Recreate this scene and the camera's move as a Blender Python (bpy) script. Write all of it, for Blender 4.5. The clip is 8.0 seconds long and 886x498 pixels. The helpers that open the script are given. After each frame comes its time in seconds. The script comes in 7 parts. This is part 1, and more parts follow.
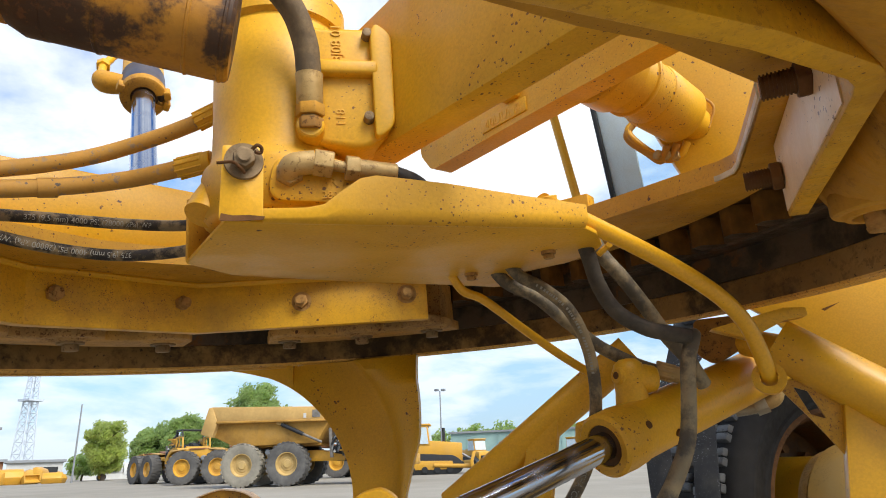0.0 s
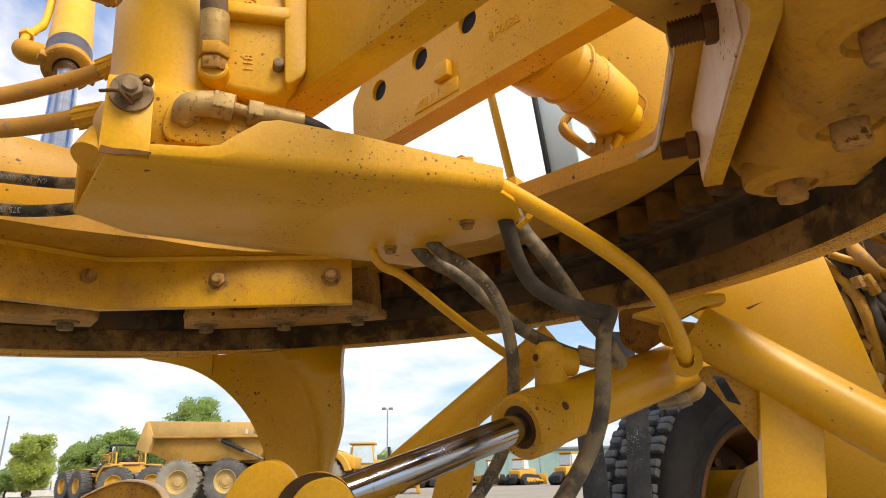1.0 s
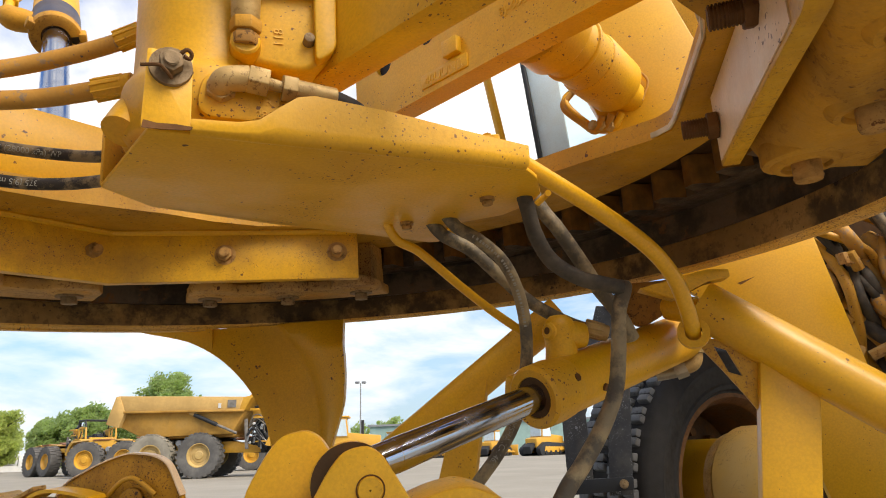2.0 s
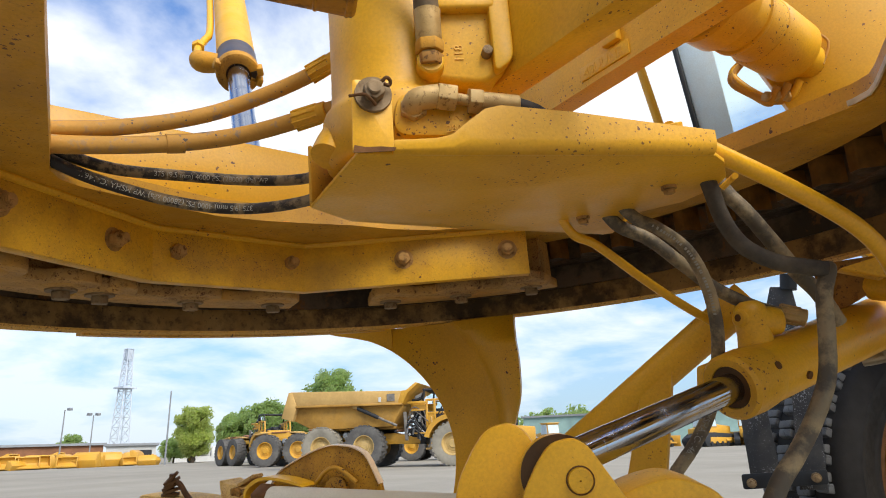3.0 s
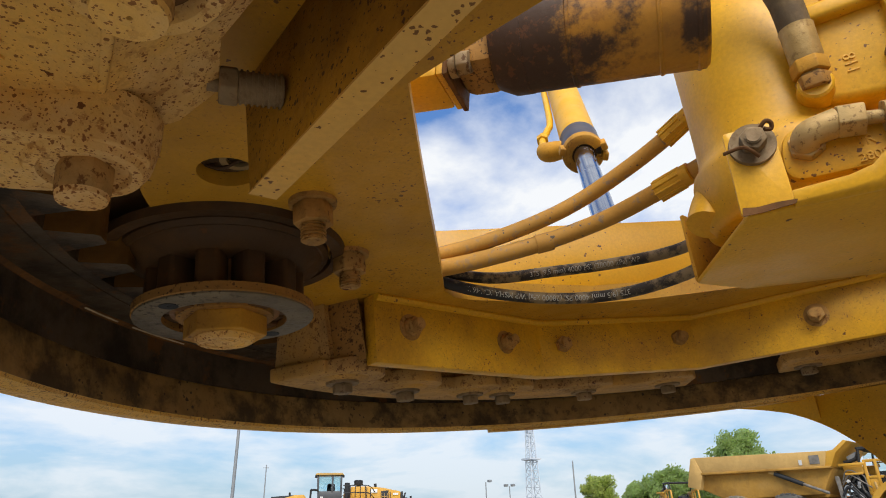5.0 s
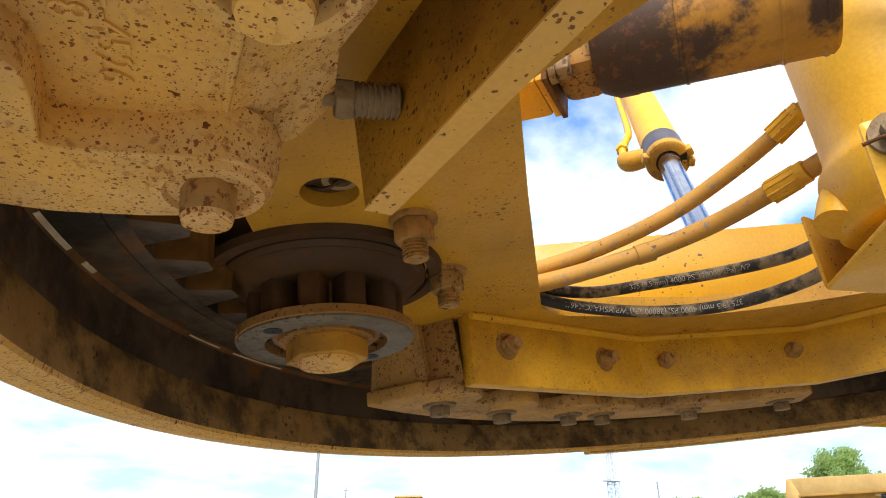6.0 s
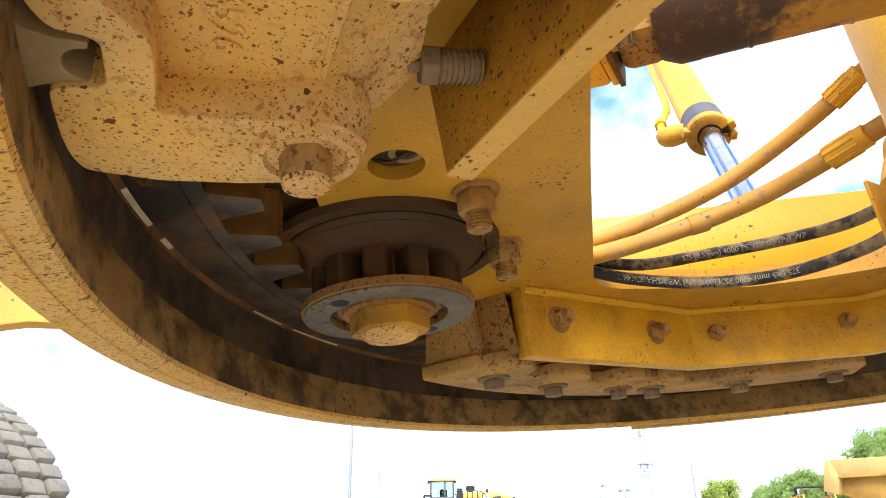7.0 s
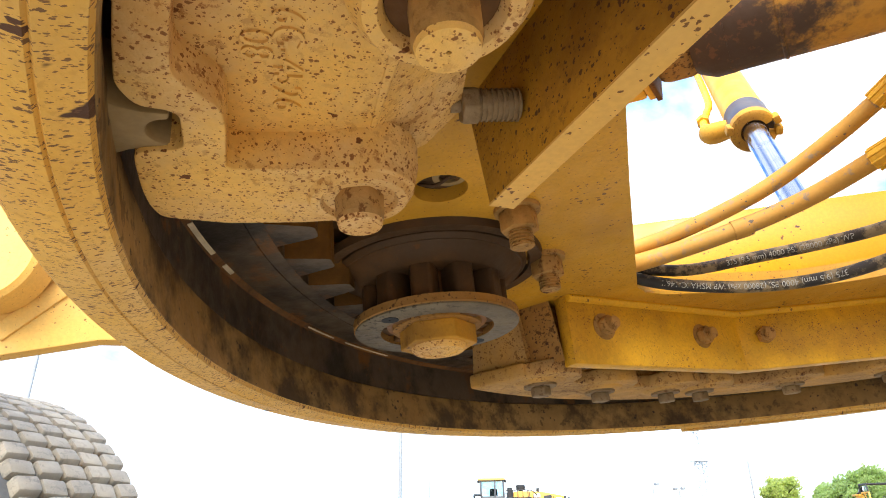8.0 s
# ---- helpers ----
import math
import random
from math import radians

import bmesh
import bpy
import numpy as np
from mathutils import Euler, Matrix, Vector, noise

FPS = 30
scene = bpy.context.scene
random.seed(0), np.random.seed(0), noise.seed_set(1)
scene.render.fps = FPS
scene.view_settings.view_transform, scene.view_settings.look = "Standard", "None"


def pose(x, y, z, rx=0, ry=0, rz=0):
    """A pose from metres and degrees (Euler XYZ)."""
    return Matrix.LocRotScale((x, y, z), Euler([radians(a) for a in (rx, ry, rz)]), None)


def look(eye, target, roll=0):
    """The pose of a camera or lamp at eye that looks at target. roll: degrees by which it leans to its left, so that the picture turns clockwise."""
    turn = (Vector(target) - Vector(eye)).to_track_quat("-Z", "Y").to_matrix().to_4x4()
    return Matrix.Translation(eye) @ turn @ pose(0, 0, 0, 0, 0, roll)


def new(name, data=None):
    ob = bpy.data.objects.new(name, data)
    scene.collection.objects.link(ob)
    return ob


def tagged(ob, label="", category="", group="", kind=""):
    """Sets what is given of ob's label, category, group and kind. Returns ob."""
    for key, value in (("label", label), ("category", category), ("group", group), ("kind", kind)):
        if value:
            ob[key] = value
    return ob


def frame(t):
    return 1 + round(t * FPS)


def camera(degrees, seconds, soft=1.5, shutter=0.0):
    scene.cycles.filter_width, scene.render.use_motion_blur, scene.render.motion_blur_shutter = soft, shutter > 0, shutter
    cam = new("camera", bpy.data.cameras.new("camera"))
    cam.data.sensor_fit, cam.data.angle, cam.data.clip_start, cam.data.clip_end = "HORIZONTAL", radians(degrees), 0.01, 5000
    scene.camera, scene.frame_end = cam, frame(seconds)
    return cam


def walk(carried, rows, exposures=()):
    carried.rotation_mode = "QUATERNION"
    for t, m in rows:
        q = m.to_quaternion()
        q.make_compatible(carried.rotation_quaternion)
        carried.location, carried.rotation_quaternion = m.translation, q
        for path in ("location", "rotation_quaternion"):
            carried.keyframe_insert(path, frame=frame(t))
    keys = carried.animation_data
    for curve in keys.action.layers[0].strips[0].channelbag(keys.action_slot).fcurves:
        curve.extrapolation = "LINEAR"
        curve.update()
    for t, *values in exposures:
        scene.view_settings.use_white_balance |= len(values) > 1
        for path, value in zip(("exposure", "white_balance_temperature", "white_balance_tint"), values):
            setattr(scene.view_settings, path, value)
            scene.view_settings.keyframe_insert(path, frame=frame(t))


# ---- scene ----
cam = camera(68.86, 8.0, soft=1.0)
PATH = [
    (0, (0.4458, -0.6148, 0.9236), (-0.2704, 1.1467, 1.5433), -2.14),
    (0.5, (0.4781, -0.5624, 0.8948), (-0.1963, 1.1611, 1.6527), -1.54),
    (1, (0.4708, -0.5518, 0.8729), (-0.1037, 1.2429, 1.5428), -1.45),
    (1.2, (0.4932, -0.5469, 0.8733), (-0.0524, 1.2643, 1.5229), -1.48),
    (2.3, (0.3904, -0.608, 0.8703), (-0.1143, 1.2393, 1.4474), -2.08),
    (2.5, (0.3833, -0.6217, 0.8735), (-0.2613, 1.1805, 1.4535), -2.13),
    (3, (0.3804, -0.6257, 0.8731), (-0.5278, 1.0575, 1.4579), -2.02),
    (3.5, (0.3583, -0.6273, 0.871), (-0.7854, 0.9004, 1.4693), -1.74),
    (4, (0.3479, -0.6173, 0.8788), (-1.0024, 0.7138, 1.5151), -1.72),
    (4.5, (0.3401, -0.6079, 0.892), (-1.1874, 0.4696, 1.6031), -1.61),
    (5, (0.3407, -0.6094, 0.9171), (-1.2726, 0.2646, 1.7129), -1.37),
    (5.2, (0.3366, -0.6112, 0.9245), (-1.2912, 0.214, 1.7425), -1.28),
    (6.5, (0.2983, -0.6449, 0.9211), (-1.4051, -0.0255, 1.7666), -0.81),
    (7, (0.2989, -0.6586, 0.9088), (-1.4264, -0.0604, 1.7245), -1.01),
    (7.5, (0.308, -0.6592, 0.914), (-1.4438, -0.1452, 1.7307), -1.18),
    (8, (0.3249, -0.6683, 0.9149), (-1.439, -0.1964, 1.731), -1.05),
]
EXPOSURES = [(0.0, 0.45, 6550, 10), (0.5, 0.5, 7000, 12), (1.0, 0.5, 7500, 14), (2.5, 0.49, 6900, 12), (3.5, 0.2, 6400, 10), (4.5, 0.03, 6400, 10), (5.2, 0.23, 6850, 11),
             (6.5, 1.28, 6450, 10), (8.0, 1.54, 6450, 10)]
walk(cam, [(t, look(eye, target, roll)) for t, eye, target, roll in PATH], EXPOSURES)

# the circle's own frame: origin at its centre, w up from its lower face, tipped about 4.5 degrees
TIPPED = Matrix((
    (0.99995, -0.00081, -0.01032, 0.0),
    (0.00000, 0.99696, -0.07788, 0.0),
    (0.01035, 0.07788, 0.99691, 1.0964),
    (0.0, 0.0, 0.0, 1.0),
))
GROUND = Matrix.Identity(4)

# ---- light ----
SUN_UP, SUN_AZ = 46.0, 113.0
world = bpy.data.worlds.new("sky")
scene.world = world
world.use_nodes = True
wt = world.node_tree
wt.nodes.clear()


def wnode(kind, **values):
    n = wt.nodes.new(kind)
    for key, value in values.items():
        n.inputs[key].default_value = value
    return n


w_out = wnode("ShaderNodeOutputWorld")
w_bg = wnode("ShaderNodeBackground", Strength=0.94)
w_sky = wt.nodes.new("ShaderNodeTexSky")
w_sky.sky_type, w_sky.sun_disc = "NISHITA", False
w_sky.sun_elevation, w_sky.sun_rotation = radians(SUN_UP), radians(SUN_AZ)
w_sky.air_density, w_sky.dust_density, w_sky.ozone_density = 1.15, 0.6, 2.2
w_gain = wnode("ShaderNodeVectorMath")
w_gain.operation = "MULTIPLY"
w_gain.inputs[1].default_value = (0.100, 0.146, 0.200)
w_tc = wnode("ShaderNodeTexCoord")
w_sep = wnode("ShaderNodeSeparateXYZ")
w_lift = wnode("ShaderNodeMath")
w_lift.operation, w_lift.inputs[1].default_value = "ADD", 0.22
w_div = wnode("ShaderNodeVectorMath")
w_div.operation = "DIVIDE"
w_cmb = wnode("ShaderNodeCombineXYZ")
w_noise = wnode("ShaderNodeTexNoise", Scale=1.35, Detail=9.0, Roughness=0.56, Distortion=0.25)
w_ramp = wt.nodes.new("ShaderNodeValToRGB")
w_ramp.color_ramp.elements[0].position, w_ramp.color_ramp.elements[0].color = 0.415, (0.0, 0.0, 0.0, 1)
w_ramp.color_ramp.elements[1].position, w_ramp.color_ramp.elements[1].color = 0.575, (1.0, 1.0, 1.0, 1)
w_haze = wnode("ShaderNodeMapRange")
for key, value in (("From Min", 0.0), ("From Max", 0.42), ("To Min", 0.92), ("To Max", 0.0)):
    w_haze.inputs[key].default_value = value
w_low = wt.nodes.new("ShaderNodeMix")
w_low.data_type = "RGBA"
w_low.inputs["B"].default_value = (0.40, 0.53, 0.66, 1)
w_soft = wnode("ShaderNodeMapRange")
for key, value in (("From Min", 0.0), ("From Max", 0.25), ("To Min", 0.45), ("To Max", 1.0)):
    w_soft.inputs[key].default_value = value
w_max = wnode("ShaderNodeMath")
w_max.operation = "MULTIPLY"
w_mix = wt.nodes.new("ShaderNodeMix")
w_mix.data_type = "RGBA"
w_mix.inputs["B"].default_value = (0.88, 0.93, 0.99, 1)
wt.links.new(w_tc.outputs["Generated"], w_sep.inputs[0])
wt.links.new(w_sep.outputs["Z"], w_lift.inputs[0])
for n in range(3):
    wt.links.new(w_lift.outputs[0], w_cmb.inputs[n])
wt.links.new(w_tc.outputs["Generated"], w_div.inputs[0])
wt.links.new(w_cmb.outputs[0], w_div.inputs[1])
wt.links.new(w_div.outputs[0], w_noise.inputs["Vector"])
wt.links.new(w_noise.outputs["Fac"], w_ramp.inputs[0])
wt.links.new(w_sep.outputs["Z"], w_haze.inputs["Value"])
wt.links.new(w_ramp.outputs[0], w_max.inputs[0])
wt.links.new(w_sep.outputs["Z"], w_soft.inputs["Value"])
wt.links.new(w_soft.outputs[0], w_max.inputs[1])
wt.links.new(w_haze.outputs[0], w_low.inputs["Factor"])
wt.links.new(w_sky.outputs[0], w_gain.inputs[0])
wt.links.new(w_gain.outputs[0], w_low.inputs["A"])
wt.links.new(w_max.outputs[0], w_mix.inputs["Factor"])
wt.links.new(w_low.outputs["Result"], w_mix.inputs["A"])
wt.links.new(w_mix.outputs["Result"], w_bg.inputs["Color"])
wt.links.new(w_bg.outputs[0], w_out.inputs["Surface"])

sun_data = bpy.data.lights.new("sun", "SUN")
sun_data.energy, sun_data.angle, sun_data.color = 4.1, radians(40.0), (1.0, 0.95, 0.86)
sun = new("sun", sun_data)
sun_way = Vector((math.sin(radians(SUN_AZ)) * math.cos(radians(SUN_UP)), math.cos(radians(SUN_AZ)) * math.cos(radians(SUN_UP)), math.sin(radians(SUN_UP))))
sun.matrix_world = look(sun_way * 60, (0, 0, 0))

# ---- materials ----
def surface(name, base, rough=0.5, metal=0.0, fade=0.15, fade_scale=3.0, chips=0.0, chip_scale=90.0, chip_color=(0.07, 0.03, 0.018),
            dust=0.0, dust_color=(0.40, 0.25, 0.09), dust_scale=9.0, grain=0.07, grain_scale=260.0, bump=0.1, bump_scale=150.0, coat=0.0, patches=0.0, grime=0.0, grime_color=(0.10, 0.042, 0.013), grime_scale=5.0, grime_edge=0.26, mottle=0.0, mottle_color=(0.20, 0.072, 0.016), mottle_scale=170.0, round_about=0.0, chip_floor=0.12):
    """Base colour with fading at a large scale, grain at a small one, chips, a film of dust and fine relief."""
    m = bpy.data.materials.new(name)
    m.use_nodes = True
    t = m.node_tree
    p = t.nodes["Principled BSDF"]
    tc = t.nodes.new("ShaderNodeTexCoord")

    def noise_at(scale, detail=4.0, rough_n=0.55):
        n = t.nodes.new("ShaderNodeTexNoise")
        n.inputs["Scale"].default_value, n.inputs["Detail"].default_value, n.inputs["Roughness"].default_value = scale, detail, rough_n
        t.links.new(tc.outputs["Object"], n.inputs["Vector"])
        return n.outputs["Fac"]

    def ramp(value, lo, hi, a=0.0, b=1.0):
        n = t.nodes.new("ShaderNodeMapRange")
        n.interpolation_type = "SMOOTHSTEP"
        for key, v in (("From Min", lo), ("From Max", hi), ("To Min", a), ("To Max", b)):
            n.inputs[key].default_value = v
        t.links.new(value, n.inputs["Value"])
        return n.outputs[0]

    def times(a, b):
        n = t.nodes.new("ShaderNodeMath")
        n.operation = "MULTIPLY"
        for k, v in enumerate((a, b)):
            if isinstance(v, float):
                n.inputs[k].default_value = v
            else:
                t.links.new(v, n.inputs[k])
        return n.outputs[0]

    def mix(fac, a, b):
        n = t.nodes.new("ShaderNodeMix")
        n.data_type = "RGBA"
        for key, v in (("Factor", fac), ("A", a), ("B", b)):
            if isinstance(v, tuple):
                n.inputs[key].default_value = (*v, 1)
            else:
                t.links.new(v, n.inputs[key])
        return n.outputs["Result"]

    def grown(value, dense):
        n = t.nodes.new("ShaderNodeMapRange")
        for key, v in (("From Min", 1.0 - dense), ("From Max", 1.0), ("To Min", 0.30), ("To Max", 0.74)):
            n.inputs[key].default_value = v
        t.links.new(value, n.inputs["Value"])
        cut = t.nodes.new("ShaderNodeMath")
        cut.operation, cut.inputs[1].default_value = "GREATER_THAN", 1.0 - dense
        t.links.new(value, cut.inputs[0])
        return times(n.outputs[0], cut.outputs[0])

    place = tc.outputs["Object"]
    if round_about:
        # chips drawn out along the ring, by angle and radius about the object's own axis
        parts = t.nodes.new("ShaderNodeSeparateXYZ")
        t.links.new(place, parts.inputs[0])
        turn = t.nodes.new("ShaderNodeMath")
        turn.operation = "ARCTAN2"
        t.links.new(parts.outputs["Y"], turn.inputs[0])
        t.links.new(parts.outputs["X"], turn.inputs[1])
        flat = t.nodes.new("ShaderNodeVectorMath")
        flat.operation = "MULTIPLY"
        flat.inputs[1].default_value = (1.0, 1.0, 0.0)
        t.links.new(place, flat.inputs[0])
        far = t.nodes.new("ShaderNodeVectorMath")
        far.operation = "LENGTH"
        t.links.new(flat.outputs[0], far.inputs[0])
        whole = t.nodes.new("ShaderNodeCombineXYZ")
        t.links.new(times(turn.outputs[0], round_about), whole.inputs["X"])
        t.links.new(far.outputs["Value"], whole.inputs["Y"])
        t.links.new(parts.outputs["Z"], whole.inputs["Z"])
        place = whole.outputs[0]

    def flecks(scale, dense, where):
        # round specks of mixed size, bent by noise, crowded where the paint suffered
        bend = t.nodes.new("ShaderNodeTexNoise")
        bend.inputs["Scale"].default_value, bend.inputs["Detail"].default_value = scale * 1.3, 2.0
        t.links.new(place, bend.inputs["Vector"])
        add = t.nodes.new("ShaderNodeMix")
        add.data_type, add.blend_type = "RGBA", "LINEAR_LIGHT"
        add.inputs["Factor"].default_value = 0.55 / scale
        t.links.new(place, add.inputs["A"])
        t.links.new(bend.outputs["Color"], add.inputs["B"])
        v = t.nodes.new("ShaderNodeTexVoronoi")
        v.inputs["Scale"].default_value = scale
        t.links.new(add.outputs["Result"], v.inputs["Vector"])
        one = t.nodes.new("ShaderNodeSeparateColor")
        t.links.new(v.outputs["Color"], one.inputs[0])
        size = times(grown(one.outputs[0], dense), where)
        less = t.nodes.new("ShaderNodeMath")
        less.operation = "SUBTRACT"
        t.links.new(size, less.inputs[0])
        t.links.new(v.outputs["Distance"], less.inputs[1])
        return ramp(less.outputs[0], 0.0, 0.10)

    color = mix(ramp(noise_at(fade_scale, 5.0), 0.35, 0.7), tuple(base), tuple(c * (1 - fade) for c in base))
    color = mix(ramp(noise_at(grain_scale, 2.0), 0.3, 0.7, 0.0, grain * 4), color, tuple(c * 0.6 for c in base))
    rough_v = ramp(noise_at(fade_scale * 5, 4.0), 0.3, 0.75, max(0.02, rough - 0.09), min(1.0, rough + 0.12))
    if dust:
        d = ramp(noise_at(dust_scale, 7.0, 0.65), 0.38, 0.72, dust * 0.25, dust)
        color = mix(d, color, tuple(dust_color))
        n = t.nodes.new("ShaderNodeMix")
        t.links.new(d, n.inputs["Factor"])
        t.links.new(rough_v, n.inputs["A"])
        n.inputs["B"].default_value = 0.85
        rough_v = n.outputs["Result"]
    if grime:
        g = ramp(noise_at(grime_scale, 8.0, 0.68), 0.44, 0.44 + grime_edge, 0.0, grime)
        color = mix(g, color, tuple(grime_color))
    if mottle:
        spots = ramp(noise_at(mottle_scale, 5.0, 0.70), 0.55, 0.62, 0.0, mottle)
        color = mix(times(spots, ramp(noise_at(mottle_scale * 0.045, 4.0, 0.6), 0.38, 0.60, 0.25, 1.0)), color, tuple(mottle_color))
    if patches:
        sore = ramp(noise_at(6.0, 3.0, 0.5), 0.46, 0.64, 0.10, 1.0)
        color = mix(flecks(60.0, patches * 0.6, sore), color, tuple(c * 0.8 for c in chip_color))
    if chips:
        where = ramp(noise_at(chip_scale * 0.055, 4.0, 0.6), 0.46, 0.64, chip_floor, 1.0)
        spots = flecks(chip_scale * 1.7, chips * 0.42, where)
        color = mix(times(spots, 0.88), color, tuple(c * 1.25 for c in chip_color))
        big = flecks(chip_scale * 0.75, chips * 0.03, where)
        color = mix(big, color, tuple(chip_color))
        fine = flecks(chip_scale * 3.2, chips * 0.45, where)
        color = mix(times(fine, 0.85), color, tuple(c * 1.4 for c in chip_color))
    t.links.new(color, p.inputs["Base Color"])
    t.links.new(rough_v, p.inputs["Roughness"])
    p.inputs["Metallic"].default_value = metal
    p.inputs["Specular IOR Level"].default_value = 0.4 if rough < 0.5 else 0.18
    if coat:
        p.inputs["Coat Weight"].default_value, p.inputs["Coat Roughness"].default_value = coat, 0.25
    if bump:
        b = t.nodes.new("ShaderNodeBump")
        b.inputs["Strength"].default_value, b.inputs["Distance"].default_value = bump, 0.002
        t.links.new(noise_at(bump_scale, 6.0, 0.6), b.inputs["Height"])
        t.links.new(b.outputs[0], p.inputs["Normal"])
    return m


rust_orange = surface("orange_rust", (0.20, 0.080, 0.022), 0.7, fade=0.5, fade_scale=25.0, mottle=0.95, mottle_color=(0.045, 0.026, 0.015), mottle_scale=45.0, grime=0.85, grime_color=(0.05, 0.028, 0.014), grime_scale=14.0, dust=0.15, bump=0.5)
hose_mud = surface("mud_dried_hose", (0.070, 0.050, 0.032), 0.6, fade=0.4, fade_scale=14.0, dust=0.85, dust_color=(0.30, 0.205, 0.105), dust_scale=22.0, grime=0.6, grime_color=(0.03, 0.024, 0.018), grime_scale=18.0, bump=0.4, bump_scale=110.0)
rubber_worn = surface("mud_flecked_hose_rubber", (0.020, 0.020, 0.023), 0.5, fade=0.3, fade_scale=12.0, grime=0.85, grime_color=(0.26, 0.19, 0.105), grime_scale=26.0, dust=0.25, dust_color=(0.16, 0.12, 0.075), dust_scale=9.0, bump=0.3, grime_edge=0.12)
pale_dust = surface("pale_dusty_shaft", (0.58, 0.53, 0.44), 0.6, fade=0.25, fade_scale=9.0, dust=0.5, dust_color=(0.62, 0.55, 0.43), bump=0.15)
tyre_side = surface("blue_grey_sidewall", (0.085, 0.095, 0.11), 0.8, fade=0.35, fade_scale=7.0, dust=0.45, dust_color=(0.22, 0.21, 0.19), bump=0.3, bump_scale=60.0)
pale_tyre = surface("pale_dusty_tyre", (0.24, 0.22, 0.175), 0.9, fade=0.3, fade_scale=1.4, dust=0.6, dust_color=(0.34, 0.31, 0.25), dust_scale=2.5, grain_scale=9.0, bump=0.0)
tan_rim = surface("tan_wheel_rim", (0.50, 0.34, 0.12), 0.6, fade=0.3, fade_scale=3.0, dust=0.5, dust_color=(0.45, 0.33, 0.17), dust_scale=4.0, grain_scale=9.0, bump=0.0)
grey_dull = surface("dull_grey_plate", (0.20, 0.185, 0.165), 0.7, fade=0.4, fade_scale=5.0, grain_scale=8.0, bump=0.0)
cab_grey = surface("dark_grey_cab", (0.065, 0.072, 0.082), 0.45, fade_scale=1.0, grain_scale=8.0, bump=0.0)
YELLOW = (0.755, 0.395, 0.012)
RUST = (0.085, 0.032, 0.014)
paint = surface("yellow_paint", YELLOW, 0.45, fade=0.12, chips=0.12, chip_scale=150.0, chip_color=RUST, grime=0.26, grime_color=(0.34, 0.145, 0.010), grime_scale=3.5, mottle=0.15, mottle_scale=240.0, dust=0.10, bump=0.12, chip_floor=0.25)
paint_worn = surface("worn_yellow_paint", YELLOW, 0.42, fade=0.22, fade_scale=9.0, chips=0.22, chip_scale=250.0, chip_color=(0.11, 0.040, 0.015), grime=0.50, grime_color=(0.26, 0.11, 0.012), grime_scale=7.0, mottle=0.5, mottle_scale=210.0, dust=0.18, bump=0.14, chip_floor=0.35)
paint_cast = surface("dusty_cast_yellow", (0.78, 0.42, 0.055), 0.6, fade=0.30, fade_scale=14.0, chips=0.38, chip_scale=270.0, chip_color=(0.15, 0.052, 0.014), mottle=0.65, mottle_color=(0.26, 0.088, 0.016), mottle_scale=150.0, grime=0.7, grime_color=(0.50, 0.23, 0.03), grime_scale=7.0, dust=0.85, dust_color=(0.70, 0.51, 0.29), dust_scale=8.0, bump=0.8, bump_scale=85.0, chip_floor=0.8)
paint_rim = surface("chipped_rim_yellow", (0.76, 0.41, 0.045), 0.5, fade=0.25, fade_scale=7.0, patches=0.07, grime=0.35, grime_color=(0.52, 0.27, 0.06), chips=0.6, chip_scale=170.0, round_about=1.6, chip_color=(0.095, 0.045, 0.025), mottle=0.4, mottle_scale=190.0, dust=0.70, dust_color=(0.68, 0.46, 0.21), bump=0.35, chip_floor=0.75)
# Brown for the gusset's rusty grime and for the arch plate's shade.
paint_dark = surface("brown_grime_and_shade_paint", (0.50, 0.235, 0.012), 0.5, fade=0.35, fade_scale=7.0, chips=0.35, chip_scale=190.0, chip_color=(0.05, 0.02, 0.012), mottle=0.7, mottle_color=(0.10, 0.036, 0.012), mottle_scale=130.0, grime=0.75, grime_color=(0.17, 0.072, 0.012), grime_scale=8.0, dust=0.2, bump=0.2, chip_floor=0.7)
paint_pale = surface("pale_dusty_paint", (0.72, 0.40, 0.08), 0.55, fade=0.25, fade_scale=5.0, chips=0.2, chip_scale=150.0, chip_color=RUST, dust=0.55, dust_color=(0.68, 0.44, 0.17), dust_scale=5.0, bump=0.1, chip_floor=0.4)
paint_clean = surface("fresh_yellow_paint", (0.755, 0.39, 0.011), 0.40, fade=0.14, chips=0.05, grime=0.22, grime_color=(0.40, 0.175, 0.008), grime_scale=2.2, chip_scale=120.0, chip_color=RUST, dust=0.05, bump=0.05, coat=0.15, chip_floor=0.2)
# Pale paint: sky glare on the flange, worn edge on the blade guard.
glare_and_wear = surface("pale_glare_and_wear_paint", (0.86, 0.64, 0.42), 0.34, fade=0.2, fade_scale=9.0, chips=0.10, chip_scale=130.0, chip_color=RUST, grime=0.35, grime_color=(0.62, 0.34, 0.09), grime_scale=8.0, dust=0.2, dust_color=(0.78, 0.62, 0.45), bump=0.15)
cast_brown = surface("dirty_brown_casting", (0.34, 0.155, 0.025), 0.62, fade=0.45, fade_scale=16.0, chips=0.3, chip_scale=150.0, chip_color=(0.05, 0.024, 0.012), mottle=0.85, mottle_color=(0.07, 0.03, 0.012), mottle_scale=90.0, dust=0.5, dust_color=(0.36, 0.21, 0.08), bump=0.6, bump_scale=80.0, chip_floor=0.6)
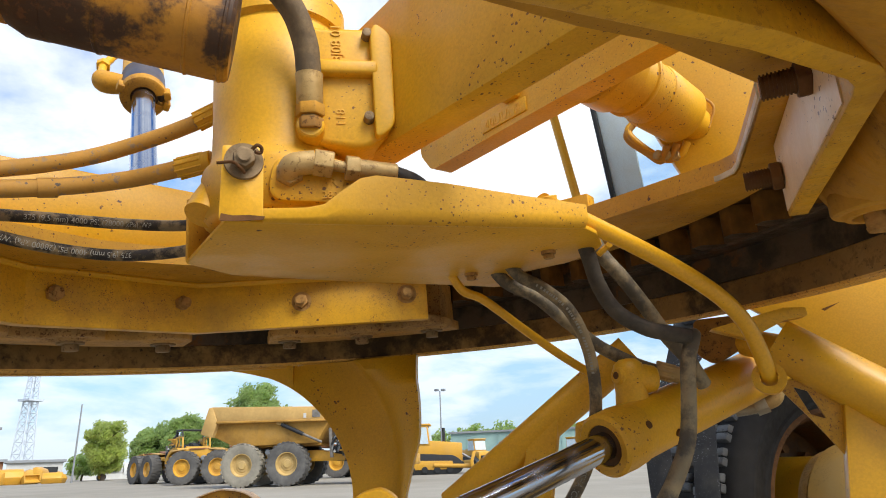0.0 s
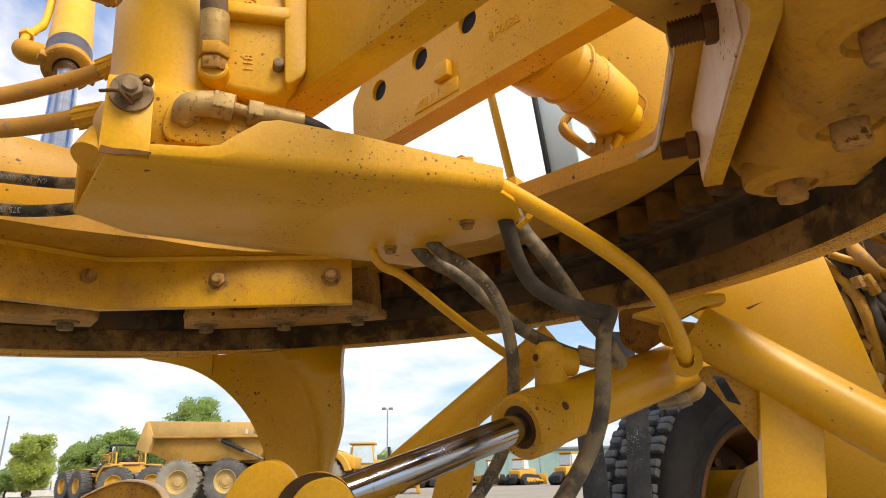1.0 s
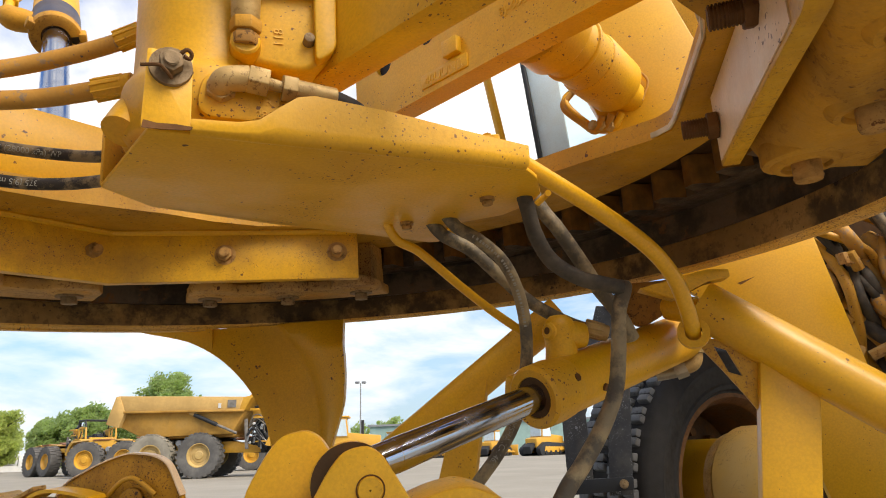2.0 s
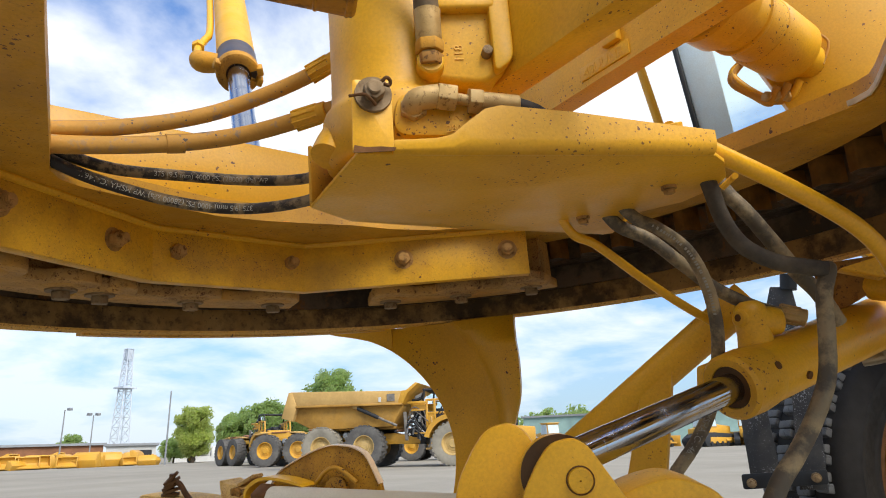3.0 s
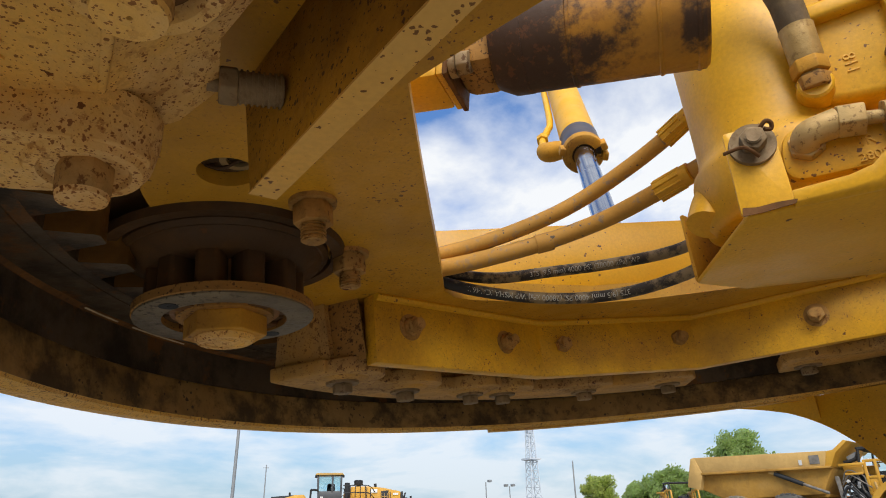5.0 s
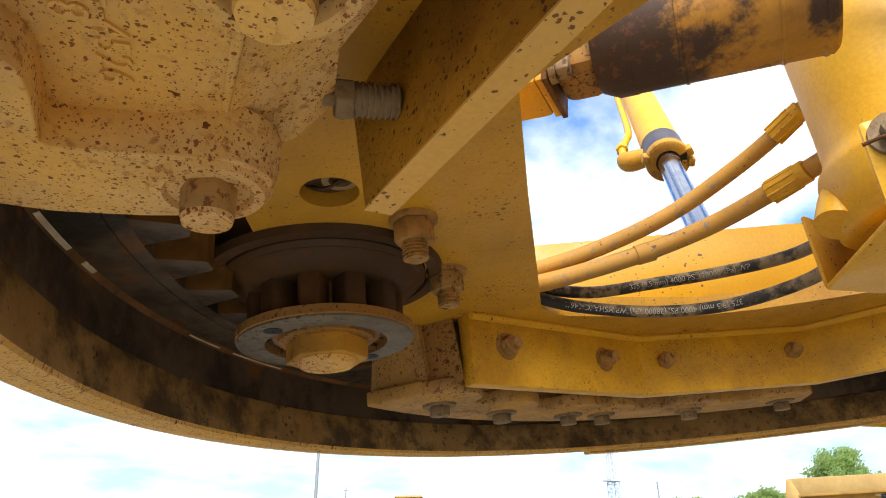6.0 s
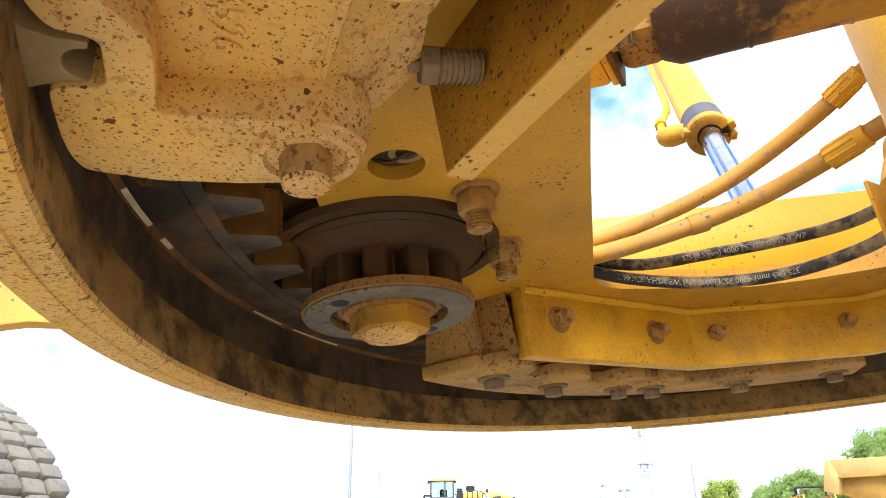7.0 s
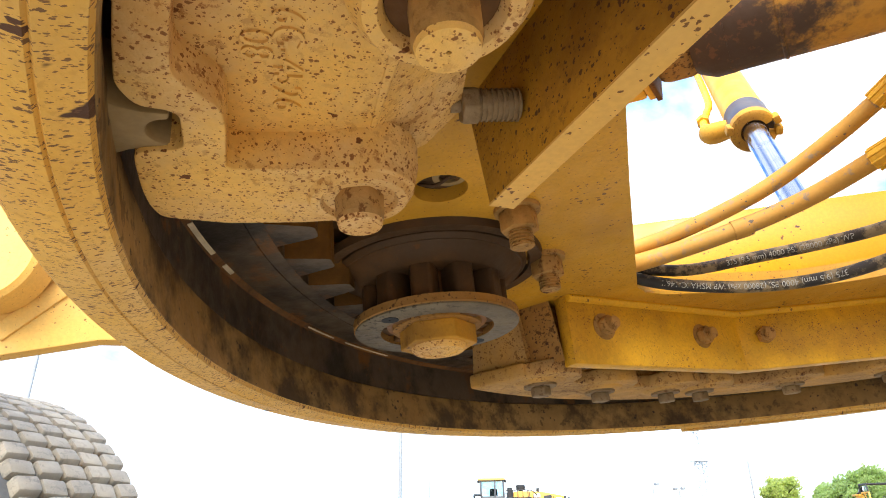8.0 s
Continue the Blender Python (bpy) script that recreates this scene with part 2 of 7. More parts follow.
cast_orange = surface("dusty_orange_casting", (0.56, 0.265, 0.020), 0.6, fade=0.4, fade_scale=9.0, chips=0.10, chip_scale=120.0, chip_color=(0.10, 0.045, 0.018), mottle=0.5, mottle_color=(0.16, 0.06, 0.015), mottle_scale=110.0, grime=0.75, grime_color=(0.20, 0.088, 0.016), grime_scale=6.0, dust=0.40, dust_color=(0.56, 0.34, 0.10), bump=0.6, bump_scale=70.0)
cast_mid = surface("grimy_cast_yellow", (0.52, 0.26, 0.035), 0.6, fade=0.4, fade_scale=14.0, chips=0.3, chip_scale=180.0, chip_color=(0.09, 0.035, 0.016), mottle=0.75, mottle_color=(0.12, 0.045, 0.012), mottle_scale=120.0, grime=0.6, grime_color=(0.13, 0.055, 0.014), grime_scale=9.0, dust=0.60, dust_color=(0.56, 0.39, 0.20), bump=0.7, bump_scale=90.0, chip_floor=0.6)
dust_steel = surface("dusty_bare_steel", (0.34, 0.24, 0.12), 0.55, metal=0.2, fade=0.35, fade_scale=30.0, dust=0.4, bump=0.2)
oily_steel = surface("oily_dark_steel", (0.11, 0.080, 0.055), 0.42, metal=0.35, fade=0.5, fade_scale=12.0, mottle=0.9, mottle_color=(0.20, 0.080, 0.018), mottle_scale=16.0, grime=0.75, grime_color=(0.020, 0.015, 0.011), grime_scale=12.0, dust=0.22, dust_color=(0.20, 0.125, 0.06), dust_scale=18.0, bump=0.6, bump_scale=45.0, grime_edge=0.18)
pinion_rust = surface("greasy_rust_teeth", (0.12, 0.052, 0.015), 0.45, metal=0.1, fade=0.5, fade_scale=40.0, dust=0.70, dust_color=(0.34, 0.14, 0.025), dust_scale=30.0, bump=0.4, bump_scale=80.0)
tooth_rust = surface("rusty_greasy_teeth", (0.12, 0.056, 0.015), 0.5, metal=0.1, fade=0.5, fade_scale=40.0, dust=0.62, dust_color=(0.36, 0.165, 0.03), dust_scale=25.0, bump=0.4, bump_scale=80.0)
far_paint = surface("machine_yellow", (0.59, 0.305, 0.022), 0.45, fade_scale=0.7, dust=0.35, dust_scale=1.2, grain_scale=12.0, bump=0.0)
bed_paint = surface("worn_tipper_yellow", (0.47, 0.25, 0.045), 0.65, fade=0.3, fade_scale=1.1, dust=0.5, dust_scale=1.5, grime=0.4, grime_scale=1.2, grain_scale=9.0, bump=0.0, mottle=0.5, mottle_color=(0.22, 0.12, 0.04), mottle_scale=4.0)
tan_paint = surface("worn_tipper_tan", (0.56, 0.36, 0.13), 0.7, fade=0.3, fade_scale=0.9, dust=0.6, dust_scale=1.5, grain_scale=9.0, bump=0.0)
grease = surface("greasy_steel", (0.048, 0.031, 0.019), 0.5, metal=0.15, fade=0.45, fade_scale=14.0, chips=0.15, chip_color=(0.08, 0.035, 0.012), dust=0.6, dust_color=(0.17, 0.080, 0.026), bump=0.5, bump_scale=50.0, dust_scale=14.0)
race_dirt = surface("rusty_dirt_race", (0.27, 0.145, 0.042), 0.55, fade=0.5, fade_scale=10.0, chips=0.08, grime=0.85, grime_color=(0.032, 0.020, 0.012), grime_scale=8.5, chip_scale=90.0, chip_color=(0.03, 0.02, 0.015), dust=0.6, dust_color=(0.40, 0.255, 0.10), bump=0.3, bump_scale=70.0, chip_floor=0.5, mottle=0.7, mottle_color=(0.05, 0.028, 0.014), mottle_scale=60.0, grime_edge=0.16)
rusty = surface("rusty_steel", (0.13, 0.058, 0.022), 0.7, metal=0.25, fade=0.5, fade_scale=30.0, chips=0.5, dust=0.35, dust_color=(0.26, 0.13, 0.04), bump=0.3)
bolt_steel = surface("dull_bolt_steel", (0.22, 0.16, 0.10), 0.6, metal=0.4, fade=0.4, fade_scale=40.0, chips=0.1, chip_color=(0.10, 0.04, 0.02), mottle=0.85, mottle_color=(0.09, 0.04, 0.018), mottle_scale=120.0, dust=0.65, dust_color=(0.42, 0.28, 0.13), bump=0.5)
bolt_rust = surface("rusty_tan_bolt", (0.46, 0.24, 0.065), 0.6, metal=0.15, fade=0.5, fade_scale=60.0, chips=0.1, chip_color=(0.09, 0.03, 0.012), mottle=0.9, mottle_color=(0.14, 0.05, 0.014), mottle_scale=120.0, dust=0.45, dust_color=(0.48, 0.30, 0.12), bump=0.6)
zinc = surface("zinc_plated_steel", (0.42, 0.38, 0.30), 0.36, metal=0.75, fade=0.25, fade_scale=30.0, dust=0.3, bump=0.08)
chrome = surface("chrome_rod", (0.44, 0.46, 0.51), 0.17, metal=1.0, fade=0.08, fade_scale=6.0, grain=0.01, bump=0.0)
rubber = surface("hose_rubber", (0.022, 0.022, 0.024), 0.55, fade=0.3, fade_scale=12.0, dust=0.5, dust_color=(0.20, 0.16, 0.11), dust_scale=16.0, bump=0.2)
rubber_dusty = surface("dusty_hose_rubber", (0.17, 0.135, 0.085), 0.48, fade=0.35, fade_scale=10.0, grime=0.75, grime_color=(0.020, 0.021, 0.025), grime_scale=13.0, grime_edge=0.14, dust=0.9, dust_color=(0.40, 0.30, 0.16), dust_scale=7.0, bump=0.25)
hose_yellow = surface("painted_hose", (0.52, 0.26, 0.045), 0.55, fade=0.25, fade_scale=8.0, chips=0.1, chip_scale=110.0, chip_color=(0.05, 0.05, 0.055), dust=0.35, bump=0.2, mottle=0.85, mottle_color=(0.16, 0.155, 0.15), mottle_scale=55.0)
navy_band = surface("dark_blue_band", (0.025, 0.035, 0.065), 0.45, dust=0.25, bump=0.05)
paint_dirty = surface("grimy_yellow_paint", (0.635, 0.312, 0.012), 0.46, fade=0.3, fade_scale=6.0, chips=0.2, chip_scale=150.0, chip_color=RUST, mottle=0.3, mottle_scale=230.0, grime=0.55, grime_color=(0.26, 0.115, 0.012), grime_scale=4.0, dust=0.30, dust_color=(0.34, 0.20, 0.06), bump=0.15, chip_floor=0.45)
fitting_tan = surface("dusty_plated_fitting", (0.50, 0.33, 0.12), 0.42, metal=0.25, fade=0.35, fade_scale=30.0, dust=0.5, dust_color=(0.46, 0.31, 0.13), bump=0.3, mottle=0.75, mottle_color=(0.16, 0.085, 0.03), mottle_scale=160.0)
ring_dark = surface("dark_dusty_ring", (0.10, 0.082, 0.065), 0.5, metal=0.3, fade=0.45, fade_scale=25.0, chips=0.1, chip_scale=120.0, chip_color=(0.03, 0.018, 0.01), mottle=0.75, mottle_color=(0.035, 0.024, 0.016), mottle_scale=110.0, dust=0.50, dust_color=(0.34, 0.28, 0.19), dust_scale=16.0, bump=0.55)
blue_grey = surface("blue_grey_band", (0.52, 0.66, 0.74), 0.45, dust=0.2, bump=0.05)
tyre_rubber = surface("tyre_rubber", (0.020, 0.018, 0.016), 0.7, fade=0.3, fade_scale=6.0, dust=0.12, dust_color=(0.08, 0.07, 0.06), bump=0.3, bump_scale=60.0)
tyre_grey = surface("dusty_tyre_rubber", (0.30, 0.28, 0.24), 0.85, fade=0.3, fade_scale=6.0, mottle=0.45, mottle_color=(0.12, 0.115, 0.11), mottle_scale=35.0, dust=0.75, dust_color=(0.50, 0.44, 0.34), bump=0.4, bump_scale=60.0)
far_tyre = surface("far_tyre_rubber", (0.085, 0.082, 0.08), 0.85, fade=0.3, fade_scale=1.2, dust=0.5, dust_color=(0.20, 0.19, 0.17), dust_scale=2.0, grain_scale=9.0, bump=0.0)
black_plate = surface("black_flap", (0.032, 0.036, 0.044), 0.6, chips=0.5, chip_scale=95.0, chip_color=(0.20, 0.21, 0.22), dust=0.3, dust_color=(0.2, 0.18, 0.15), bump=0.1, chip_floor=0.35)
dark_metal = surface("dark_machine_metal", (0.035, 0.037, 0.04), 0.55, metal=0.2, grain_scale=10.0, bump=0.0)
grey_metal = surface("grey_galvanised", (0.27, 0.285, 0.30), 0.5, metal=0.3, grain_scale=8.0, fade_scale=0.8, bump=0.0)
lattice_grey = surface("lattice_grey", (0.52, 0.58, 0.65), 0.6, grain_scale=3.0, fade_scale=0.3, bump=0.0)
rust_wall = surface("rust_red_wall", (0.25, 0.115, 0.06), 0.75, fade=0.35, fade_scale=0.3, grain_scale=2.0, bump=0.0)
pale_wall = surface("pale_wall", (0.52, 0.52, 0.50), 0.7, fade=0.2, fade_scale=0.3, grain_scale=2.0, bump=0.0)
green_wall = surface("pale_green_cladding", (0.27, 0.40, 0.37), 0.6, fade=0.2, fade_scale=0.2, grain_scale=1.0, bump=0.0)
white_body = surface("white_body", (0.75, 0.76, 0.77), 0.4, fade_scale=1.0, grain_scale=5.0, bump=0.0)
sign_green = surface("sign_green", (0.03, 0.30, 0.24), 0.5, bump=0.0)
white_print = surface("white_print", (0.36, 0.35, 0.31), 0.6, fade=0.3, bump=0.0)
# Bare wear on the ring; painted sky light on the opening's edge.
wear_and_skylight = surface("worn_and_skylit_edge", (0.66, 0.55, 0.38), 0.5, metal=0.05, fade=0.4, fade_scale=30.0, bump=0.1)
bark = surface("bark", (0.12, 0.09, 0.065), 0.9, fade=0.4, fade_scale=2.0, bump=0.3, bump_scale=20.0)
leaf_dark = surface("leaves", (0.21, 0.30, 0.11), 0.65, fade=0.45, fade_scale=0.6, grain_scale=3.0, bump=0.0)
leaf_light = surface("yellowing_leaves", (0.36, 0.40, 0.10), 0.65, fade=0.4, fade_scale=0.6, grain_scale=3.0, bump=0.0)
for leaf in (leaf_dark, leaf_light):
    tree = leaf.node_tree
    soft_light = tree.nodes.new("ShaderNodeBsdfTranslucent")
    soft_light.inputs["Color"].default_value = (0.60, 0.72, 0.26, 1)
    both = tree.nodes.new("ShaderNodeMixShader")
    both.inputs[0].default_value = 0.55
    tree.links.new(tree.nodes["Principled BSDF"].outputs[0], both.inputs[1])
    tree.links.new(soft_light.outputs[0], both.inputs[2])
    tree.links.new(both.outputs[0], tree.nodes["Material Output"].inputs["Surface"])
yard = surface("yard_gravel", (0.262, 0.240, 0.196), 0.9, fade=0.22, fade_scale=0.08, dust=0.5, dust_color=(0.325, 0.298, 0.245), dust_scale=0.35, grain=0.08, grain_scale=14.0, bump=0.3, bump_scale=30.0)


def glass_material(name, tint, rough=0.03):
    m = bpy.data.materials.new(name)
    m.use_nodes = True
    p = m.node_tree.nodes["Principled BSDF"]
    p.inputs["Base Color"].default_value = (*tint, 1)
    p.inputs["Roughness"].default_value = rough
    p.inputs["Transmission Weight"].default_value = 1.0
    p.inputs["IOR"].default_value = 1.1
    return m


cab_glass = glass_material("cab_glass", (0.74, 0.88, 0.90))
hole_dark = surface("dark_hole", (0.018, 0.020, 0.026), 0.6, bump=0.0)
tread_dust = surface("dusty_black_tread", (0.11, 0.112, 0.115), 0.75, fade=0.3, fade_scale=8.0, mottle=0.5, mottle_color=(0.03, 0.03, 0.03), mottle_scale=60.0, dust=0.4, dust_color=(0.22, 0.21, 0.19), bump=0.3, bump_scale=60.0)

# ---- building tools ----
BASE = {}


def thing(name, label, category, origin=(0, 0, 0), frame_of=TIPPED, group="", kind=""):
    """An Empty at a thing's base. Its parts are given in the coordinates of frame_of."""
    ob = new(name)
    ob.empty_display_size = 0.1
    ob.matrix_world = frame_of @ Matrix.Translation(origin)
    BASE[ob.name] = Vector(origin)
    return tagged(ob, label, category, group, kind)


def sharpen(me, degrees=38):
    bm = bmesh.new()
    bm.from_mesh(me)
    for f in bm.faces:
        f.smooth = True
    for e in bm.edges:
        e.smooth = e.calc_face_angle(3.0) < radians(degrees)
    bm.to_mesh(me)
    bm.free()


def part(name, bm, material, parent, label="", kind="", degrees=38):
    """One mesh under a thing, or under a part of it."""
    off = BASE[parent.name]
    bmesh.ops.translate(bm, verts=bm.verts, vec=-off)
    bmesh.ops.recalc_face_normals(bm, faces=bm.faces)
    me = bpy.data.meshes.new(name)
    bm.to_mesh(me)
    bm.free()
    me.materials.append(material)
    sharpen(me, degrees)
    ob = new(name, me)
    ob.parent = parent
    BASE[ob.name] = off
    return tagged(ob, label, "", "", kind)


def again(ob, m):
    """Another piece on the same mesh, moved by m within its thing."""
    two = new(ob.name.split(".")[0], ob.data)
    two.parent = ob.parent
    two.matrix_local = m
    BASE[two.name] = BASE[ob.name]
    if ob.get("label"):
        two["label"] = ob["label"]
    return two


def lone(name, bm, material, label, category, origin=(0, 0, 0), frame_of=TIPPED, group="", kind="", degrees=38):
    """A thing that is one mesh."""
    bmesh.ops.translate(bm, verts=bm.verts, vec=-Vector(origin))
    bmesh.ops.recalc_face_normals(bm, faces=bm.faces)
    me = bpy.data.meshes.new(name)
    bm.to_mesh(me)
    bm.free()
    me.materials.append(material)
    sharpen(me, degrees)
    ob = new(name, me)
    ob.matrix_world = frame_of @ Matrix.Translation(origin)
    BASE[ob.name] = Vector(origin)
    return tagged(ob, label, category, group, kind)


def side_frame(way):
    """A turn whose z points along way."""
    return Vector(way).normalized().to_track_quat("Z", "Y").to_matrix().to_4x4()


def bevel(bm, size, segments=2, degrees=30):
    edges = [e for e in bm.edges if len(e.link_faces) == 2 and e.calc_face_angle() > radians(degrees)]
    bmesh.ops.bevel(bm, geom=edges, offset=size, segments=segments, affect="EDGES", profile=0.5, clamp_overlap=True)
    return bm


def join(bm, other):
    me = bpy.data.meshes.new("join")
    other.to_mesh(me)
    other.free()
    bm.from_mesh(me)
    bpy.data.meshes.remove(me)
    return bm


def box(center, size, turn=None, r=0.0, bm=None):
    b = bmesh.new()
    bmesh.ops.create_cube(b, size=1.0)
    for v in b.verts:
        v.co = Vector((v.co.x * size[0], v.co.y * size[1], v.co.z * size[2]))
    if r:
        bevel(b, r)
    m = Matrix.Translation(center) @ (turn if turn is not None else Matrix.Identity(4))
    bmesh.ops.transform(b, matrix=m, verts=b.verts)
    return b if bm is None else join(bm, b)


def rod(p0, p1, r0, r1=None, n=24, r=0.0, bm=None, spin=0.0):
    """A round bar, cone or (n=6) hexagon from p0 to p1."""
    p0, p1 = Vector(p0), Vector(p1)
    b = bmesh.new()
    bmesh.ops.create_cone(b, cap_ends=True, segments=n, radius1=r0, radius2=r0 if r1 is None else r1, depth=(p1 - p0).length)
    if r:
        bevel(b, r, 1 if n > 12 else 2, 50)
    bmesh.ops.transform(b, matrix=Matrix.Translation((p0 + p1) / 2) @ side_frame(p1 - p0) @ pose(0, 0, 0, 0, 0, spin), verts=b.verts)
    return b if bm is None else join(bm, b)


def lathe(profile, n=64, at=None, start=0.0, sweep=360.0, bm=None):
    """A closed profile of (radius, height) turned about the z axis of at."""
    b = bmesh.new()
    full = abs(sweep - 360) < 1e-6
    count = n if full else n + 1
    rings = []
    for k in range(count):
        a = radians(start + sweep * k / n)
        rings.append([b.verts.new((r * math.cos(a), r * math.sin(a), z)) for r, z in profile])
    for k in range(n):
        one, two = rings[k], rings[(k + 1) % count]
        for j in range(len(profile)):
            i = (j + 1) % len(profile)
            b.faces.new((one[j], one[i], two[i], two[j]))
    if not full:
        b.faces.new(rings[0])
        b.faces.new(rings[-1][::-1])
    bmesh.ops.remove_doubles(b, verts=b.verts, dist=1e-6)
    if at is not None:
        bmesh.ops.transform(b, matrix=at, verts=b.verts)
    return b if bm is None else join(bm, b)


def slab(points, z0, z1, holes=(), r=0.0, at=None, bm=None):
    """A flat plate of any outline, with holes through it, from z0 to z1."""
    b = bmesh.new()
    edges = []
    for loop in (points, *holes):
        vs = [b.verts.new((x, y, z0)) for x, y in loop]
        edges += [b.edges.new((vs[k], vs[(k + 1) % len(vs)])) for k in range(len(vs))]
    if holes:
        bmesh.ops.triangle_fill(b, use_beauty=True, edges=edges)
    else:
        b.faces.new([e.verts[0] for e in edges])
    up = bmesh.ops.extrude_face_region(b, geom=list(b.faces))
    bmesh.ops.translate(b, verts=[g for g in up["geom"] if isinstance(g, bmesh.types.BMVert)], vec=(0, 0, z1 - z0))
    bmesh.ops.recalc_face_normals(b, faces=b.faces)
    if r:
        bevel(b, r)
    if at is not None:
        bmesh.ops.transform(b, matrix=at, verts=b.verts)
    return b if bm is None else join(bm, b)


def smooth_line(points, steps=8):
    """Points along a curve through all the given ones."""
    p = [Vector(q) for q in points]
    p = [2 * p[0] - p[1], *p, 2 * p[-1] - p[-2]]
    out = []
    for k in range(1, len(p) - 2):
        a, b, c, d = p[k - 1 : k + 3]
        for s in range(steps):
            t = s / steps
            out.append(0.5 * (2 * b + (c - a) * t + (2 * a - 5 * b + 4 * c - d) * t * t + (3 * b - a - 3 * c + d) * t**3))
    return [*out, p[-2]]


def tube(points, radius, n=14, steps=8, bm=None):
    """A round bar along a curve; radius is a number or a function of how far along (0 to 1)."""
    line = smooth_line(points, steps) if steps else [Vector(q) for q in points]
    b = bmesh.new()
    rings, side = [], None
    for k, q in enumerate(line):
        way = (line[min(k + 1, len(line) - 1)] - line[max(k - 1, 0)]).normalized()
        side = way.orthogonal() if side is None else side - way * side.dot(way)
        side.normalize()
        up = way.cross(side)
        rr = radius(k / (len(line) - 1)) if callable(radius) else radius
        rings.append([b.verts.new(q + rr * (math.cos(2 * math.pi * j / n) * side + math.sin(2 * math.pi * j / n) * up)) for j in range(n)])
    for one, two in zip(rings, rings[1:]):
        for j in range(n):
            b.faces.new((one[j], one[(j + 1) % n], two[(j + 1) % n], two[j]))
    b.faces.new(rings[0][::-1])
    b.faces.new(rings[-1])
    return b if bm is None else join(bm, b)


def arc(cx, cy, r, a0, a1, n):
    return [(cx + r * math.cos(radians(a0 + (a1 - a0) * k / n)), cy + r * math.sin(radians(a0 + (a1 - a0) * k / n))) for k in range(n + 1)]


def rounded(points, r, n=4):
    """The outline with its corners rounded."""
    out = []
    for k, q in enumerate(points):
        a, b, c = Vector(points[k - 1]), Vector(q), Vector(points[(k + 1) % len(points)])
        s, e = (a - b), (c - b)
        d = min(r, s.length * 0.45, e.length * 0.45)
        p, w = b + s.normalized() * d, b + e.normalized() * d
        for j in range(n + 1):
            t = j / n
            v = (1 - t) ** 2 * p + 2 * t * (1 - t) * b + t * t * w
            out.append((v.x, v.y))
    return out


def hex_bolt(at, way, head=0.015, high=0.013, washer=0.021, shank=0.0, shank_r=0.0, bm=None, spin=10.0):
    """A washer, a hexagon head and, where it shows, the threaded end, from the surface at outwards along way."""
    at, way = Vector(at), Vector(way).normalized()
    b = rod(at - way * 0.002, at + way * 0.004, washer, washer * 0.97, 24, bm=bm)
    rod(at + way * 0.004, at + way * (0.004 + high), head * 1.1, head * 1.1, 6, 0.0015, b, spin)
    if shank:
        rod(at + way * 0.004, at + way * (0.004 + high + shank), shank_r, shank_r * 0.93, 16, bm=b)
        turns = int(shank / 0.0028)
        for k in range(turns):
            z = 0.004 + high + shank * (k + 0.3) / turns
            rod(at + way * z, at + way * (z + 0.0012), shank_r * 1.08, shank_r * 1.08, 16, bm=b)
    return b


def letters(text, size, depth, at, material, parent, name="lettering"):
    """Raised writing in the built-in font, in the plane of at."""
    data = bpy.data.curves.new(name, "FONT")
    data.body, data.size, data.extrude, data.align_x, data.align_y = text, size, depth, "CENTER", "CENTER"
    ob = bpy.data.objects.new(name, data)
    scene.collection.objects.link(ob)
    bpy.context.view_layer.update()
    me = bpy.data.meshes.new_from_object(ob.evaluated_get(bpy.context.evaluated_depsgraph_get()))
    bpy.data.objects.remove(ob)
    bpy.data.curves.remove(data)
    b = bmesh.new()
    b.from_mesh(me)
    bpy.data.meshes.remove(me)
    bmesh.ops.transform(b, matrix=at, verts=b.verts)
    return part(name, b, material, parent)


def on_frame(o, x_way, y_way):
    """A matrix with its origin at o, x and y along the given ways."""
    x = Vector(x_way).normalized()
    z = x.cross(Vector(y_way)).normalized()
    y = z.cross(x)
    return Matrix(((x.x, y.x, z.x, o[0]), (x.y, y.y, z.y, o[1]), (x.z, y.z, z.z, o[2]), (0, 0, 0, 1)))

# ---- ground ----
gb = bmesh.new()
bmesh.ops.create_circle(gb, cap_ends=True, segments=64, radius=2500)
ground = lone("ground", gb, yard, "pale grey compacted gravel yard", "ground", frame_of=GROUND, kind="structure")

# ---- the circle: a ring with inner teeth and blade arms ----
circle = thing("circle_ring", "large yellow steel ring gear with greasy inner teeth", "ring gear")
part("rim", lathe([(0.7452, 0.006), (0.7470, 0.0015), (0.7598, -0.0018), (0.7610, 0.0002), (0.7622, -0.0012), (0.7815, 0.0008), (0.7850, 0.0040), (0.7850, 0.152), (0.7560, 0.152), (0.7560, 0.03)], 240), paint_rim, circle, "chipped dusty yellow rim")
part("race", lathe([(0.7443, 0.0070), (0.7448, 0.0050), (0.7558, 0.0070), (0.7558, 0.050), (0.7490, 0.0495), (0.7480, 0.046)], 240), race_dirt, circle, "rusty dirt-caked inner race")
part("upper_race", lathe([(0.7510, 0.0505), (0.7558, 0.0505), (0.7558, 0.0990), (0.7525, 0.0990)], 240), oily_steel, circle, "black greasy inner wall")
part("gear_web", lathe([(0.6970, 0.1000), (0.7095, 0.0995), (0.7100, 0.1008), (0.7112, 0.1008), (0.7117, 0.0995), (0.7558, 0.0992), (0.7558, 0.146), (0.6970, 0.146)], 240), oily_steel, circle, "black greasy gear web")
part("rust_band", lathe([(0.7475, 0.0992), (0.7485, 0.0982), (0.7512, 0.0970), (0.7524, 0.0950), (0.7524, 0.0992)], 200, start=165, sweep=110), rust_orange, circle, "rust-orange band")
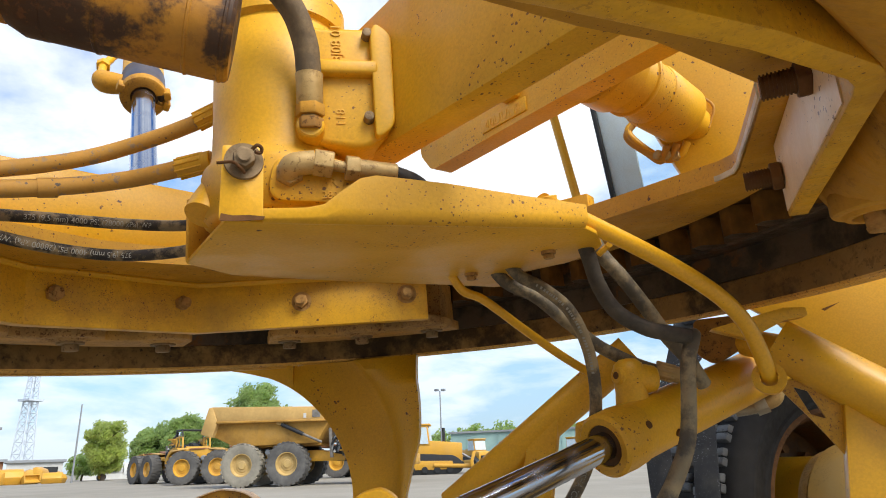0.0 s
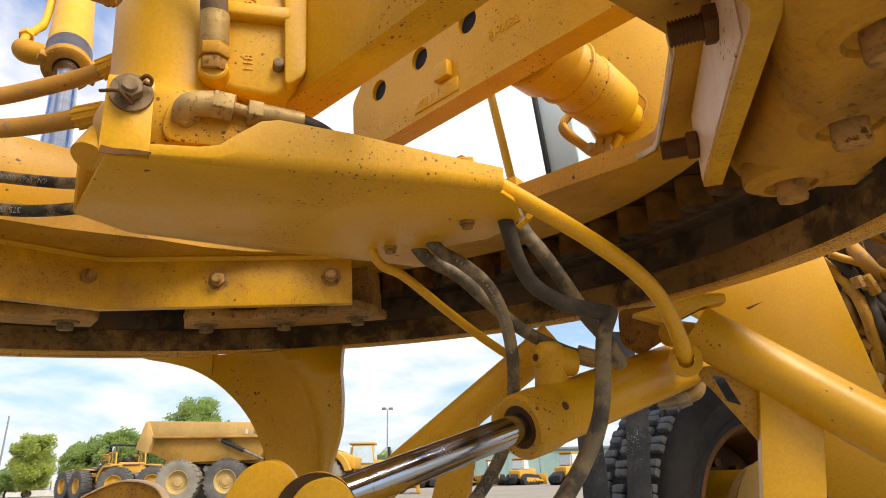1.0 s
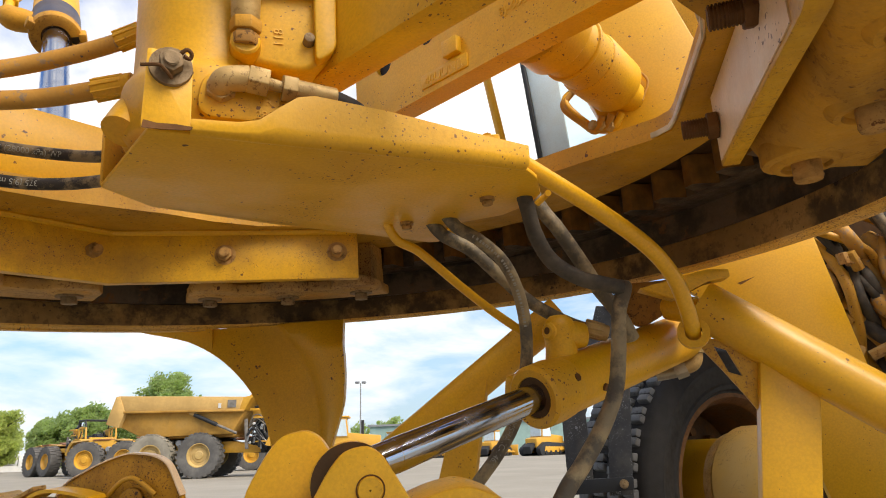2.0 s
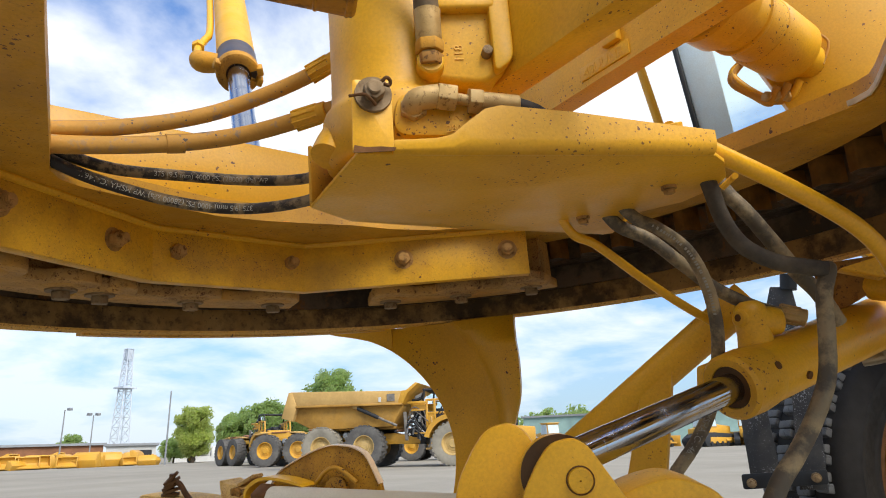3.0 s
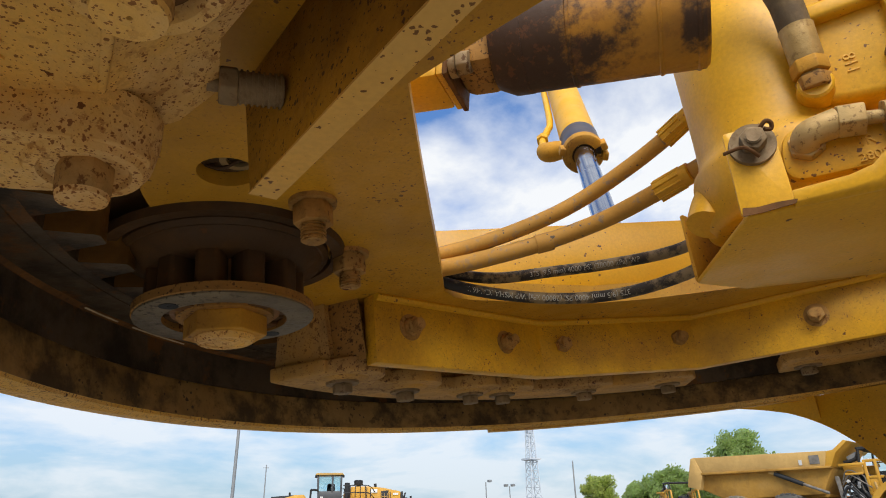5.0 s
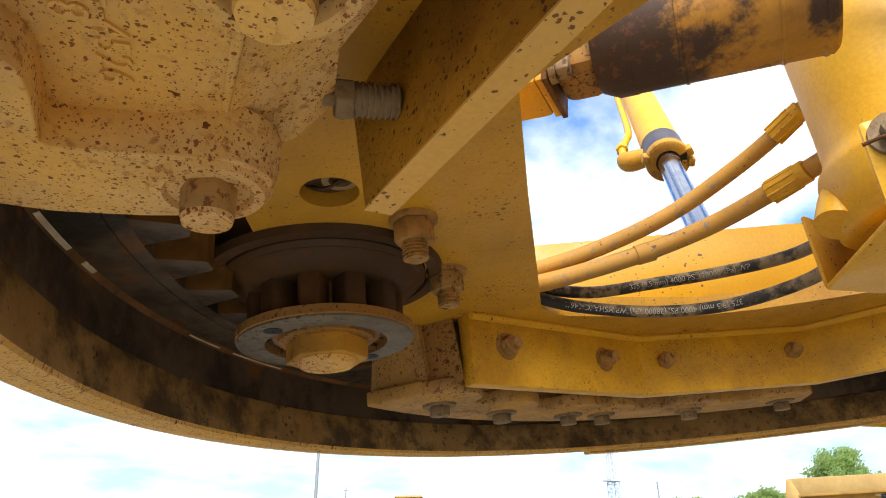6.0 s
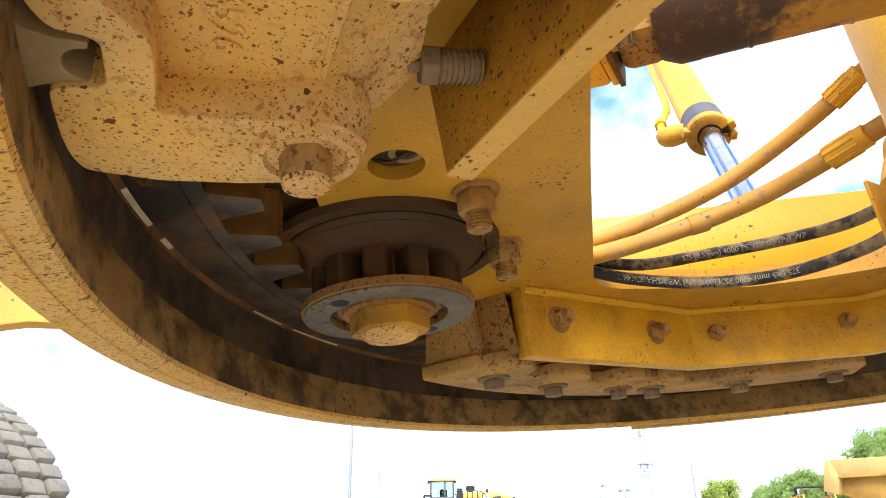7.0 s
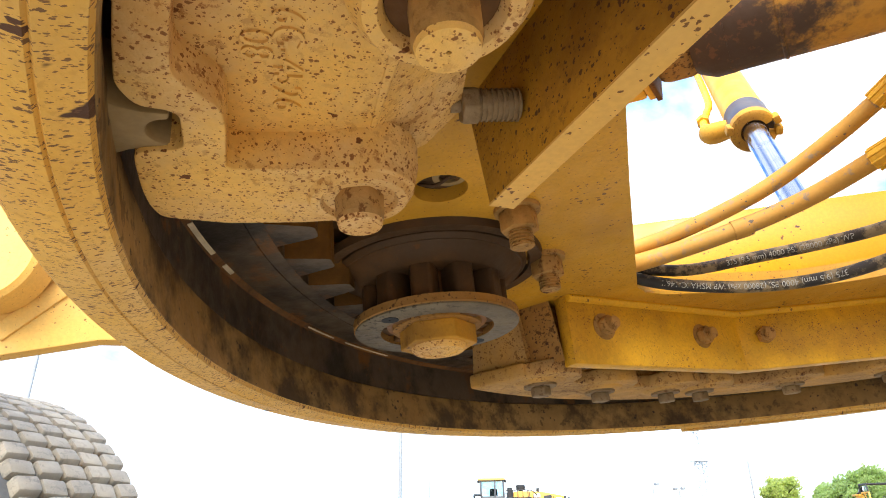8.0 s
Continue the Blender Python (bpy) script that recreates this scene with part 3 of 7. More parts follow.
for a0, a1 in ((254.3, 258.8), (250.8, 252.3), (232.5, 237.0), (223.0, 230.5)):
    part("worn_edge", lathe([(0.7490, 0.0982), (0.7496, 0.0974), (0.7508, 0.0968), (0.7508, 0.0985), (0.7490, 0.0988)] if a0 < 240 else [(0.7470, 0.0988), (0.7476, 0.0978), (0.7508, 0.0966), (0.7508, 0.0985), (0.7475, 0.0990)], 30, start=a0, sweep=a1 - a0), wear_and_skylight, circle, "bare metal worn edge")
TEETH = 62
tooth_bm = slab(rounded([(0.7020, -0.0270), (0.6960, -0.0225), (0.6880, -0.0195), (0.6700, -0.0135), (0.6615, -0.0105), (0.6590, -0.0080), (0.6590, 0.0080), (0.6615, 0.0105), (0.6700, 0.0135), (0.6880, 0.0195), (0.6960, 0.0225), (0.7020, 0.0270)], 0.003, 2), 0.1002, 0.146)
first = Matrix.Rotation(radians(0.36), 4, "Z")
bmesh.ops.transform(tooth_bm, matrix=first, verts=tooth_bm.verts)
tooth = part("tooth", tooth_bm, tooth_rust, circle, "gear tooth with a dark steel end and rusty flanks")
tooth.data.materials.append(oily_steel)
for f in tooth.data.polygons:
    if f.normal.z < -0.9:
        f.material_index = 1
for k in range(1, TEETH):
    again(tooth, Matrix.Rotation(2 * math.pi * k / TEETH, 4, "Z"))
part("arm_pad", lathe([(0.7620, -0.0050), (0.7835, -0.0050), (0.7862, -0.0030), (0.7862, 0.0040), (0.7620, 0.0040)], 60, start=126, sweep=47.5), paint_rim, circle, "thin pad plate under the rim")


def smooth_rows(rows, steps=4):
    """Rows of numbers with smooth ones set between them."""
    out = []
    for k in range(len(rows) - 1):
        a, b, c, d = (rows[min(max(k + j, 0), len(rows) - 1)] for j in (-1, 0, 1, 2))
        for j in range(steps):
            t = j / steps
            out.append([0.5 * (2 * q + (r - p) * t + (2 * p - 5 * q + 4 * r - s) * t * t + (3 * q - p - 3 * r + s) * t**3) for p, q, r, s in zip(a, b, c, d)])
    return [*out, rows[-1]]


def arm(o, out, along, name):
    """A blade arm: a curved plate that hangs from the ring, its trailing edge turned inwards."""
    o, out, along = Vector(o), Vector(out).normalized(), Vector(along).normalized()
    rows = [  # height, front edge, crease, rear edge
        (-0.001, -0.440, -0.150, -0.002), (-0.010, -0.400, -0.140, -0.001), (-0.026, -0.345, -0.128, 0.000), (-0.052, -0.295, -0.108, 0.003), (-0.086, -0.252, -0.091, 0.006),
        (-0.130, -0.213, -0.074, 0.006), (-0.180, -0.184, -0.064, 0.001), (-0.240, -0.164, -0.060, -0.018), (-0.300, -0.160, -0.066, -0.036),
        (-0.370, -0.172, -0.085, -0.050), (-0.450, -0.200, -0.110, -0.075), (-0.560, -0.250, -0.150, -0.11)]
    b = bmesh.new()
    front, back = [], []
    rows = [tuple(q) for q in smooth_rows(rows)]
    for w, s0, s1, s2 in rows:
        deep = min(1.0, -w / 0.06)
        span = [(s0, 0.0), (s0 * 0.6 + s1 * 0.4, 0.010), (s1 - 0.012, 0.020), (s1 - 0.003, 0.017), (s1 + 0.008, 0.004 * deep), (s1 * 0.55 + s2 * 0.45, -0.026 * deep), (s1 * 0.18 + s2 * 0.82, -0.044 * deep), (s2, -0.046 * deep)]
        front.append([b.verts.new(o + along * s + out * q + Vector((0, 0, w))) for s, q in span])
        back.append([b.verts.new(o + along * (s - 0.002) + out * (q + 0.032) + Vector((0, 0, w))) for s, q in span])
    for grid in (front, back):
        for one, two in zip(grid, grid[1:]):
            for j in range(len(one) - 1):
                b.faces.new((one[j], one[j + 1], two[j + 1], two[j]))
    for k in range(len(rows) - 1):
        for j in (0, -1):
            b.faces.new((front[k][j], front[k + 1][j], back[k + 1][j], back[k][j]))
    for k in (0, -1):
        for j in range(len(front[0]) - 1):
            b.faces.new((front[k][j], front[k][j + 1], back[k][j + 1], back[k][j]))
    root = slab([(-0.56, 0.05), (-0.29, 0.05), (-0.29, -0.045), (-0.30, -0.047), (-0.345, -0.0256), (-0.40, -0.0096), (-0.44, -0.001), (-0.48, 0.011), (-0.52, 0.027)], -0.030, 0.0, at=on_frame(o, along, (0, 0, 1)))
    part("arm_root", root, paint, circle, "arm root behind the rim")
    return part(name, b, paint, circle, "curved yellow blade arm", degrees=50)


arm((-0.155, 0.69, 0.0), (-0.22, 0.975, 0), (0.975, 0.22, 0), "blade_arm")
# ---- the drawbar ----
bar = thing("drawbar", "yellow welded drawbar frame with a wide opening", "grader frame", (0, 0, 0.13))
OPENING = [(0.022, -0.451), (0.16, -0.395), (0.255, -0.345), (0.343, -0.268), (0.394, -0.206), (0.444, -0.155), (0.522, -0.035), (0.527, 0.0), (0.521, 0.10), (0.514, 0.200),
           (0.510, 0.222), (0.494, 0.240), (0.42, 0.277), (0.34, 0.318), (0.28, 0.347), (0.15, 0.39), (0.0, 0.412), (-0.10, 0.402), (-0.165, 0.365), (-0.215, 0.305), (-0.250, 0.235),
           (-0.290, 0.180), (-0.335, 0.115), (-0.368, 0.045), (-0.378, -0.030), (-0.388, -0.110), (-0.392, -0.160), (-0.385, -0.192), (-0.365, -0.216), (-0.335, -0.234), (-0.25, -0.286), (-0.102, -0.377)]
outline = arc(0, 0, 0.625, 0, 360, 120)[:-1]
hatch = arc(-0.134, -0.538, 0.0235, 0, 360, 24)[:-1]
part("plate", slab(outline, 0.130, 0.158, [OPENING, hatch]), paint_dirty, bar, "grimy yellow drawbar plate")
part("outer_plate", lathe([(0.6255, 0.1475), (0.7340, 0.1475), (0.7340, 0.1575), (0.6255, 0.1575)], 120), grease, bar, "greasy cover plate above the teeth")
part("hatch_plug", lathe([(0.001, 0.1430), (0.0230, 0.1430), (0.0230, 0.20), (0.001, 0.20)], 24, pose(-0.134, -0.538, 0)), grease, bar, "dark bottom of the hole")
part("hatch_ring", lathe([(0.0095, 0.1395), (0.0150, 0.1395), (0.0150, 0.1440), (0.0095, 0.1440)], 28, pose(-0.130, -0.530, 0)), dust_steel, bar, "pale washer inside the hole")
part("hatch_wire", tube([(-0.150, -0.552, 0.143), (-0.142, -0.540, 0.138), (-0.133, -0.528, 0.143)], 0.0016, 8), grease, bar)
V = [(-0.396, -0.305), (-0.475, 0.012), (-0.396, 0.277), (-0.330, 0.313), (-0.028, 0.473)]


def strip(line, thick, w0, w1, r=0.0015):
    """An upright plate along a line in the plan, its thickness on the outer side."""
    p = [Vector(q) for q in line]
    off = []
    for k, q in enumerate(p):
        n1 = (p[k] - p[k - 1]).normalized() if k else (p[1] - p[0]).normalized()
        n2 = (p[k + 1] - p[k]).normalized() if k < len(p) - 1 else n1
        n = (n1 + n2).normalized()
        off.append(q + Vector((-n.y, n.x)) * thick / max(0.5, n.dot(n1)))
    return slab([tuple(q) for q in p] + [tuple(q) for q in reversed(off)], w0, w1, r=r)


part("flange", strip(V, 0.022, 0.041, 0.1305), paint_worn, bar, "bolted yellow flange with splashes of dirt")
part("fillet", tube([(x * 0.993, y * 0.993, 0.127) for x, y in V], 0.006, 8, 0), paint, bar)
part("side_rail", strip([(-0.480, -0.205), (-0.388, 0.027), (-0.296, 0.257), (-0.25, 0.375)], 0.03, 0.1585, 0.266), paint_clean, bar, "bright yellow inner rail")
part("rear_rail", strip([(-0.1, 0.44), (0.12, 0.44), (0.30, 0.40)], 0.03, 0.1585, 0.20), paint_clean, bar)


def gusset(a, b, thick, w0, name, taper=0.0):
    a, b = Vector((*a, 0)), Vector((*b, 0))
    way = (b - a).normalized()
    m = on_frame(a, way, (0, 0, 1))
    long = (b - a).length
    pts = [(0, w0), (long, w0 + taper), (long, 0.131), (-0.012, 0.131)]
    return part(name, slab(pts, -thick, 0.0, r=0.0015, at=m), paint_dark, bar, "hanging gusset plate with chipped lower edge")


gusset((-0.006, -0.548), (0.36, -0.4885), 0.017, 0.0472, "gusset")
part("gusset_edge", slab([(0.0, 0.0462), (0.37, 0.0462), (0.37, 0.0476), (0.0, 0.0476)], -0.0172, 0.0002, at=on_frame(Vector((-0.006, -0.548, 0)), Vector((0.366, 0.0595, 0)), (0, 0, 1))), paint_pale, bar, "pale lower edge")
V2 = [(0.546, 0.140), (0.5545, -0.170), (0.5530, -0.186), (0.5465, -0.200), (0.49, -0.270), (0.40, -0.362), (0.345, -0.415)]
part("flange", strip(V2, 0.019, 0.047, 0.1305), paint_worn, bar, "hanging flange bent along the opening")
# The glare of the sky on this face is painted as a pale sheet.
part("glare_face", strip([(0.5460, 0.132), (0.5540, -0.150)], -0.0012, 0.052, 0.127, 0.0), glare_and_wear, bar, "pale patch with the sky's glare put into its colour")
# Pale strip that paints the sky light caught by the opening's edge.
part("skylit_edge", strip([(0.4855, 0.2425), (0.4925, 0.2385), (0.5075, 0.2215), (0.5118, 0.200), (0.5185, 0.10), (0.5245, 0.0), (0.5200, -0.034)], -0.0020, 0.1315, 0.1385, 0.0), wear_and_skylight, bar, "inner edge with sky light put into its pale colour")
nuts = [(-0.409, -0.248, 0.092, 0), (-0.455, -0.067, 0.089, 0), (-0.464, 0.049, 0.090, 1), (-0.406, 0.249, 0.092, 1), (-0.232, 0.364, 0.087, 2), (-0.061, 0.455, 0.090, 2)]
ways = [(0.970, 0.241, 0), (0.958, -0.286, 0), (0.468, -0.884, 0)]
for x, y, w, k in nuts:
    n = Vector(ways[k])
    part("bolt", hex_bolt(Vector((x, y, w)) - n * 0.004, n, 0.0118, 0.013, 0.0185, 0.009, 0.0075), bolt_rust, bar, "rusty bolt with washer")
for x, y in ((-0.164, -0.458), (-0.272, -0.384)):
    part("stud", hex_bolt((x, y, 0.130), (0, 0, -1), 0.0165, 0.019, 0.022, 0.016, 0.0105), bolt_rust, bar, "rusty hanging stud and nut")
for y, w in ((-0.082, 0.106), (0.116, 0.088)):
    part("adjusting_bolt", hex_bolt((0.5565 if y < 0 else 0.5490, y, w), (-1, 0.07, 0), 0.0150, 0.011, 0.004, 0.026, 0.0100), rusty, bar, "rusty threaded adjusting bolt")
part("adjusting_bolt", hex_bolt((0.036, -0.578, 0.087), (0.15, 0.985, 0.0), 0.0105, 0.010, 0.004, 0.024, 0.0090), bolt_steel, bar, "dull threaded adjusting bolt")

# ---- the shoes that carry the circle ----
def big_bolt(t, x, y, w, r0, head, high, material=None, spin=15.0, cast=None):
    """A bolt in a stepped boss under a casting: boss, washer and worn hexagon head, all from w downwards."""
    at = pose(x, y, w)
    part("boss", lathe([(r0 * 0.60, 0.012), (r0 * 0.64, 0.0), (r0 * 0.70, -0.003), (r0 * 0.86, -0.003), (r0, 0.003), (r0 * 1.10, 0.016), (r0 * 1.12, 0.028), (r0 * 0.60, 0.028)], 36, at), cast or paint_cast, t, degrees=50)
    part("washer", lathe([(0.001, 0.002), (r0 * 0.62, 0.002), (r0 * 0.63, 0.006), (r0 * 0.63, 0.012), (0.001, 0.012)], 28, at), rusty, t)
    b = rod((x, y, w + 0.004), (x, y, w - high), head, head * 0.97, 6, 0.0025, spin=spin)
    lathe([(0.001, -high - 0.0035), (head * 0.80, -high - 0.0035), (head * 0.90, -high + 0.001), (0.001, -high + 0.001)], 24, at, bm=b)
    return part("bolt", b, material or bolt_steel, t, "dusty worn hexagon bolt", degrees=25)


def shoe(bolts, ends, r_in, label, tall=None):
    """A cast shoe: a scalloped foot under an upright block. bolts and ends are angles in degrees."""
    mid = math.radians(sum(ends) / 2)
    t = thing("circle_shoe", label, "shoe", (0.59 * math.cos(mid), 0.59 * math.sin(mid), 0.03), group="shoes of the circle")
    a0, a1 = min(ends), max(ends)
    inner = []
    for k in range(61):
        a = a0 + (a1 - a0) * k / 60
        deep = max(math.sqrt(max(0.0, 1.0 - (radians(a - c) * 0.575 / 0.047) ** 2)) for c in bolts)
        r = r_in + 0.038 - 0.036 * deep
        if min(a - a0, a1 - a) < 0.7:
            r += 0.012
        inner.append((r * math.cos(radians(a)), r * math.sin(radians(a))))
    outer = arc(0, 0, 0.648, a1, a0, 24)
    part("foot", slab(inner + outer, 0.036, 0.055, r=0.004), cast_mid, t, "scalloped foot", degrees=45)
    part("block", lathe([(0.562, 0.053), (0.648, 0.053), (0.640, 0.1295), (0.570, 0.1295)], 18, start=a0 + 1.0, sweep=a1 - a0 - 2.0), cast_mid, t, degrees=45)
    if tall:
        b = lathe([(0.520, 0.053), (0.606, 0.053), (0.596, 0.126), (0.528, 0.126)], 5, start=tall[0], sweep=tall[1] - tall[0])
        part("end_block", bevel(b, 0.005), cast_brown, t, "brown dusty end block", degrees=45)
    for a in bolts:
        c = radians(a)
        x, y = 0.575 * math.cos(c), 0.575 * math.sin(c)
        part("lobe", lathe([(0.001, 0.033), (0.026, 0.0325), (0.034, 0.0345), (0.041, 0.041), (0.042, 0.052), (0.001, 0.052)], 28, pose(x, y, 0)), cast_mid, t, degrees=50)
        part("bolt", hex_bolt((x, y, 0.0335), (0, 0, -1), 0.0125, 0.012, 0.0225, spin=a), bolt_steel, t, "dull hexagon bolt")
    return t


shoe((214.0, 200.5, 187.0), (219.5, 182.5), 0.515, "dusty cast shoe under the drawbar flange", (209.0, 217.5))
shoe((180.5, 164.5, 149.0), (181.8, 144.0), 0.515, "dusty cast shoe under the flange bend")
shoe((125.5, 111.0, 96.5), (129.5, 93.0), 0.500, "cast shoe bolted under the flange end")
# the shoe at the right, with three big bolts
shoe_r = thing("circle_shoe", "dusty cast shoe with deep-set bolts beside the gusset", "shoe", (0.64, 0.0, 0.03), group="shoes of the circle")
b = lathe([(0.590, 0.066), (0.602, 0.046), (0.618, 0.036), (0.705, 0.034), (0.722, 0.045), (0.722, 0.088), (0.640, 0.10), (0.590, 0.128)], 24, start=-40, sweep=52.5)
part("body", bevel(b, 0.004), cast_orange, shoe_r, "dusty orange-brown casting", degrees=45)
part("end_lobe", slab(arc(0.628, 0.126, 0.046, 0, 360, 28)[:-1], 0.035, 0.075, r=0.004), cast_orange, shoe_r)
for x, y in ((0.626, 0.130), (0.647, -0.004), (0.632, -0.150), (0.585, -0.30)):
    big_bolt(shoe_r, x, y, 0.034, 0.036, 0.0165, 0.015, bolt_rust, cast=cast_orange)

# the near shoe, seen from below: a pocket inside a raised border, a notch with a steel lug
shoe_n = thing("circle_shoe", "rust-speckled cast shoe with a pocket and cast numbers", "shoe", (0.12, -0.67, 0.03), group="shoes of the circle")
edge = arc(0, 0, 0.7440, -82.3, -58.0, 14)
border = [(-0.0130, -0.7335), (0.0001, -0.7378), (0.0151, -0.7391), (0.0369, -0.7388), (0.0510, -0.7378), (0.0560, -0.7160), (0.0815, -0.7155), (0.0850, -0.7195), (0.0865, -0.7315), *edge, (0.345, -0.590), (0.250, -0.655), (0.155, -0.710), (0.131, -0.714), (0.108, -0.7160),
          (0.0985, -0.7079), (0.0884, -0.6984), (0.0763, -0.6971), (0.0407, -0.6986), (0.0430, -0.667), (0.048, -0.620), (0.034, -0.603), (0.008, -0.606), (-0.009, -0.630), (-0.0150, -0.662), (-0.0180, -0.701)]
part("border", slab(rounded(border, 0.005, 3), 0.0355, 0.0640, r=0.0035), paint_cast, shoe_n, "raised cast border", degrees=50)
b = slab(rounded([(-0.008, -0.730), (-0.009, -0.66), (0.000, -0.628), (0.102, -0.624), (0.20, -0.600), (0.36, -0.540), (0.42, -0.57), (0.38, -0.615), (0.25, -0.692), (0.12, -0.730), (0.088, -0.731), (0.083, -0.712), (0.052, -0.712), (0.046, -0.734)], 0.006), 0.0575, 0.128, r=0.002)
part("body", b, paint_cast, shoe_n, "pocket floor of the casting", degrees=45)
b = bmesh.new()
low = [(0.000, -0.630, 0.0570), (0.106, -0.630, 0.0570), (0.21, -0.603, 0.0570), (0.36, -0.545, 0.0570), (0.36, -0.505, 0.085), (0.20, -0.545, 0.088), (0.070, -0.579, 0.090), (0.030, -0.573, 0.088), (0.014, -0.590, 0.075)]
lo = [b.verts.new(q) for q in low]
hi = [b.verts.new((x, y, 0.1285)) for x, y, w in low]
b.faces.new(lo)
b.faces.new(hi[::-1])
for k in range(len(lo)):
    b.faces.new((lo[k], lo[k - 1], hi[k - 1], hi[k]))
bmesh.ops.triangulate(b, faces=[f for f in b.faces if len(f.verts) > 4])
part("shoulder", b, paint_cast, shoe_n, "sloping shoulder", degrees=35)
big_bolt(shoe_n, 0.0180, -0.6315, 0.0355, 0.0300, 0.0140, 0.0135, bolt_rust)
big_bolt(shoe_n, 0.1565, -0.6205, 0.0380, 0.0340, 0.0145, 0.0160, bolt_rust, 40)
big_bolt(shoe_n, 0.29, -0.57, 0.0380, 0.0340, 0.0155, 0.0190, bolt_steel)
for x, y, w in ((0.0180, -0.6315, 0.0180), (0.1565, -0.6205, 0.0175)):
    part("end_face", lathe([(0.001, -0.0005), (0.0115, 0.0), (0.0122, 0.0025), (0.001, 0.0025)], 24, pose(x, y, w)), paint_cast, shoe_n)
scallop = arc(0.0640, -0.7215, 0.0095, 5, -185, 16)
part("lug", slab([(0.0440, -0.7470), (0.0487, -0.7392), (0.0495, -0.7215), *[(x, y) for x, y in reversed(scallop)], (0.0783, -0.7200), (0.0785, -0.7310), (0.0815, -0.7400), (0.0880, -0.7465)], 0.0385, 0.070, r=0.0015), dust_steel, shoe_n, "dusty bare steel lug in the notch")
part("lug_seat", box((0.068, -0.7200, 0.066), (0.036, 0.020, 0.02)), grease, shoe_n, "dark bottom of the notch")
letters("6G-4526", 0.0185, 0.0012, on_frame((0.0945, -0.6725, 0.0572), (-0.998, 0.03, 0), (0.03, 0.998, 0)), paint_cast, shoe_n, "cast_number")
letters("08", 0.0185, 0.0012, on_frame((0.1050, -0.6855, 0.0572), (-0.998, 0.03, 0), (0.03, 0.998, 0)), paint_cast, shoe_n, "cast_number")

# ---- the drive pinion ----
PX, PY = -0.302, -0.505
pin = thing("drive_pinion", "black greasy drive pinion with retaining ring and large nut", "gear", (PX, PY, 0.04))
at = pose(PX, PY, 0)
gear = part("gear", lathe([(0.001, 0.064), (0.052, 0.064), (0.052, 0.120), (0.001, 0.120)], 40, at), pinion_rust, pin, "rust-brown gear core between the teeth")
for k in range(11):
    a = 2 * math.pi * k / 11
    b = slab([(0.046, -0.0135), (0.064, -0.0128), (0.0735, -0.0105), (0.0760, -0.0075), (0.0760, 0.0075), (0.0735, 0.0105), (0.064, 0.0128), (0.046, 0.0135)], 0.065, 0.110, r=0.0012, at=at @ Matrix.Rotation(a + 0.15, 4, "Z"))
    part("tooth", b, grease, gear, "black greasy tooth")
part("collar", lathe([(0.046, 0.1035), (0.074, 0.1035), (0.0790, 0.1050), (0.0830, 0.1090), (0.0930, 0.1140), (0.0960, 0.1190), (0.046, 0.1190)], 56, at), grease, pin, "greasy flared collar")
part("top_disc", lathe([(0.001, 0.1185), (0.098, 0.1185), (0.102, 0.123), (0.102, 0.1295), (0.001, 0.1295)], 56, at), grease, pin)
ring_low = part("retaining_ring", lathe([(0.059, 0.0575), (0.0835, 0.0575), (0.0850, 0.0585), (0.0850, 0.0600)], 56, at), ring_dark, pin, "flat grey retaining ring")
part("ring_edge", lathe([(0.0850, 0.0602), (0.0862, 0.0612), (0.0862, 0.0690), (0.0835, 0.0700), (0.059, 0.0700), (0.059, 0.0578)], 56, at), cast_brown, ring_low, "brown dirt-caked edge")
part("nut", rod((PX, PY, 0.0400), (PX, PY, 0.0600), 0.0400, 0.0400, 6, 0.0015, spin=40), cast_orange, pin, "large yellow hexagon nut", degrees=20)
part("nut_washer", lathe([(0.001, 0.0595), (0.046, 0.0595), (0.047, 0.0635), (0.001, 0.0635)], 36, at), cast_brown, pin)
for a in (2.2, 5.3):
    part("ring_hole", lathe([(0.001, 0.0570), (0.0085, 0.0570), (0.0085, 0.0590), (0.001, 0.0590)], 20, pose(PX + 0.0685 * math.cos(a), PY + 0.0685 * math.sin(a), 0)), hole_dark, pin, "dark hole in the ring")
part("end_cap", lathe([(0.001, 0.0350), (0.009, 0.0350), (0.010, 0.0360), (0.018, 0.0360), (0.019, 0.0345), (0.0250, 0.0345), (0.0280, 0.0375), (0.0285, 0.0402), (0.001, 0.0402)], 32, at), paint_cast, pin)
for k in range(4):
    a = 2 * math.pi * k / 4 + 0.5
    part("spoke", box((PX + 0.05 * math.cos(a), PY + 0.05 * math.sin(a), 0.0635), (0.03, 0.022, 0.006), Matrix.Rotation(a, 4, "Z"), 0.001), rusty, pin)
part("housing_lip", lathe([(0.106, 0.1225), (0.118, 0.1225), (0.120, 0.1305), (0.104, 0.1305)], 60, at), grease, pin, "round housing lip")

# ---- the hydraulic swivel in the middle ----
SX, SY, SR = 0.014, -0.031, 0.077
swivel = thing("hydraulic_swivel", "yellow cast hydraulic swivel at the ring's centre", "swivel", (SX, SY, 0.09))
at = pose(SX, SY, 0)
part("housing", lathe([(0.001, 0.085), (0.078, 0.085), (0.086, 0.092), (0.089, 0.142), (0.087, 0.149), (0.081, 0.156), (SR + 0.001, 0.168), (SR, 0.20), (SR, 0.318), (SR - 0.003, 0.3215), (SR - 0.003, 0.324), (SR + 0.003, 0.328), (SR + 0.003, 0.360), (0.001, 0.365)], 72, at), paint, swivel, "round yellow housing", degrees=50)
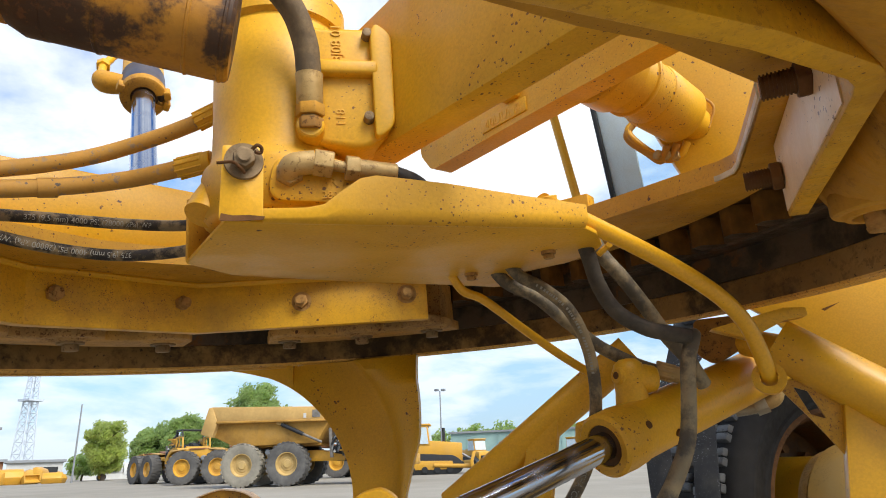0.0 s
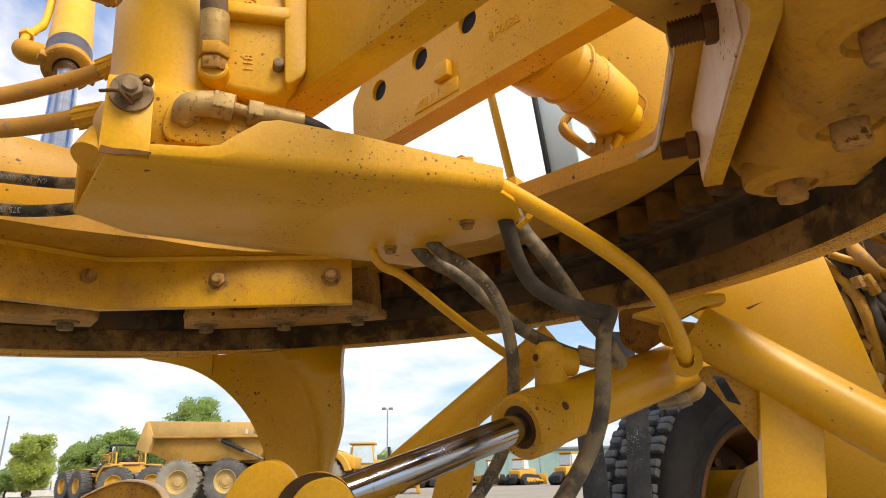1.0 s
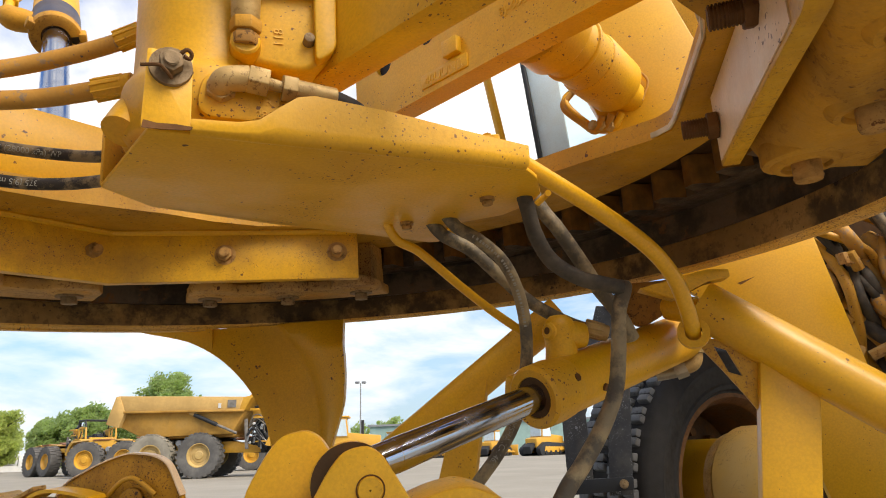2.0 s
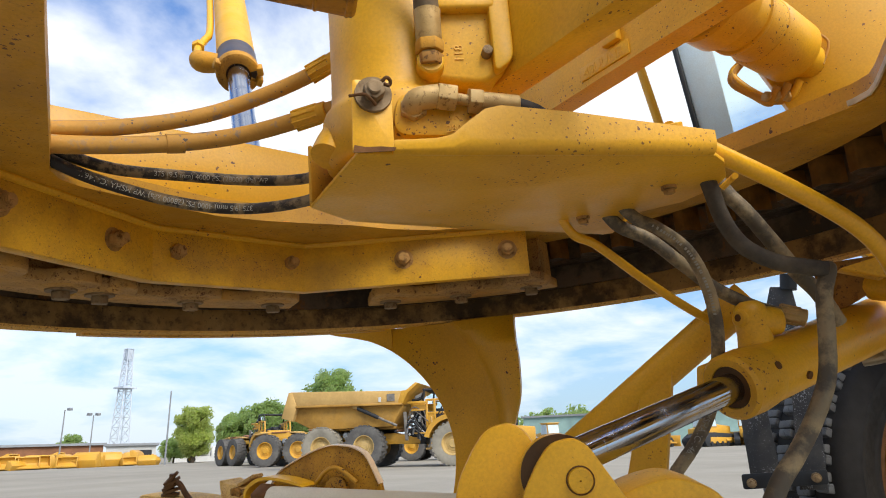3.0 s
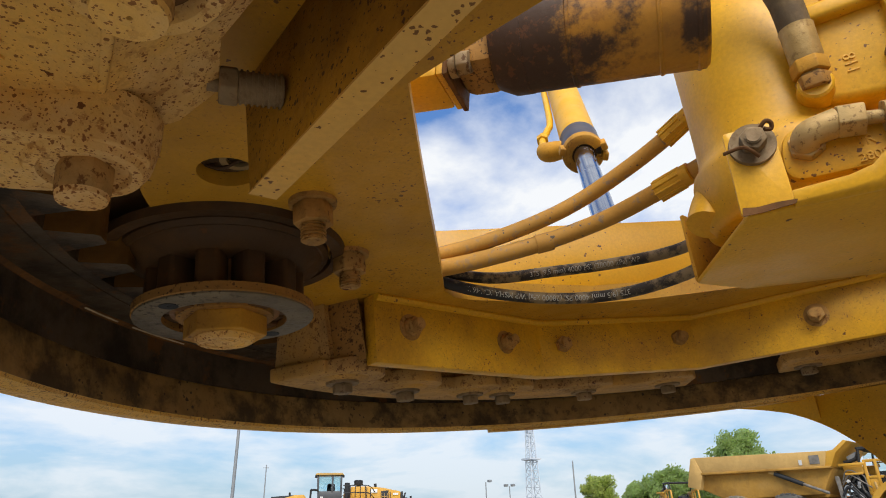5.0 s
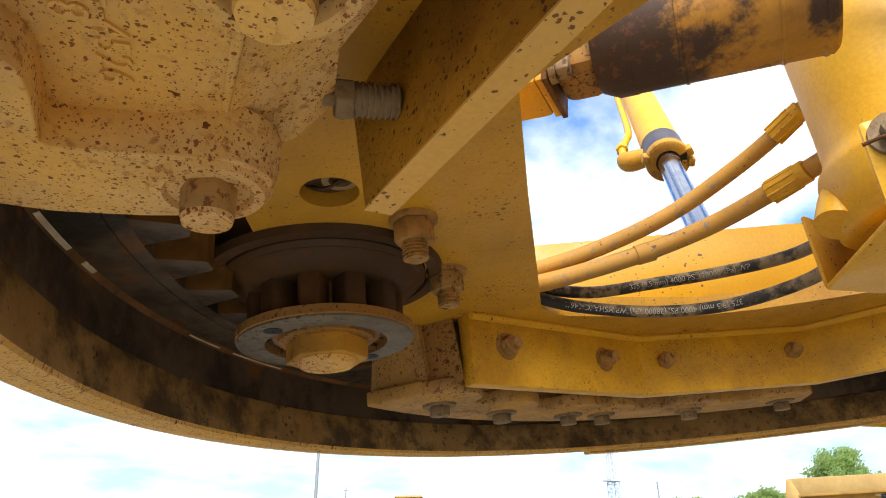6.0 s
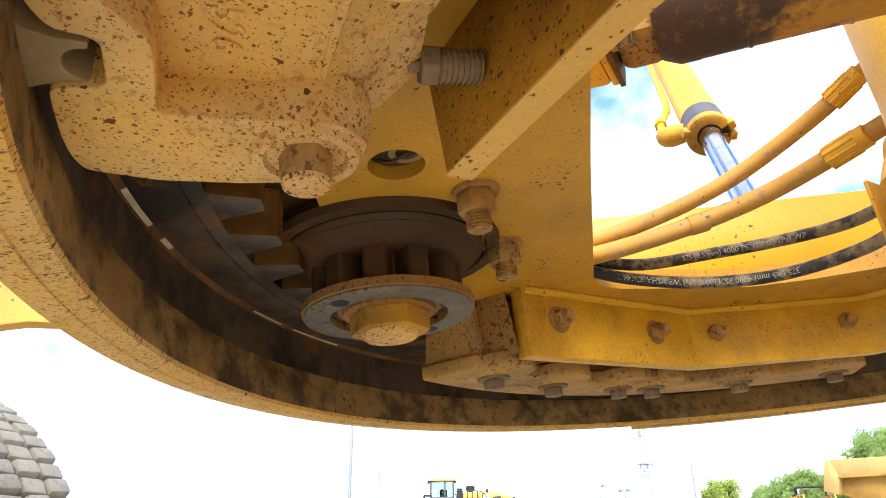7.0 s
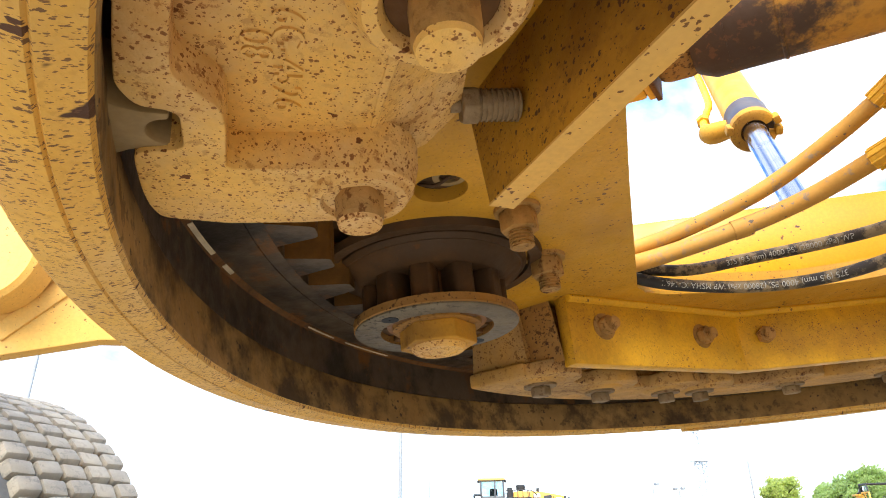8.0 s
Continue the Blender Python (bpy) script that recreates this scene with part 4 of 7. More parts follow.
u, v = Vector((0.835, 0.55, 0)), Vector((0, 0, 1))
m = on_frame((0.10, -0.075, 0), u, v)
b = slab(rounded([(-0.02, 0.166), (0.018, 0.159), (0.045, 0.156), (0.077, 0.175), (0.078, 0.292), (0.062, 0.305), (-0.02, 0.305)], 0.012), -0.06, -0.008, r=0.006, at=m)
part("side_casting", b, paint, swivel, "rounded side casting", degrees=50)
b = slab(rounded([(0.056, 0.162), (0.078, 0.178), (0.079, 0.292), (0.061, 0.305), (0.055, 0.295)], 0.010), -0.012, 0.004, r=0.004, at=m)
box(m @ Vector((0.028, 0.249, -0.003)), (0.070, 0.017, 0.016), on_frame((0, 0, 0), u, v), 0.004, b)
part("rib", b, paint, swivel, degrees=50)
for q, w in ((0.052, 0.293), (0.050, 0.190)):
    part("cap_screw", rod(m @ Vector((q, w, -0.010)), m @ Vector((q, w, 0.004)), 0.0062, 0.0055, 12, 0.001), bolt_steel, swivel)
letters("8J08 01", 0.016, 0.0008, m @ pose(0.018, 0.284, -0.0075, 0, 0, 90), paint, swivel, "cast_mark")
letters("118", 0.014, 0.0008, m @ pose(0.020, 0.192, -0.0075, 0, 0, 90), paint, swivel, "cast_mark")
part("foot_boss", tube([(-0.028, -0.062, 0.155), (-0.037, -0.086, 0.124), (-0.038, -0.103, 0.096)], lambda s: 0.0175 + 0.002 * s, 24, 6), paint, swivel, "stub tube of the foot")
m2 = on_frame((0.080, -0.099, 0.120), u, v)
part("port_flange", slab(rounded([(-0.030, -0.028), (0.075, -0.034), (0.085, 0.004), (0.03, 0.022), (-0.022, 0.022)], 0.02), -0.03, 0.0, r=0.004, at=m2), paint, swivel, "oval port flange")
letters("1R 1", 0.012, 0.0008, m2 @ pose(0.040, -0.010, 0.0005), paint, swivel, "cast_mark")
letters("28080", 0.011, 0.0008, m2 @ pose(0.040, -0.024, 0.0005), paint, swivel, "cast_mark")


def fitting(t, points, r, nuts_at, material, label):
    """A bent pipe fitting with hexagon nuts; nuts_at are pairs of points."""
    part("elbow", tube(points, r, 16, 6), material, t, label)
    for a, c, rr in nuts_at:
        part("hex_nut", rod(a, c, rr, rr, 6, 0.0012), material, t)


n2 = Vector((0.55, -0.835, 0))
part("port_collar", rod((0.062, -0.083, 0.119), (0.0745, -0.1015, 0.119), 0.0185, 0.0175, 28, 0.0015), fitting_tan, swivel, "round dusty collar")
fitting(swivel, [(0.066, -0.088, 0.119), (0.075, -0.103, 0.1205), (0.084, -0.107, 0.1260), (0.102, -0.0955, 0.1290)], 0.0125,
        [((0.073, -0.099, 0.1195), (0.0775, -0.1055, 0.1215), 0.0150), ((0.101, -0.0965, 0.1291), (0.1165, -0.0848, 0.1262), 0.0150)], fitting_tan, "dusty plated elbow fitting")
supply = thing("supply_hose", "black hose with a steel ferrule behind the guard", "hose", (0.145, -0.06, 0.12))
part("tail", tube([(0.116, -0.085, 0.1263), (0.128, -0.0755, 0.1235)], 0.006, 12, 0), fitting_tan, supply)
part("ferrule_nut", rod((0.126, -0.0765, 0.1238), (0.137, -0.0675, 0.1228), 0.0142, 0.0142, 6, 0.001), fitting_tan, supply)
part("ferrule", rod((0.136, -0.0685, 0.1228), (0.168, -0.042, 0.1205), 0.0108, 0.0095, 16, 0.001), fitting_tan, supply, "crimped dusty ferrule")
part("sleeve", tube([(0.166, -0.0435, 0.1205), (0.182, -0.028, 0.1130), (0.198, -0.008, 0.0980), (0.235, 0.05, 0.078)], 0.0078, 12), rubber, supply)

top = Vector((0.0905, -0.0850, 0.178))
rise = (v + n2 * 0.10).normalized()
part("port_stub", rod(top - n2 * 0.035 - v * 0.002, top + n2 * 0.006 - v * 0.002, 0.0165, 0.0145, 24, 0.002), paint, swivel, "round port stub")
for a, c, rr in ((-0.006, 0.006, 0.0150), (0.006, 0.009, 0.0120), (0.009, 0.022, 0.0160)):
    part("hex_nut", rod(top + rise * a, top + rise * c, rr, rr, 6, 0.0012, spin=20), cast_brown if c < 0.007 else fitting_tan if c < 0.02 else cast_orange, swivel, "dusty hose nut")
riser = thing("riser_hose", "grey-brown hydraulic hose rising from the swivel", "hose", top)
part("ferrule", lathe([(0.001, 0.020), (0.0120, 0.020), (0.0142, 0.024), (0.0145, 0.052), (0.0150, 0.056), (0.001, 0.058)], 28, Matrix.Translation(top) @ side_frame(rise)), fitting_tan, riser, "muddy crimped ferrule")
part("sleeve", tube([top + rise * 0.050, (0.096, -0.101, 0.270), (0.089, -0.126, 0.308), (0.055, -0.175, 0.350), (0.0, -0.23, 0.375), (-0.05, -0.29, 0.39)], 0.0138), hose_mud, riser)

# ---- the hose guard: a folded pan under the swivel ----
guard = thing("hose_guard", "folded yellow sheet-metal hose guard", "guard", (0.15, 0.05, 0.058))
e1, e2 = Vector((0.766, 0.643, 0)), Vector((-0.643, 0.766, 0))
GP = Vector((0.050, -0.169, 0.058))
m3 = on_frame(GP, e1, e2)
pan_edge = [(0.0, 0.006), (0.10, 0.010), (0.385, 0.010), (0.410, 0.030), (0.446, 0.079), (0.457, 0.120), (0.446, 0.176), (0.410, 0.215), (0.396, 0.238), (0.408, 0.285), (0.420, 0.330), (0.405, 0.338), (0.357, 0.323), (0.159, 0.281), (0.006, 0.233), (-0.044, 0.173)]
part("pan", slab(pan_edge, 0.0, 0.005, r=0.0012, at=m3), paint, guard, "flat yellow pan")
b = bmesh.new()
stations = [(0.034, 0.012), (0.075, 0.014), (0.092, 0.018), (0.112, 0.034), (0.128, 0.046), (0.145, 0.050), (0.22, 0.044), (0.30, 0.034), (0.382, 0.025)]
rows = []
for s, h in stations:
    k = min(1.0, max(0.0, (h - 0.010) / 0.02))
    prof = [(0.012, 0.0), (0.007, 0.0007 * k), (0.003, 0.003 * k + 0.0005), (0.0, 0.008 * k + 0.001), (-0.001, 0.013 * k + 0.0015), (-0.001, max(0.0135 * k + 0.003, h))]
    inner = [(q + 0.004, z + 0.003) for q, z in prof[:3]] + [(q + 0.005, z + 0.002) for q, z in prof[3:5]] + [(0.004, prof[5][1])]
    rows.append([b.verts.new(m3 @ Vector((s, q, z))) for q, z in prof + inner[::-1]])
for one, two in zip(rows, rows[1:]):
    for j in range(len(one)):
        i = (j + 1) % len(one)
        b.faces.new((one[j], one[i], two[i], two[j]))
b.faces.new(rows[0])
b.faces.new(rows[-1][::-1])
part("folded_side", b, paint, guard, "rounded upturned side", degrees=60)
upright = on_frame(GP, e1, (0, 0, 1))
part("tab", slab(rounded([(-0.006, 0.0), (0.034, 0.002), (0.035, 0.074), (-0.003, 0.075)], 0.003), -0.004, 0.001, r=0.0008, at=upright), paint, guard, "upright mounting tab")
part("chipped_corner", slab(rounded([(-0.005, -0.001), (0.010, -0.0012), (0.034, 0.0005), (0.036, 0.0038), (0.022, 0.0048), (0.006, 0.0042), (-0.004, 0.0062)], 0.001), 0.0012, 0.0022, at=upright), rusty, guard, "edge with the paint chipped off")
end_way = (m3.to_3x3() @ Vector((0.050, 0.060, 0))).normalized()
# Darker paint than the pan's: the wall's shade is put into its colour.
part("end_wall", slab(rounded([(0.0, 0.002), (0.078, 0.002), (0.078, 0.046), (0.030, 0.072), (0.0, 0.080)], 0.003), -0.004, 0.0, r=0.0008, at=on_frame(m3 @ Vector((-0.0425, 0.171, 0)), end_way, (0, 0, 1))), paint_dirty, guard, "short back wall at the open end")
part("back_side", slab([(0.02, 0.0), (0.37, 0.0), (0.37, 0.02), (0.02, 0.045)], 0.0, 0.004, at=on_frame(GP + e2 * 0.228, m3.to_3x3() @ Vector((0.965, 0.26, 0)), (0, 0, 1))), paint, guard)
nt = Vector((0.643, -0.766, 0))
tb = GP + e1 * 0.0165 + nt * 0.001 + Vector((0, 0, 0.058))
part("tab_bolt", hex_bolt(tb, nt, 0.0098, 0.012, 0.0185, 0.003, 0.006), bolt_steel, guard, "bolt with a broad grey washer")
part("wire_lock", tube([tb + nt * 0.010 - e1 * 0.024 - v * 0.006, tb + nt * 0.014 - e1 * 0.010 - v * 0.006, tb + nt * 0.015 - e1 * 0.004 - v * 0.011, tb + nt * 0.010 + e1 * 0.001 - v * 0.015], 0.0016, 8), rusty, guard, "rusty locking wire")
part("wire_lock", tube([tb + nt * 0.012 + e1 * 0.007 + v * 0.008, tb + nt * 0.014 + e1 * 0.012 + v * 0.012, tb + nt * 0.012 + e1 * 0.016 + v * 0.010, tb + nt * 0.010 + e1 * 0.015 + v * 0.006, tb + nt * 0.012 + e1 * 0.010 + v * 0.006], 0.0018, 8), rusty, guard, "rusty curl of wire")
for x, y in ((0.150, 0.222), (0.276, 0.163)):
    part("pan_bolt", hex_bolt((x, y, 0.058), (0, 0, -1), 0.0068, 0.006, 0.0095), bolt_rust, guard)
for s, q in ((0.452, 0.085), (0.399, 0.262)):
    c = m3 @ Vector((s, q, 0))
    part("lip", tube([c - e2 * 0.014 + Vector((0, 0, -0.001)), c + e1 * 0.008 + Vector((0, 0, 0.002)), c + e2 * 0.014 + Vector((0, 0, -0.007))], 0.004, 8), paint, guard)

# ---- beams above ----
beam = thing("cross_beam", "yellow box-section beam above the drawbar", "beam", (0.25, -0.06, 0.16))
w1 = Vector((0.23, -0.122, 0)).normalized()
part("box", slab([(0.0, 0.0), (0.62, 0.0), (0.62, 0.20), (0.0, 0.17)], -0.042, 0.0, r=0.002, at=on_frame(Vector((0.10, 0.003, 0.164)), w1, (0, 0, 1))), paint, beam, "flat yellow box section")
link = thing("link_bar", "cast yellow link bar with locking holes", "link bar", (0.2, 0.36, 0.34))
w2 = Vector((0.151, -0.084, 0)).normalized()
m4 = on_frame(Vector((0.268, 0.331, 0.338)), w2, (0, 0, 1))
bar_edge = rounded([(-0.34, 0.035), (-0.31, -0.005), (-0.12, -0.002), (0.0, 0.0), (0.45, 0.0), (0.45, 0.15), (-0.30, 0.15), (-0.34, 0.11)], 0.012)
holes = [arc(s, w, 0.021, 0, 360, 20)[:-1] for s, w in ((-0.255, 0.103), (-0.137, 0.113), (-0.016, 0.122), (0.105, 0.122))]
part("bar", slab(bar_edge, -0.045, 0.0, holes, at=m4), paint, link, "cast bar with round holes")
part("bar_back", slab([(-0.30, 0.06), (0.43, 0.06), (0.43, 0.146), (-0.30, 0.146)], -0.060, -0.0455, at=m4), grease, link)
for q, w in ((-0.255, 0.103), (-0.137, 0.113), (-0.016, 0.122), (0.105, 0.122)):
    part("hole_plug", lathe([(0.001, -0.030), (0.0207, -0.030), (0.0207, -0.009), (0.001, -0.009)], 24, m4 @ pose(q, w, 0)), hole_dark, link, "dark hole")
part("lug", box(m4 @ Vector((-0.075, 0.055, 0.006)), (0.035, 0.03, 0.014), on_frame((0, 0, 0), w2, (0, 0, 1)), 0.003), paint, link)
part("name_pad", box(m4 @ Vector((-0.10, 0.022, 0.001)), (0.11, 0.026, 0.005), on_frame((0, 0, 0), w2, (0, 0, 1)), 0.002), paint, link)
letters("40UUNR", 0.024, 0.001, m4 @ pose(-0.10, 0.020, 0.0035), paint, link, "cast_mark")
letters("8J-6682", 0.022, 0.001, m4 @ pose(0.06, 0.07, 0.0005), paint, link, "cast_mark")

# ---- a hydraulic motor behind the link bar ----
motor = thing("hydraulic_motor", "yellow hydraulic motor with small hoses", "motor", (0.44, 0.50, 0.38))
ma, mb = Vector((0.367, 0.409, 0.409)), Vector((0.479, 0.612, 0.369))
mw = (mb - ma).normalized()
part("mount", rod(ma - mw * 0.035, ma + mw * 0.018, 0.072, 0.070, 40, 0.004), paint, motor, "round mounting boss")
b = rod(ma, mb - mw * 0.045, 0.056, 0.053, 40, 0.003)
rod(ma + mw * 0.055, ma + mw * 0.062, 0.060, 0.060, 40, 0.001, b)
part("case", b, paint, motor, degrees=50)
b = rod(ma + mw * 0.105, mb - mw * 0.03, 0.058, 0.054, 40, 0.004)
part("end_cover", b, paint, motor, degrees=50)
part("tail", rod(mb - mw * 0.03, mb + mw * 0.025, 0.034, 0.032, 32, 0.004), paint, motor)
f0 = mb + Vector((-0.03, 0.0, -0.05))
for k in range(3):
    part("hose_end", tube([f0 + Vector((0.02 - 0.018 * k, 0.0, 0.012)), f0 + Vector((-0.0 - 0.016 * k, 0.01, -0.012)), f0 + Vector((-0.03 - 0.014 * k, 0.02, -0.004 + 0.01 * k)), f0 + Vector((-0.065 - 0.01 * k, 0.02, 0.03 + 0.008 * k)), f0 + Vector((-0.085, 0.02, 0.065)), f0 + Vector((-0.065, 0.03, 0.09))], 0.0075, 10), hose_yellow if k else paint, motor)
for k in range(3):
    c = f0 + Vector((-0.004 - 0.015 * k, 0.008, -0.010 + 0.004 * k))
    part("hose_nut", rod(c - mw * 0.008, c + mw * 0.010, 0.0105, 0.0105, 6, 0.001), fitting_tan, motor, "small dusty hose nut")
part("wire", tube([f0 + Vector((0.06, 0, 0.03)), f0 + Vector((0.075, 0, 0.07)), f0 + Vector((0.05, 0, 0.10)), f0 + Vector((0.03, 0, 0.105))], 0.0025, 8), hose_yellow, motor)

# ---- the blade lift cylinder beyond the rail ----
lift = thing("lift_cylinder", "yellow hydraulic cylinder with a chrome rod", "hydraulic cylinder", (-0.75, 0.47, 0.66))
la, lw = Vector((-0.738, 0.452, 0.672)), Vector((-0.155, 0.135, 0.235)).normalized()
part("rod", rod(la - lw * 0.50, la + lw * 0.05, 0.0265, 0.0265, 32), chrome, lift, "bright chrome rod")
part("barrel", rod(la + lw * 0.045, la + lw * 0.95, 0.050, 0.050, 36, 0.003), paint, lift)
part("collar", rod(la + lw * 0.03, la + lw * 0.125, 0.0515, 0.0515, 36, 0.002), navy_band, lift, "dark blue collar")
part("gland", lathe([(0.030, -0.002), (0.046, -0.002), (0.053, 0.003), (0.0545, 0.010), (0.0545, 0.026), (0.030, 0.028)], 48, Matrix.Translation(la) @ side_frame(lw), 200, 320), cast_orange, lift, "split orange gland clamp")
part("seal", lathe([(0.0268, 0.002), (0.0330, 0.002), (0.0330, 0.030), (0.0268, 0.030)], 32, Matrix.Translation(la) @ side_frame(lw)), grease, lift, "dark rod seal")
for a in (195.0, 165.0, 20.0):
    q = side_frame(lw) @ Vector((math.cos(radians(a)), math.sin(radians(a)), 0))
    part("clamp_lug", box(la + lw * 0.010 + q * 0.055, (0.022, 0.016, 0.034), on_frame((0, 0, 0), lw.cross(q), q), 0.004), cast_orange, lift)
pe = la + lw * 0.075
pl = Vector((-0.80, -0.55, 0.1)).normalized()
b = tube([pe + pl * 0.04, pe + pl * 0.070, pe + pl * 0.092 + lw * 0.004, pe + pl * 0.100 + lw * 0.024], lambda s: 0.023 + 0.005 * math.sin(3.1 * s), 18)
part("port", b, cast_orange, lift, "rust-edged port elbow")
part("pipe", tube([pe + pl * 0.100 + lw * 0.02, pe + pl * 0.100 + lw * 0.11, pe + pl * 0.082 + lw * 0.18, pe + pl * 0.066 + lw * 0.30, pe + pl * 0.064 + lw * 0.86], 0.0105, 10), paint, lift)
for a, c, rr in ((0.030, 0.055, 0.0165), (0.105, 0.130, 0.0180)):
    part("pipe_nut", rod(pe + pl * 0.100 + lw * a, pe + pl * 0.099 + lw * c, rr, rr, 6, 0.001), paint, lift)

# ---- the side-shift cylinder over the opening ----
sc = thing("side_shift_cylinder", "oil-stained yellow and brown hydraulic cylinder", "hydraulic cylinder", (-0.03, -0.29, 0.23))
oily = surface("oil_stained_cylinder", (0.50, 0.225, 0.014), 0.48, fade=0.4, fade_scale=9.0, dust=0.9, dust_color=(0.20, 0.082, 0.016), dust_scale=8.0, mottle=0.8, mottle_color=(0.10, 0.036, 0.010), mottle_scale=70.0, grime=0.96, grime_color=(0.034, 0.015, 0.007), grime_scale=7.5, grime_edge=0.08, bump=0.4, bump_scale=60.0)
ca, cw = Vector((-0.034, -0.302, 0.252)), Vector((0.74, 0.672, -0.16)).normalized()
part("barrel", rod(ca + cw * 0.005, ca + cw * 0.160, 0.046, 0.046, 48, 0.003), oily, sc, "yellow barrel stained with running oil")
part("barrel_step", lathe([(0.020, -0.020), (0.040, -0.020), (0.0465, -0.006), (0.0465, 0.010), (0.020, 0.010)], 48, Matrix.Translation(ca) @ side_frame(cw)), oily, sc, "stepped end of the barrel")
for q in (0.048, 0.120, 0.150):
    part("band", rod(ca + cw * q, ca + cw * (q + 0.004), 0.0470, 0.0470, 48, 0.001), oily, sc)
side_turn = on_frame((0, 0, 0), cw, (0, 0, 1))
part("flange", box(ca - cw * 0.036 + Vector((0, 0, 0.004)), (0.040, 0.074, 0.060), side_turn, 0.010), cast_brown, sc, "brown rusty flange")
part("gasket", box(ca - cw * 0.0590, (0.005, 0.086, 0.066), side_turn, 0.001), rusty, sc)
part("flange_plate", box(ca - cw * 0.0650, (0.006, 0.082, 0.062), side_turn, 0.001), paint_worn, sc)
for k in (-1, 1):
    part("head_bolt", hex_bolt(ca - cw * 0.0565 + Vector((0.016, -0.020, 0.022 * k - 0.008)), cw, 0.0105, 0.012, 0.0125), bolt_steel if k < 0 else fitting_tan, sc, "pale flange bolt")
part("head", box(ca - cw * 0.094, (0.052, 0.082, 0.060), side_turn, 0.005), paint, sc, "square cylinder head")
part("head_block", box(ca - cw * 0.165, (0.090, 0.10, 0.075), side_turn, 0.004), paint, sc)
part("port_tag", box(ca + cw * 0.125 + Vector((0.01, -0.012, 0.047)), (0.03, 0.02, 0.02), side_turn, 0.003), paint, sc)

arm_n = thing("front_frame", "smooth yellow front frame plate beyond the ring", "frame", (-0.6, -1.0, 0.15))
part("plate", slab([(-0.60, 0.02), (-0.05, 0.123), (0.06, 0.147), (0.25, 0.15), (0.25, 0.55), (-0.60, 0.55)], -0.03, 0.0, r=0.003, at=on_frame((-0.60, -0.95, 0), (-0.2, 0.98, 0), (0, 0, 1))), paint_pale, arm_n, "smooth yellow plate")
part("boss", rod((-0.545, -1.03, 0.25), (-0.60, -1.02, 0.25), 0.075, 0.075, 40, 0.006), paint_pale, arm_n, "round boss")
part("web", slab([(0.0, 0.14), (0.10, 0.24), (0.12, 0.40), (0.10, 0.40), (0.07, 0.25), (-0.01, 0.16)], -0.09, 0.0, r=0.003, at=on_frame((-0.585, -1.0, 0), (-0.2, 0.98, 0), (0, 0, 1))), paint_pale, arm_n)

# ---- hoses in the opening ----
def hose(name, label, points, r, material, ferrules=(), fer_mat=None):
    t = thing(name, label, "hose", points[0], group="hydraulic hoses")
    part("sleeve", tube(points, r), material, t)
    for a, c, rr in ferrules:
        a, c = Vector(a), Vector(c)
        part("ferrule", rod(a, c, rr, rr, 16, 0.001), fer_mat or material, t)
        for k in range(10):
            way = side_frame(c - a) @ Vector((rr * math.cos(k * 0.6283), rr * math.sin(k * 0.6283), 0))
            part("rib", rod(a + way, a + (c - a) * 0.75 + way * 0.97, 0.0017, 0.0017, 6), fer_mat or material, t)
    return t


H1 = [(-0.350, -0.255, 0.165), (-0.312, -0.165, 0.188), (-0.250, -0.085, 0.216), (-0.175, -0.035, 0.247), (-0.105, -0.010, 0.272)]
H2 = [(-0.345, -0.262, 0.145), (-0.325, -0.195, 0.158), (-0.282, -0.105, 0.178), (-0.215, -0.045, 0.193), (-0.120, -0.015, 0.205), (-0.06, -0.005, 0.21)]
hose("painted_hose", "yellow-painted hydraulic hose into the swivel", H1 + [(-0.05, -0.01, 0.285)], 0.0102, hose_yellow, [((-0.128, -0.017, 0.264), (-0.09, -0.008, 0.278), 0.0124)], paint)
h2 = hose("painted_hose", "yellow-painted hose with worn grey patches", H2, 0.0112, hose_yellow, [((-0.150, -0.024, 0.2005), (-0.105, -0.013, 0.206), 0.0134)], paint)
part("band", tube([(-0.288, -0.114, 0.176), (-0.276, -0.096, 0.179)], 0.0128, 16, 0), hose_yellow, h2, "hose clamp band")
B1 = [(-0.372, -0.240, 0.162), (-0.355, -0.150, 0.150), (-0.330, -0.060, 0.158), (-0.275, 0.015, 0.158), (-0.200, 0.045, 0.150), (-0.10, 0.03, 0.14), (0.0, 0.02, 0.11)]
B2 = [(-0.372, -0.250, 0.155), (-0.356, -0.175, 0.131), (-0.325, -0.075, 0.116), (-0.262, -0.010, 0.106), (-0.170, 0.018, 0.104), (-0.09, 0.012, 0.112), (0.0, 0.01, 0.10)]
hb1 = hose("printed_hose", "black hydraulic hose with white printing", B1, 0.0078, rubber_worn)
hb2 = hose("printed_hose", "black hydraulic hose with white printing", B2, 0.0078, rubber_worn)


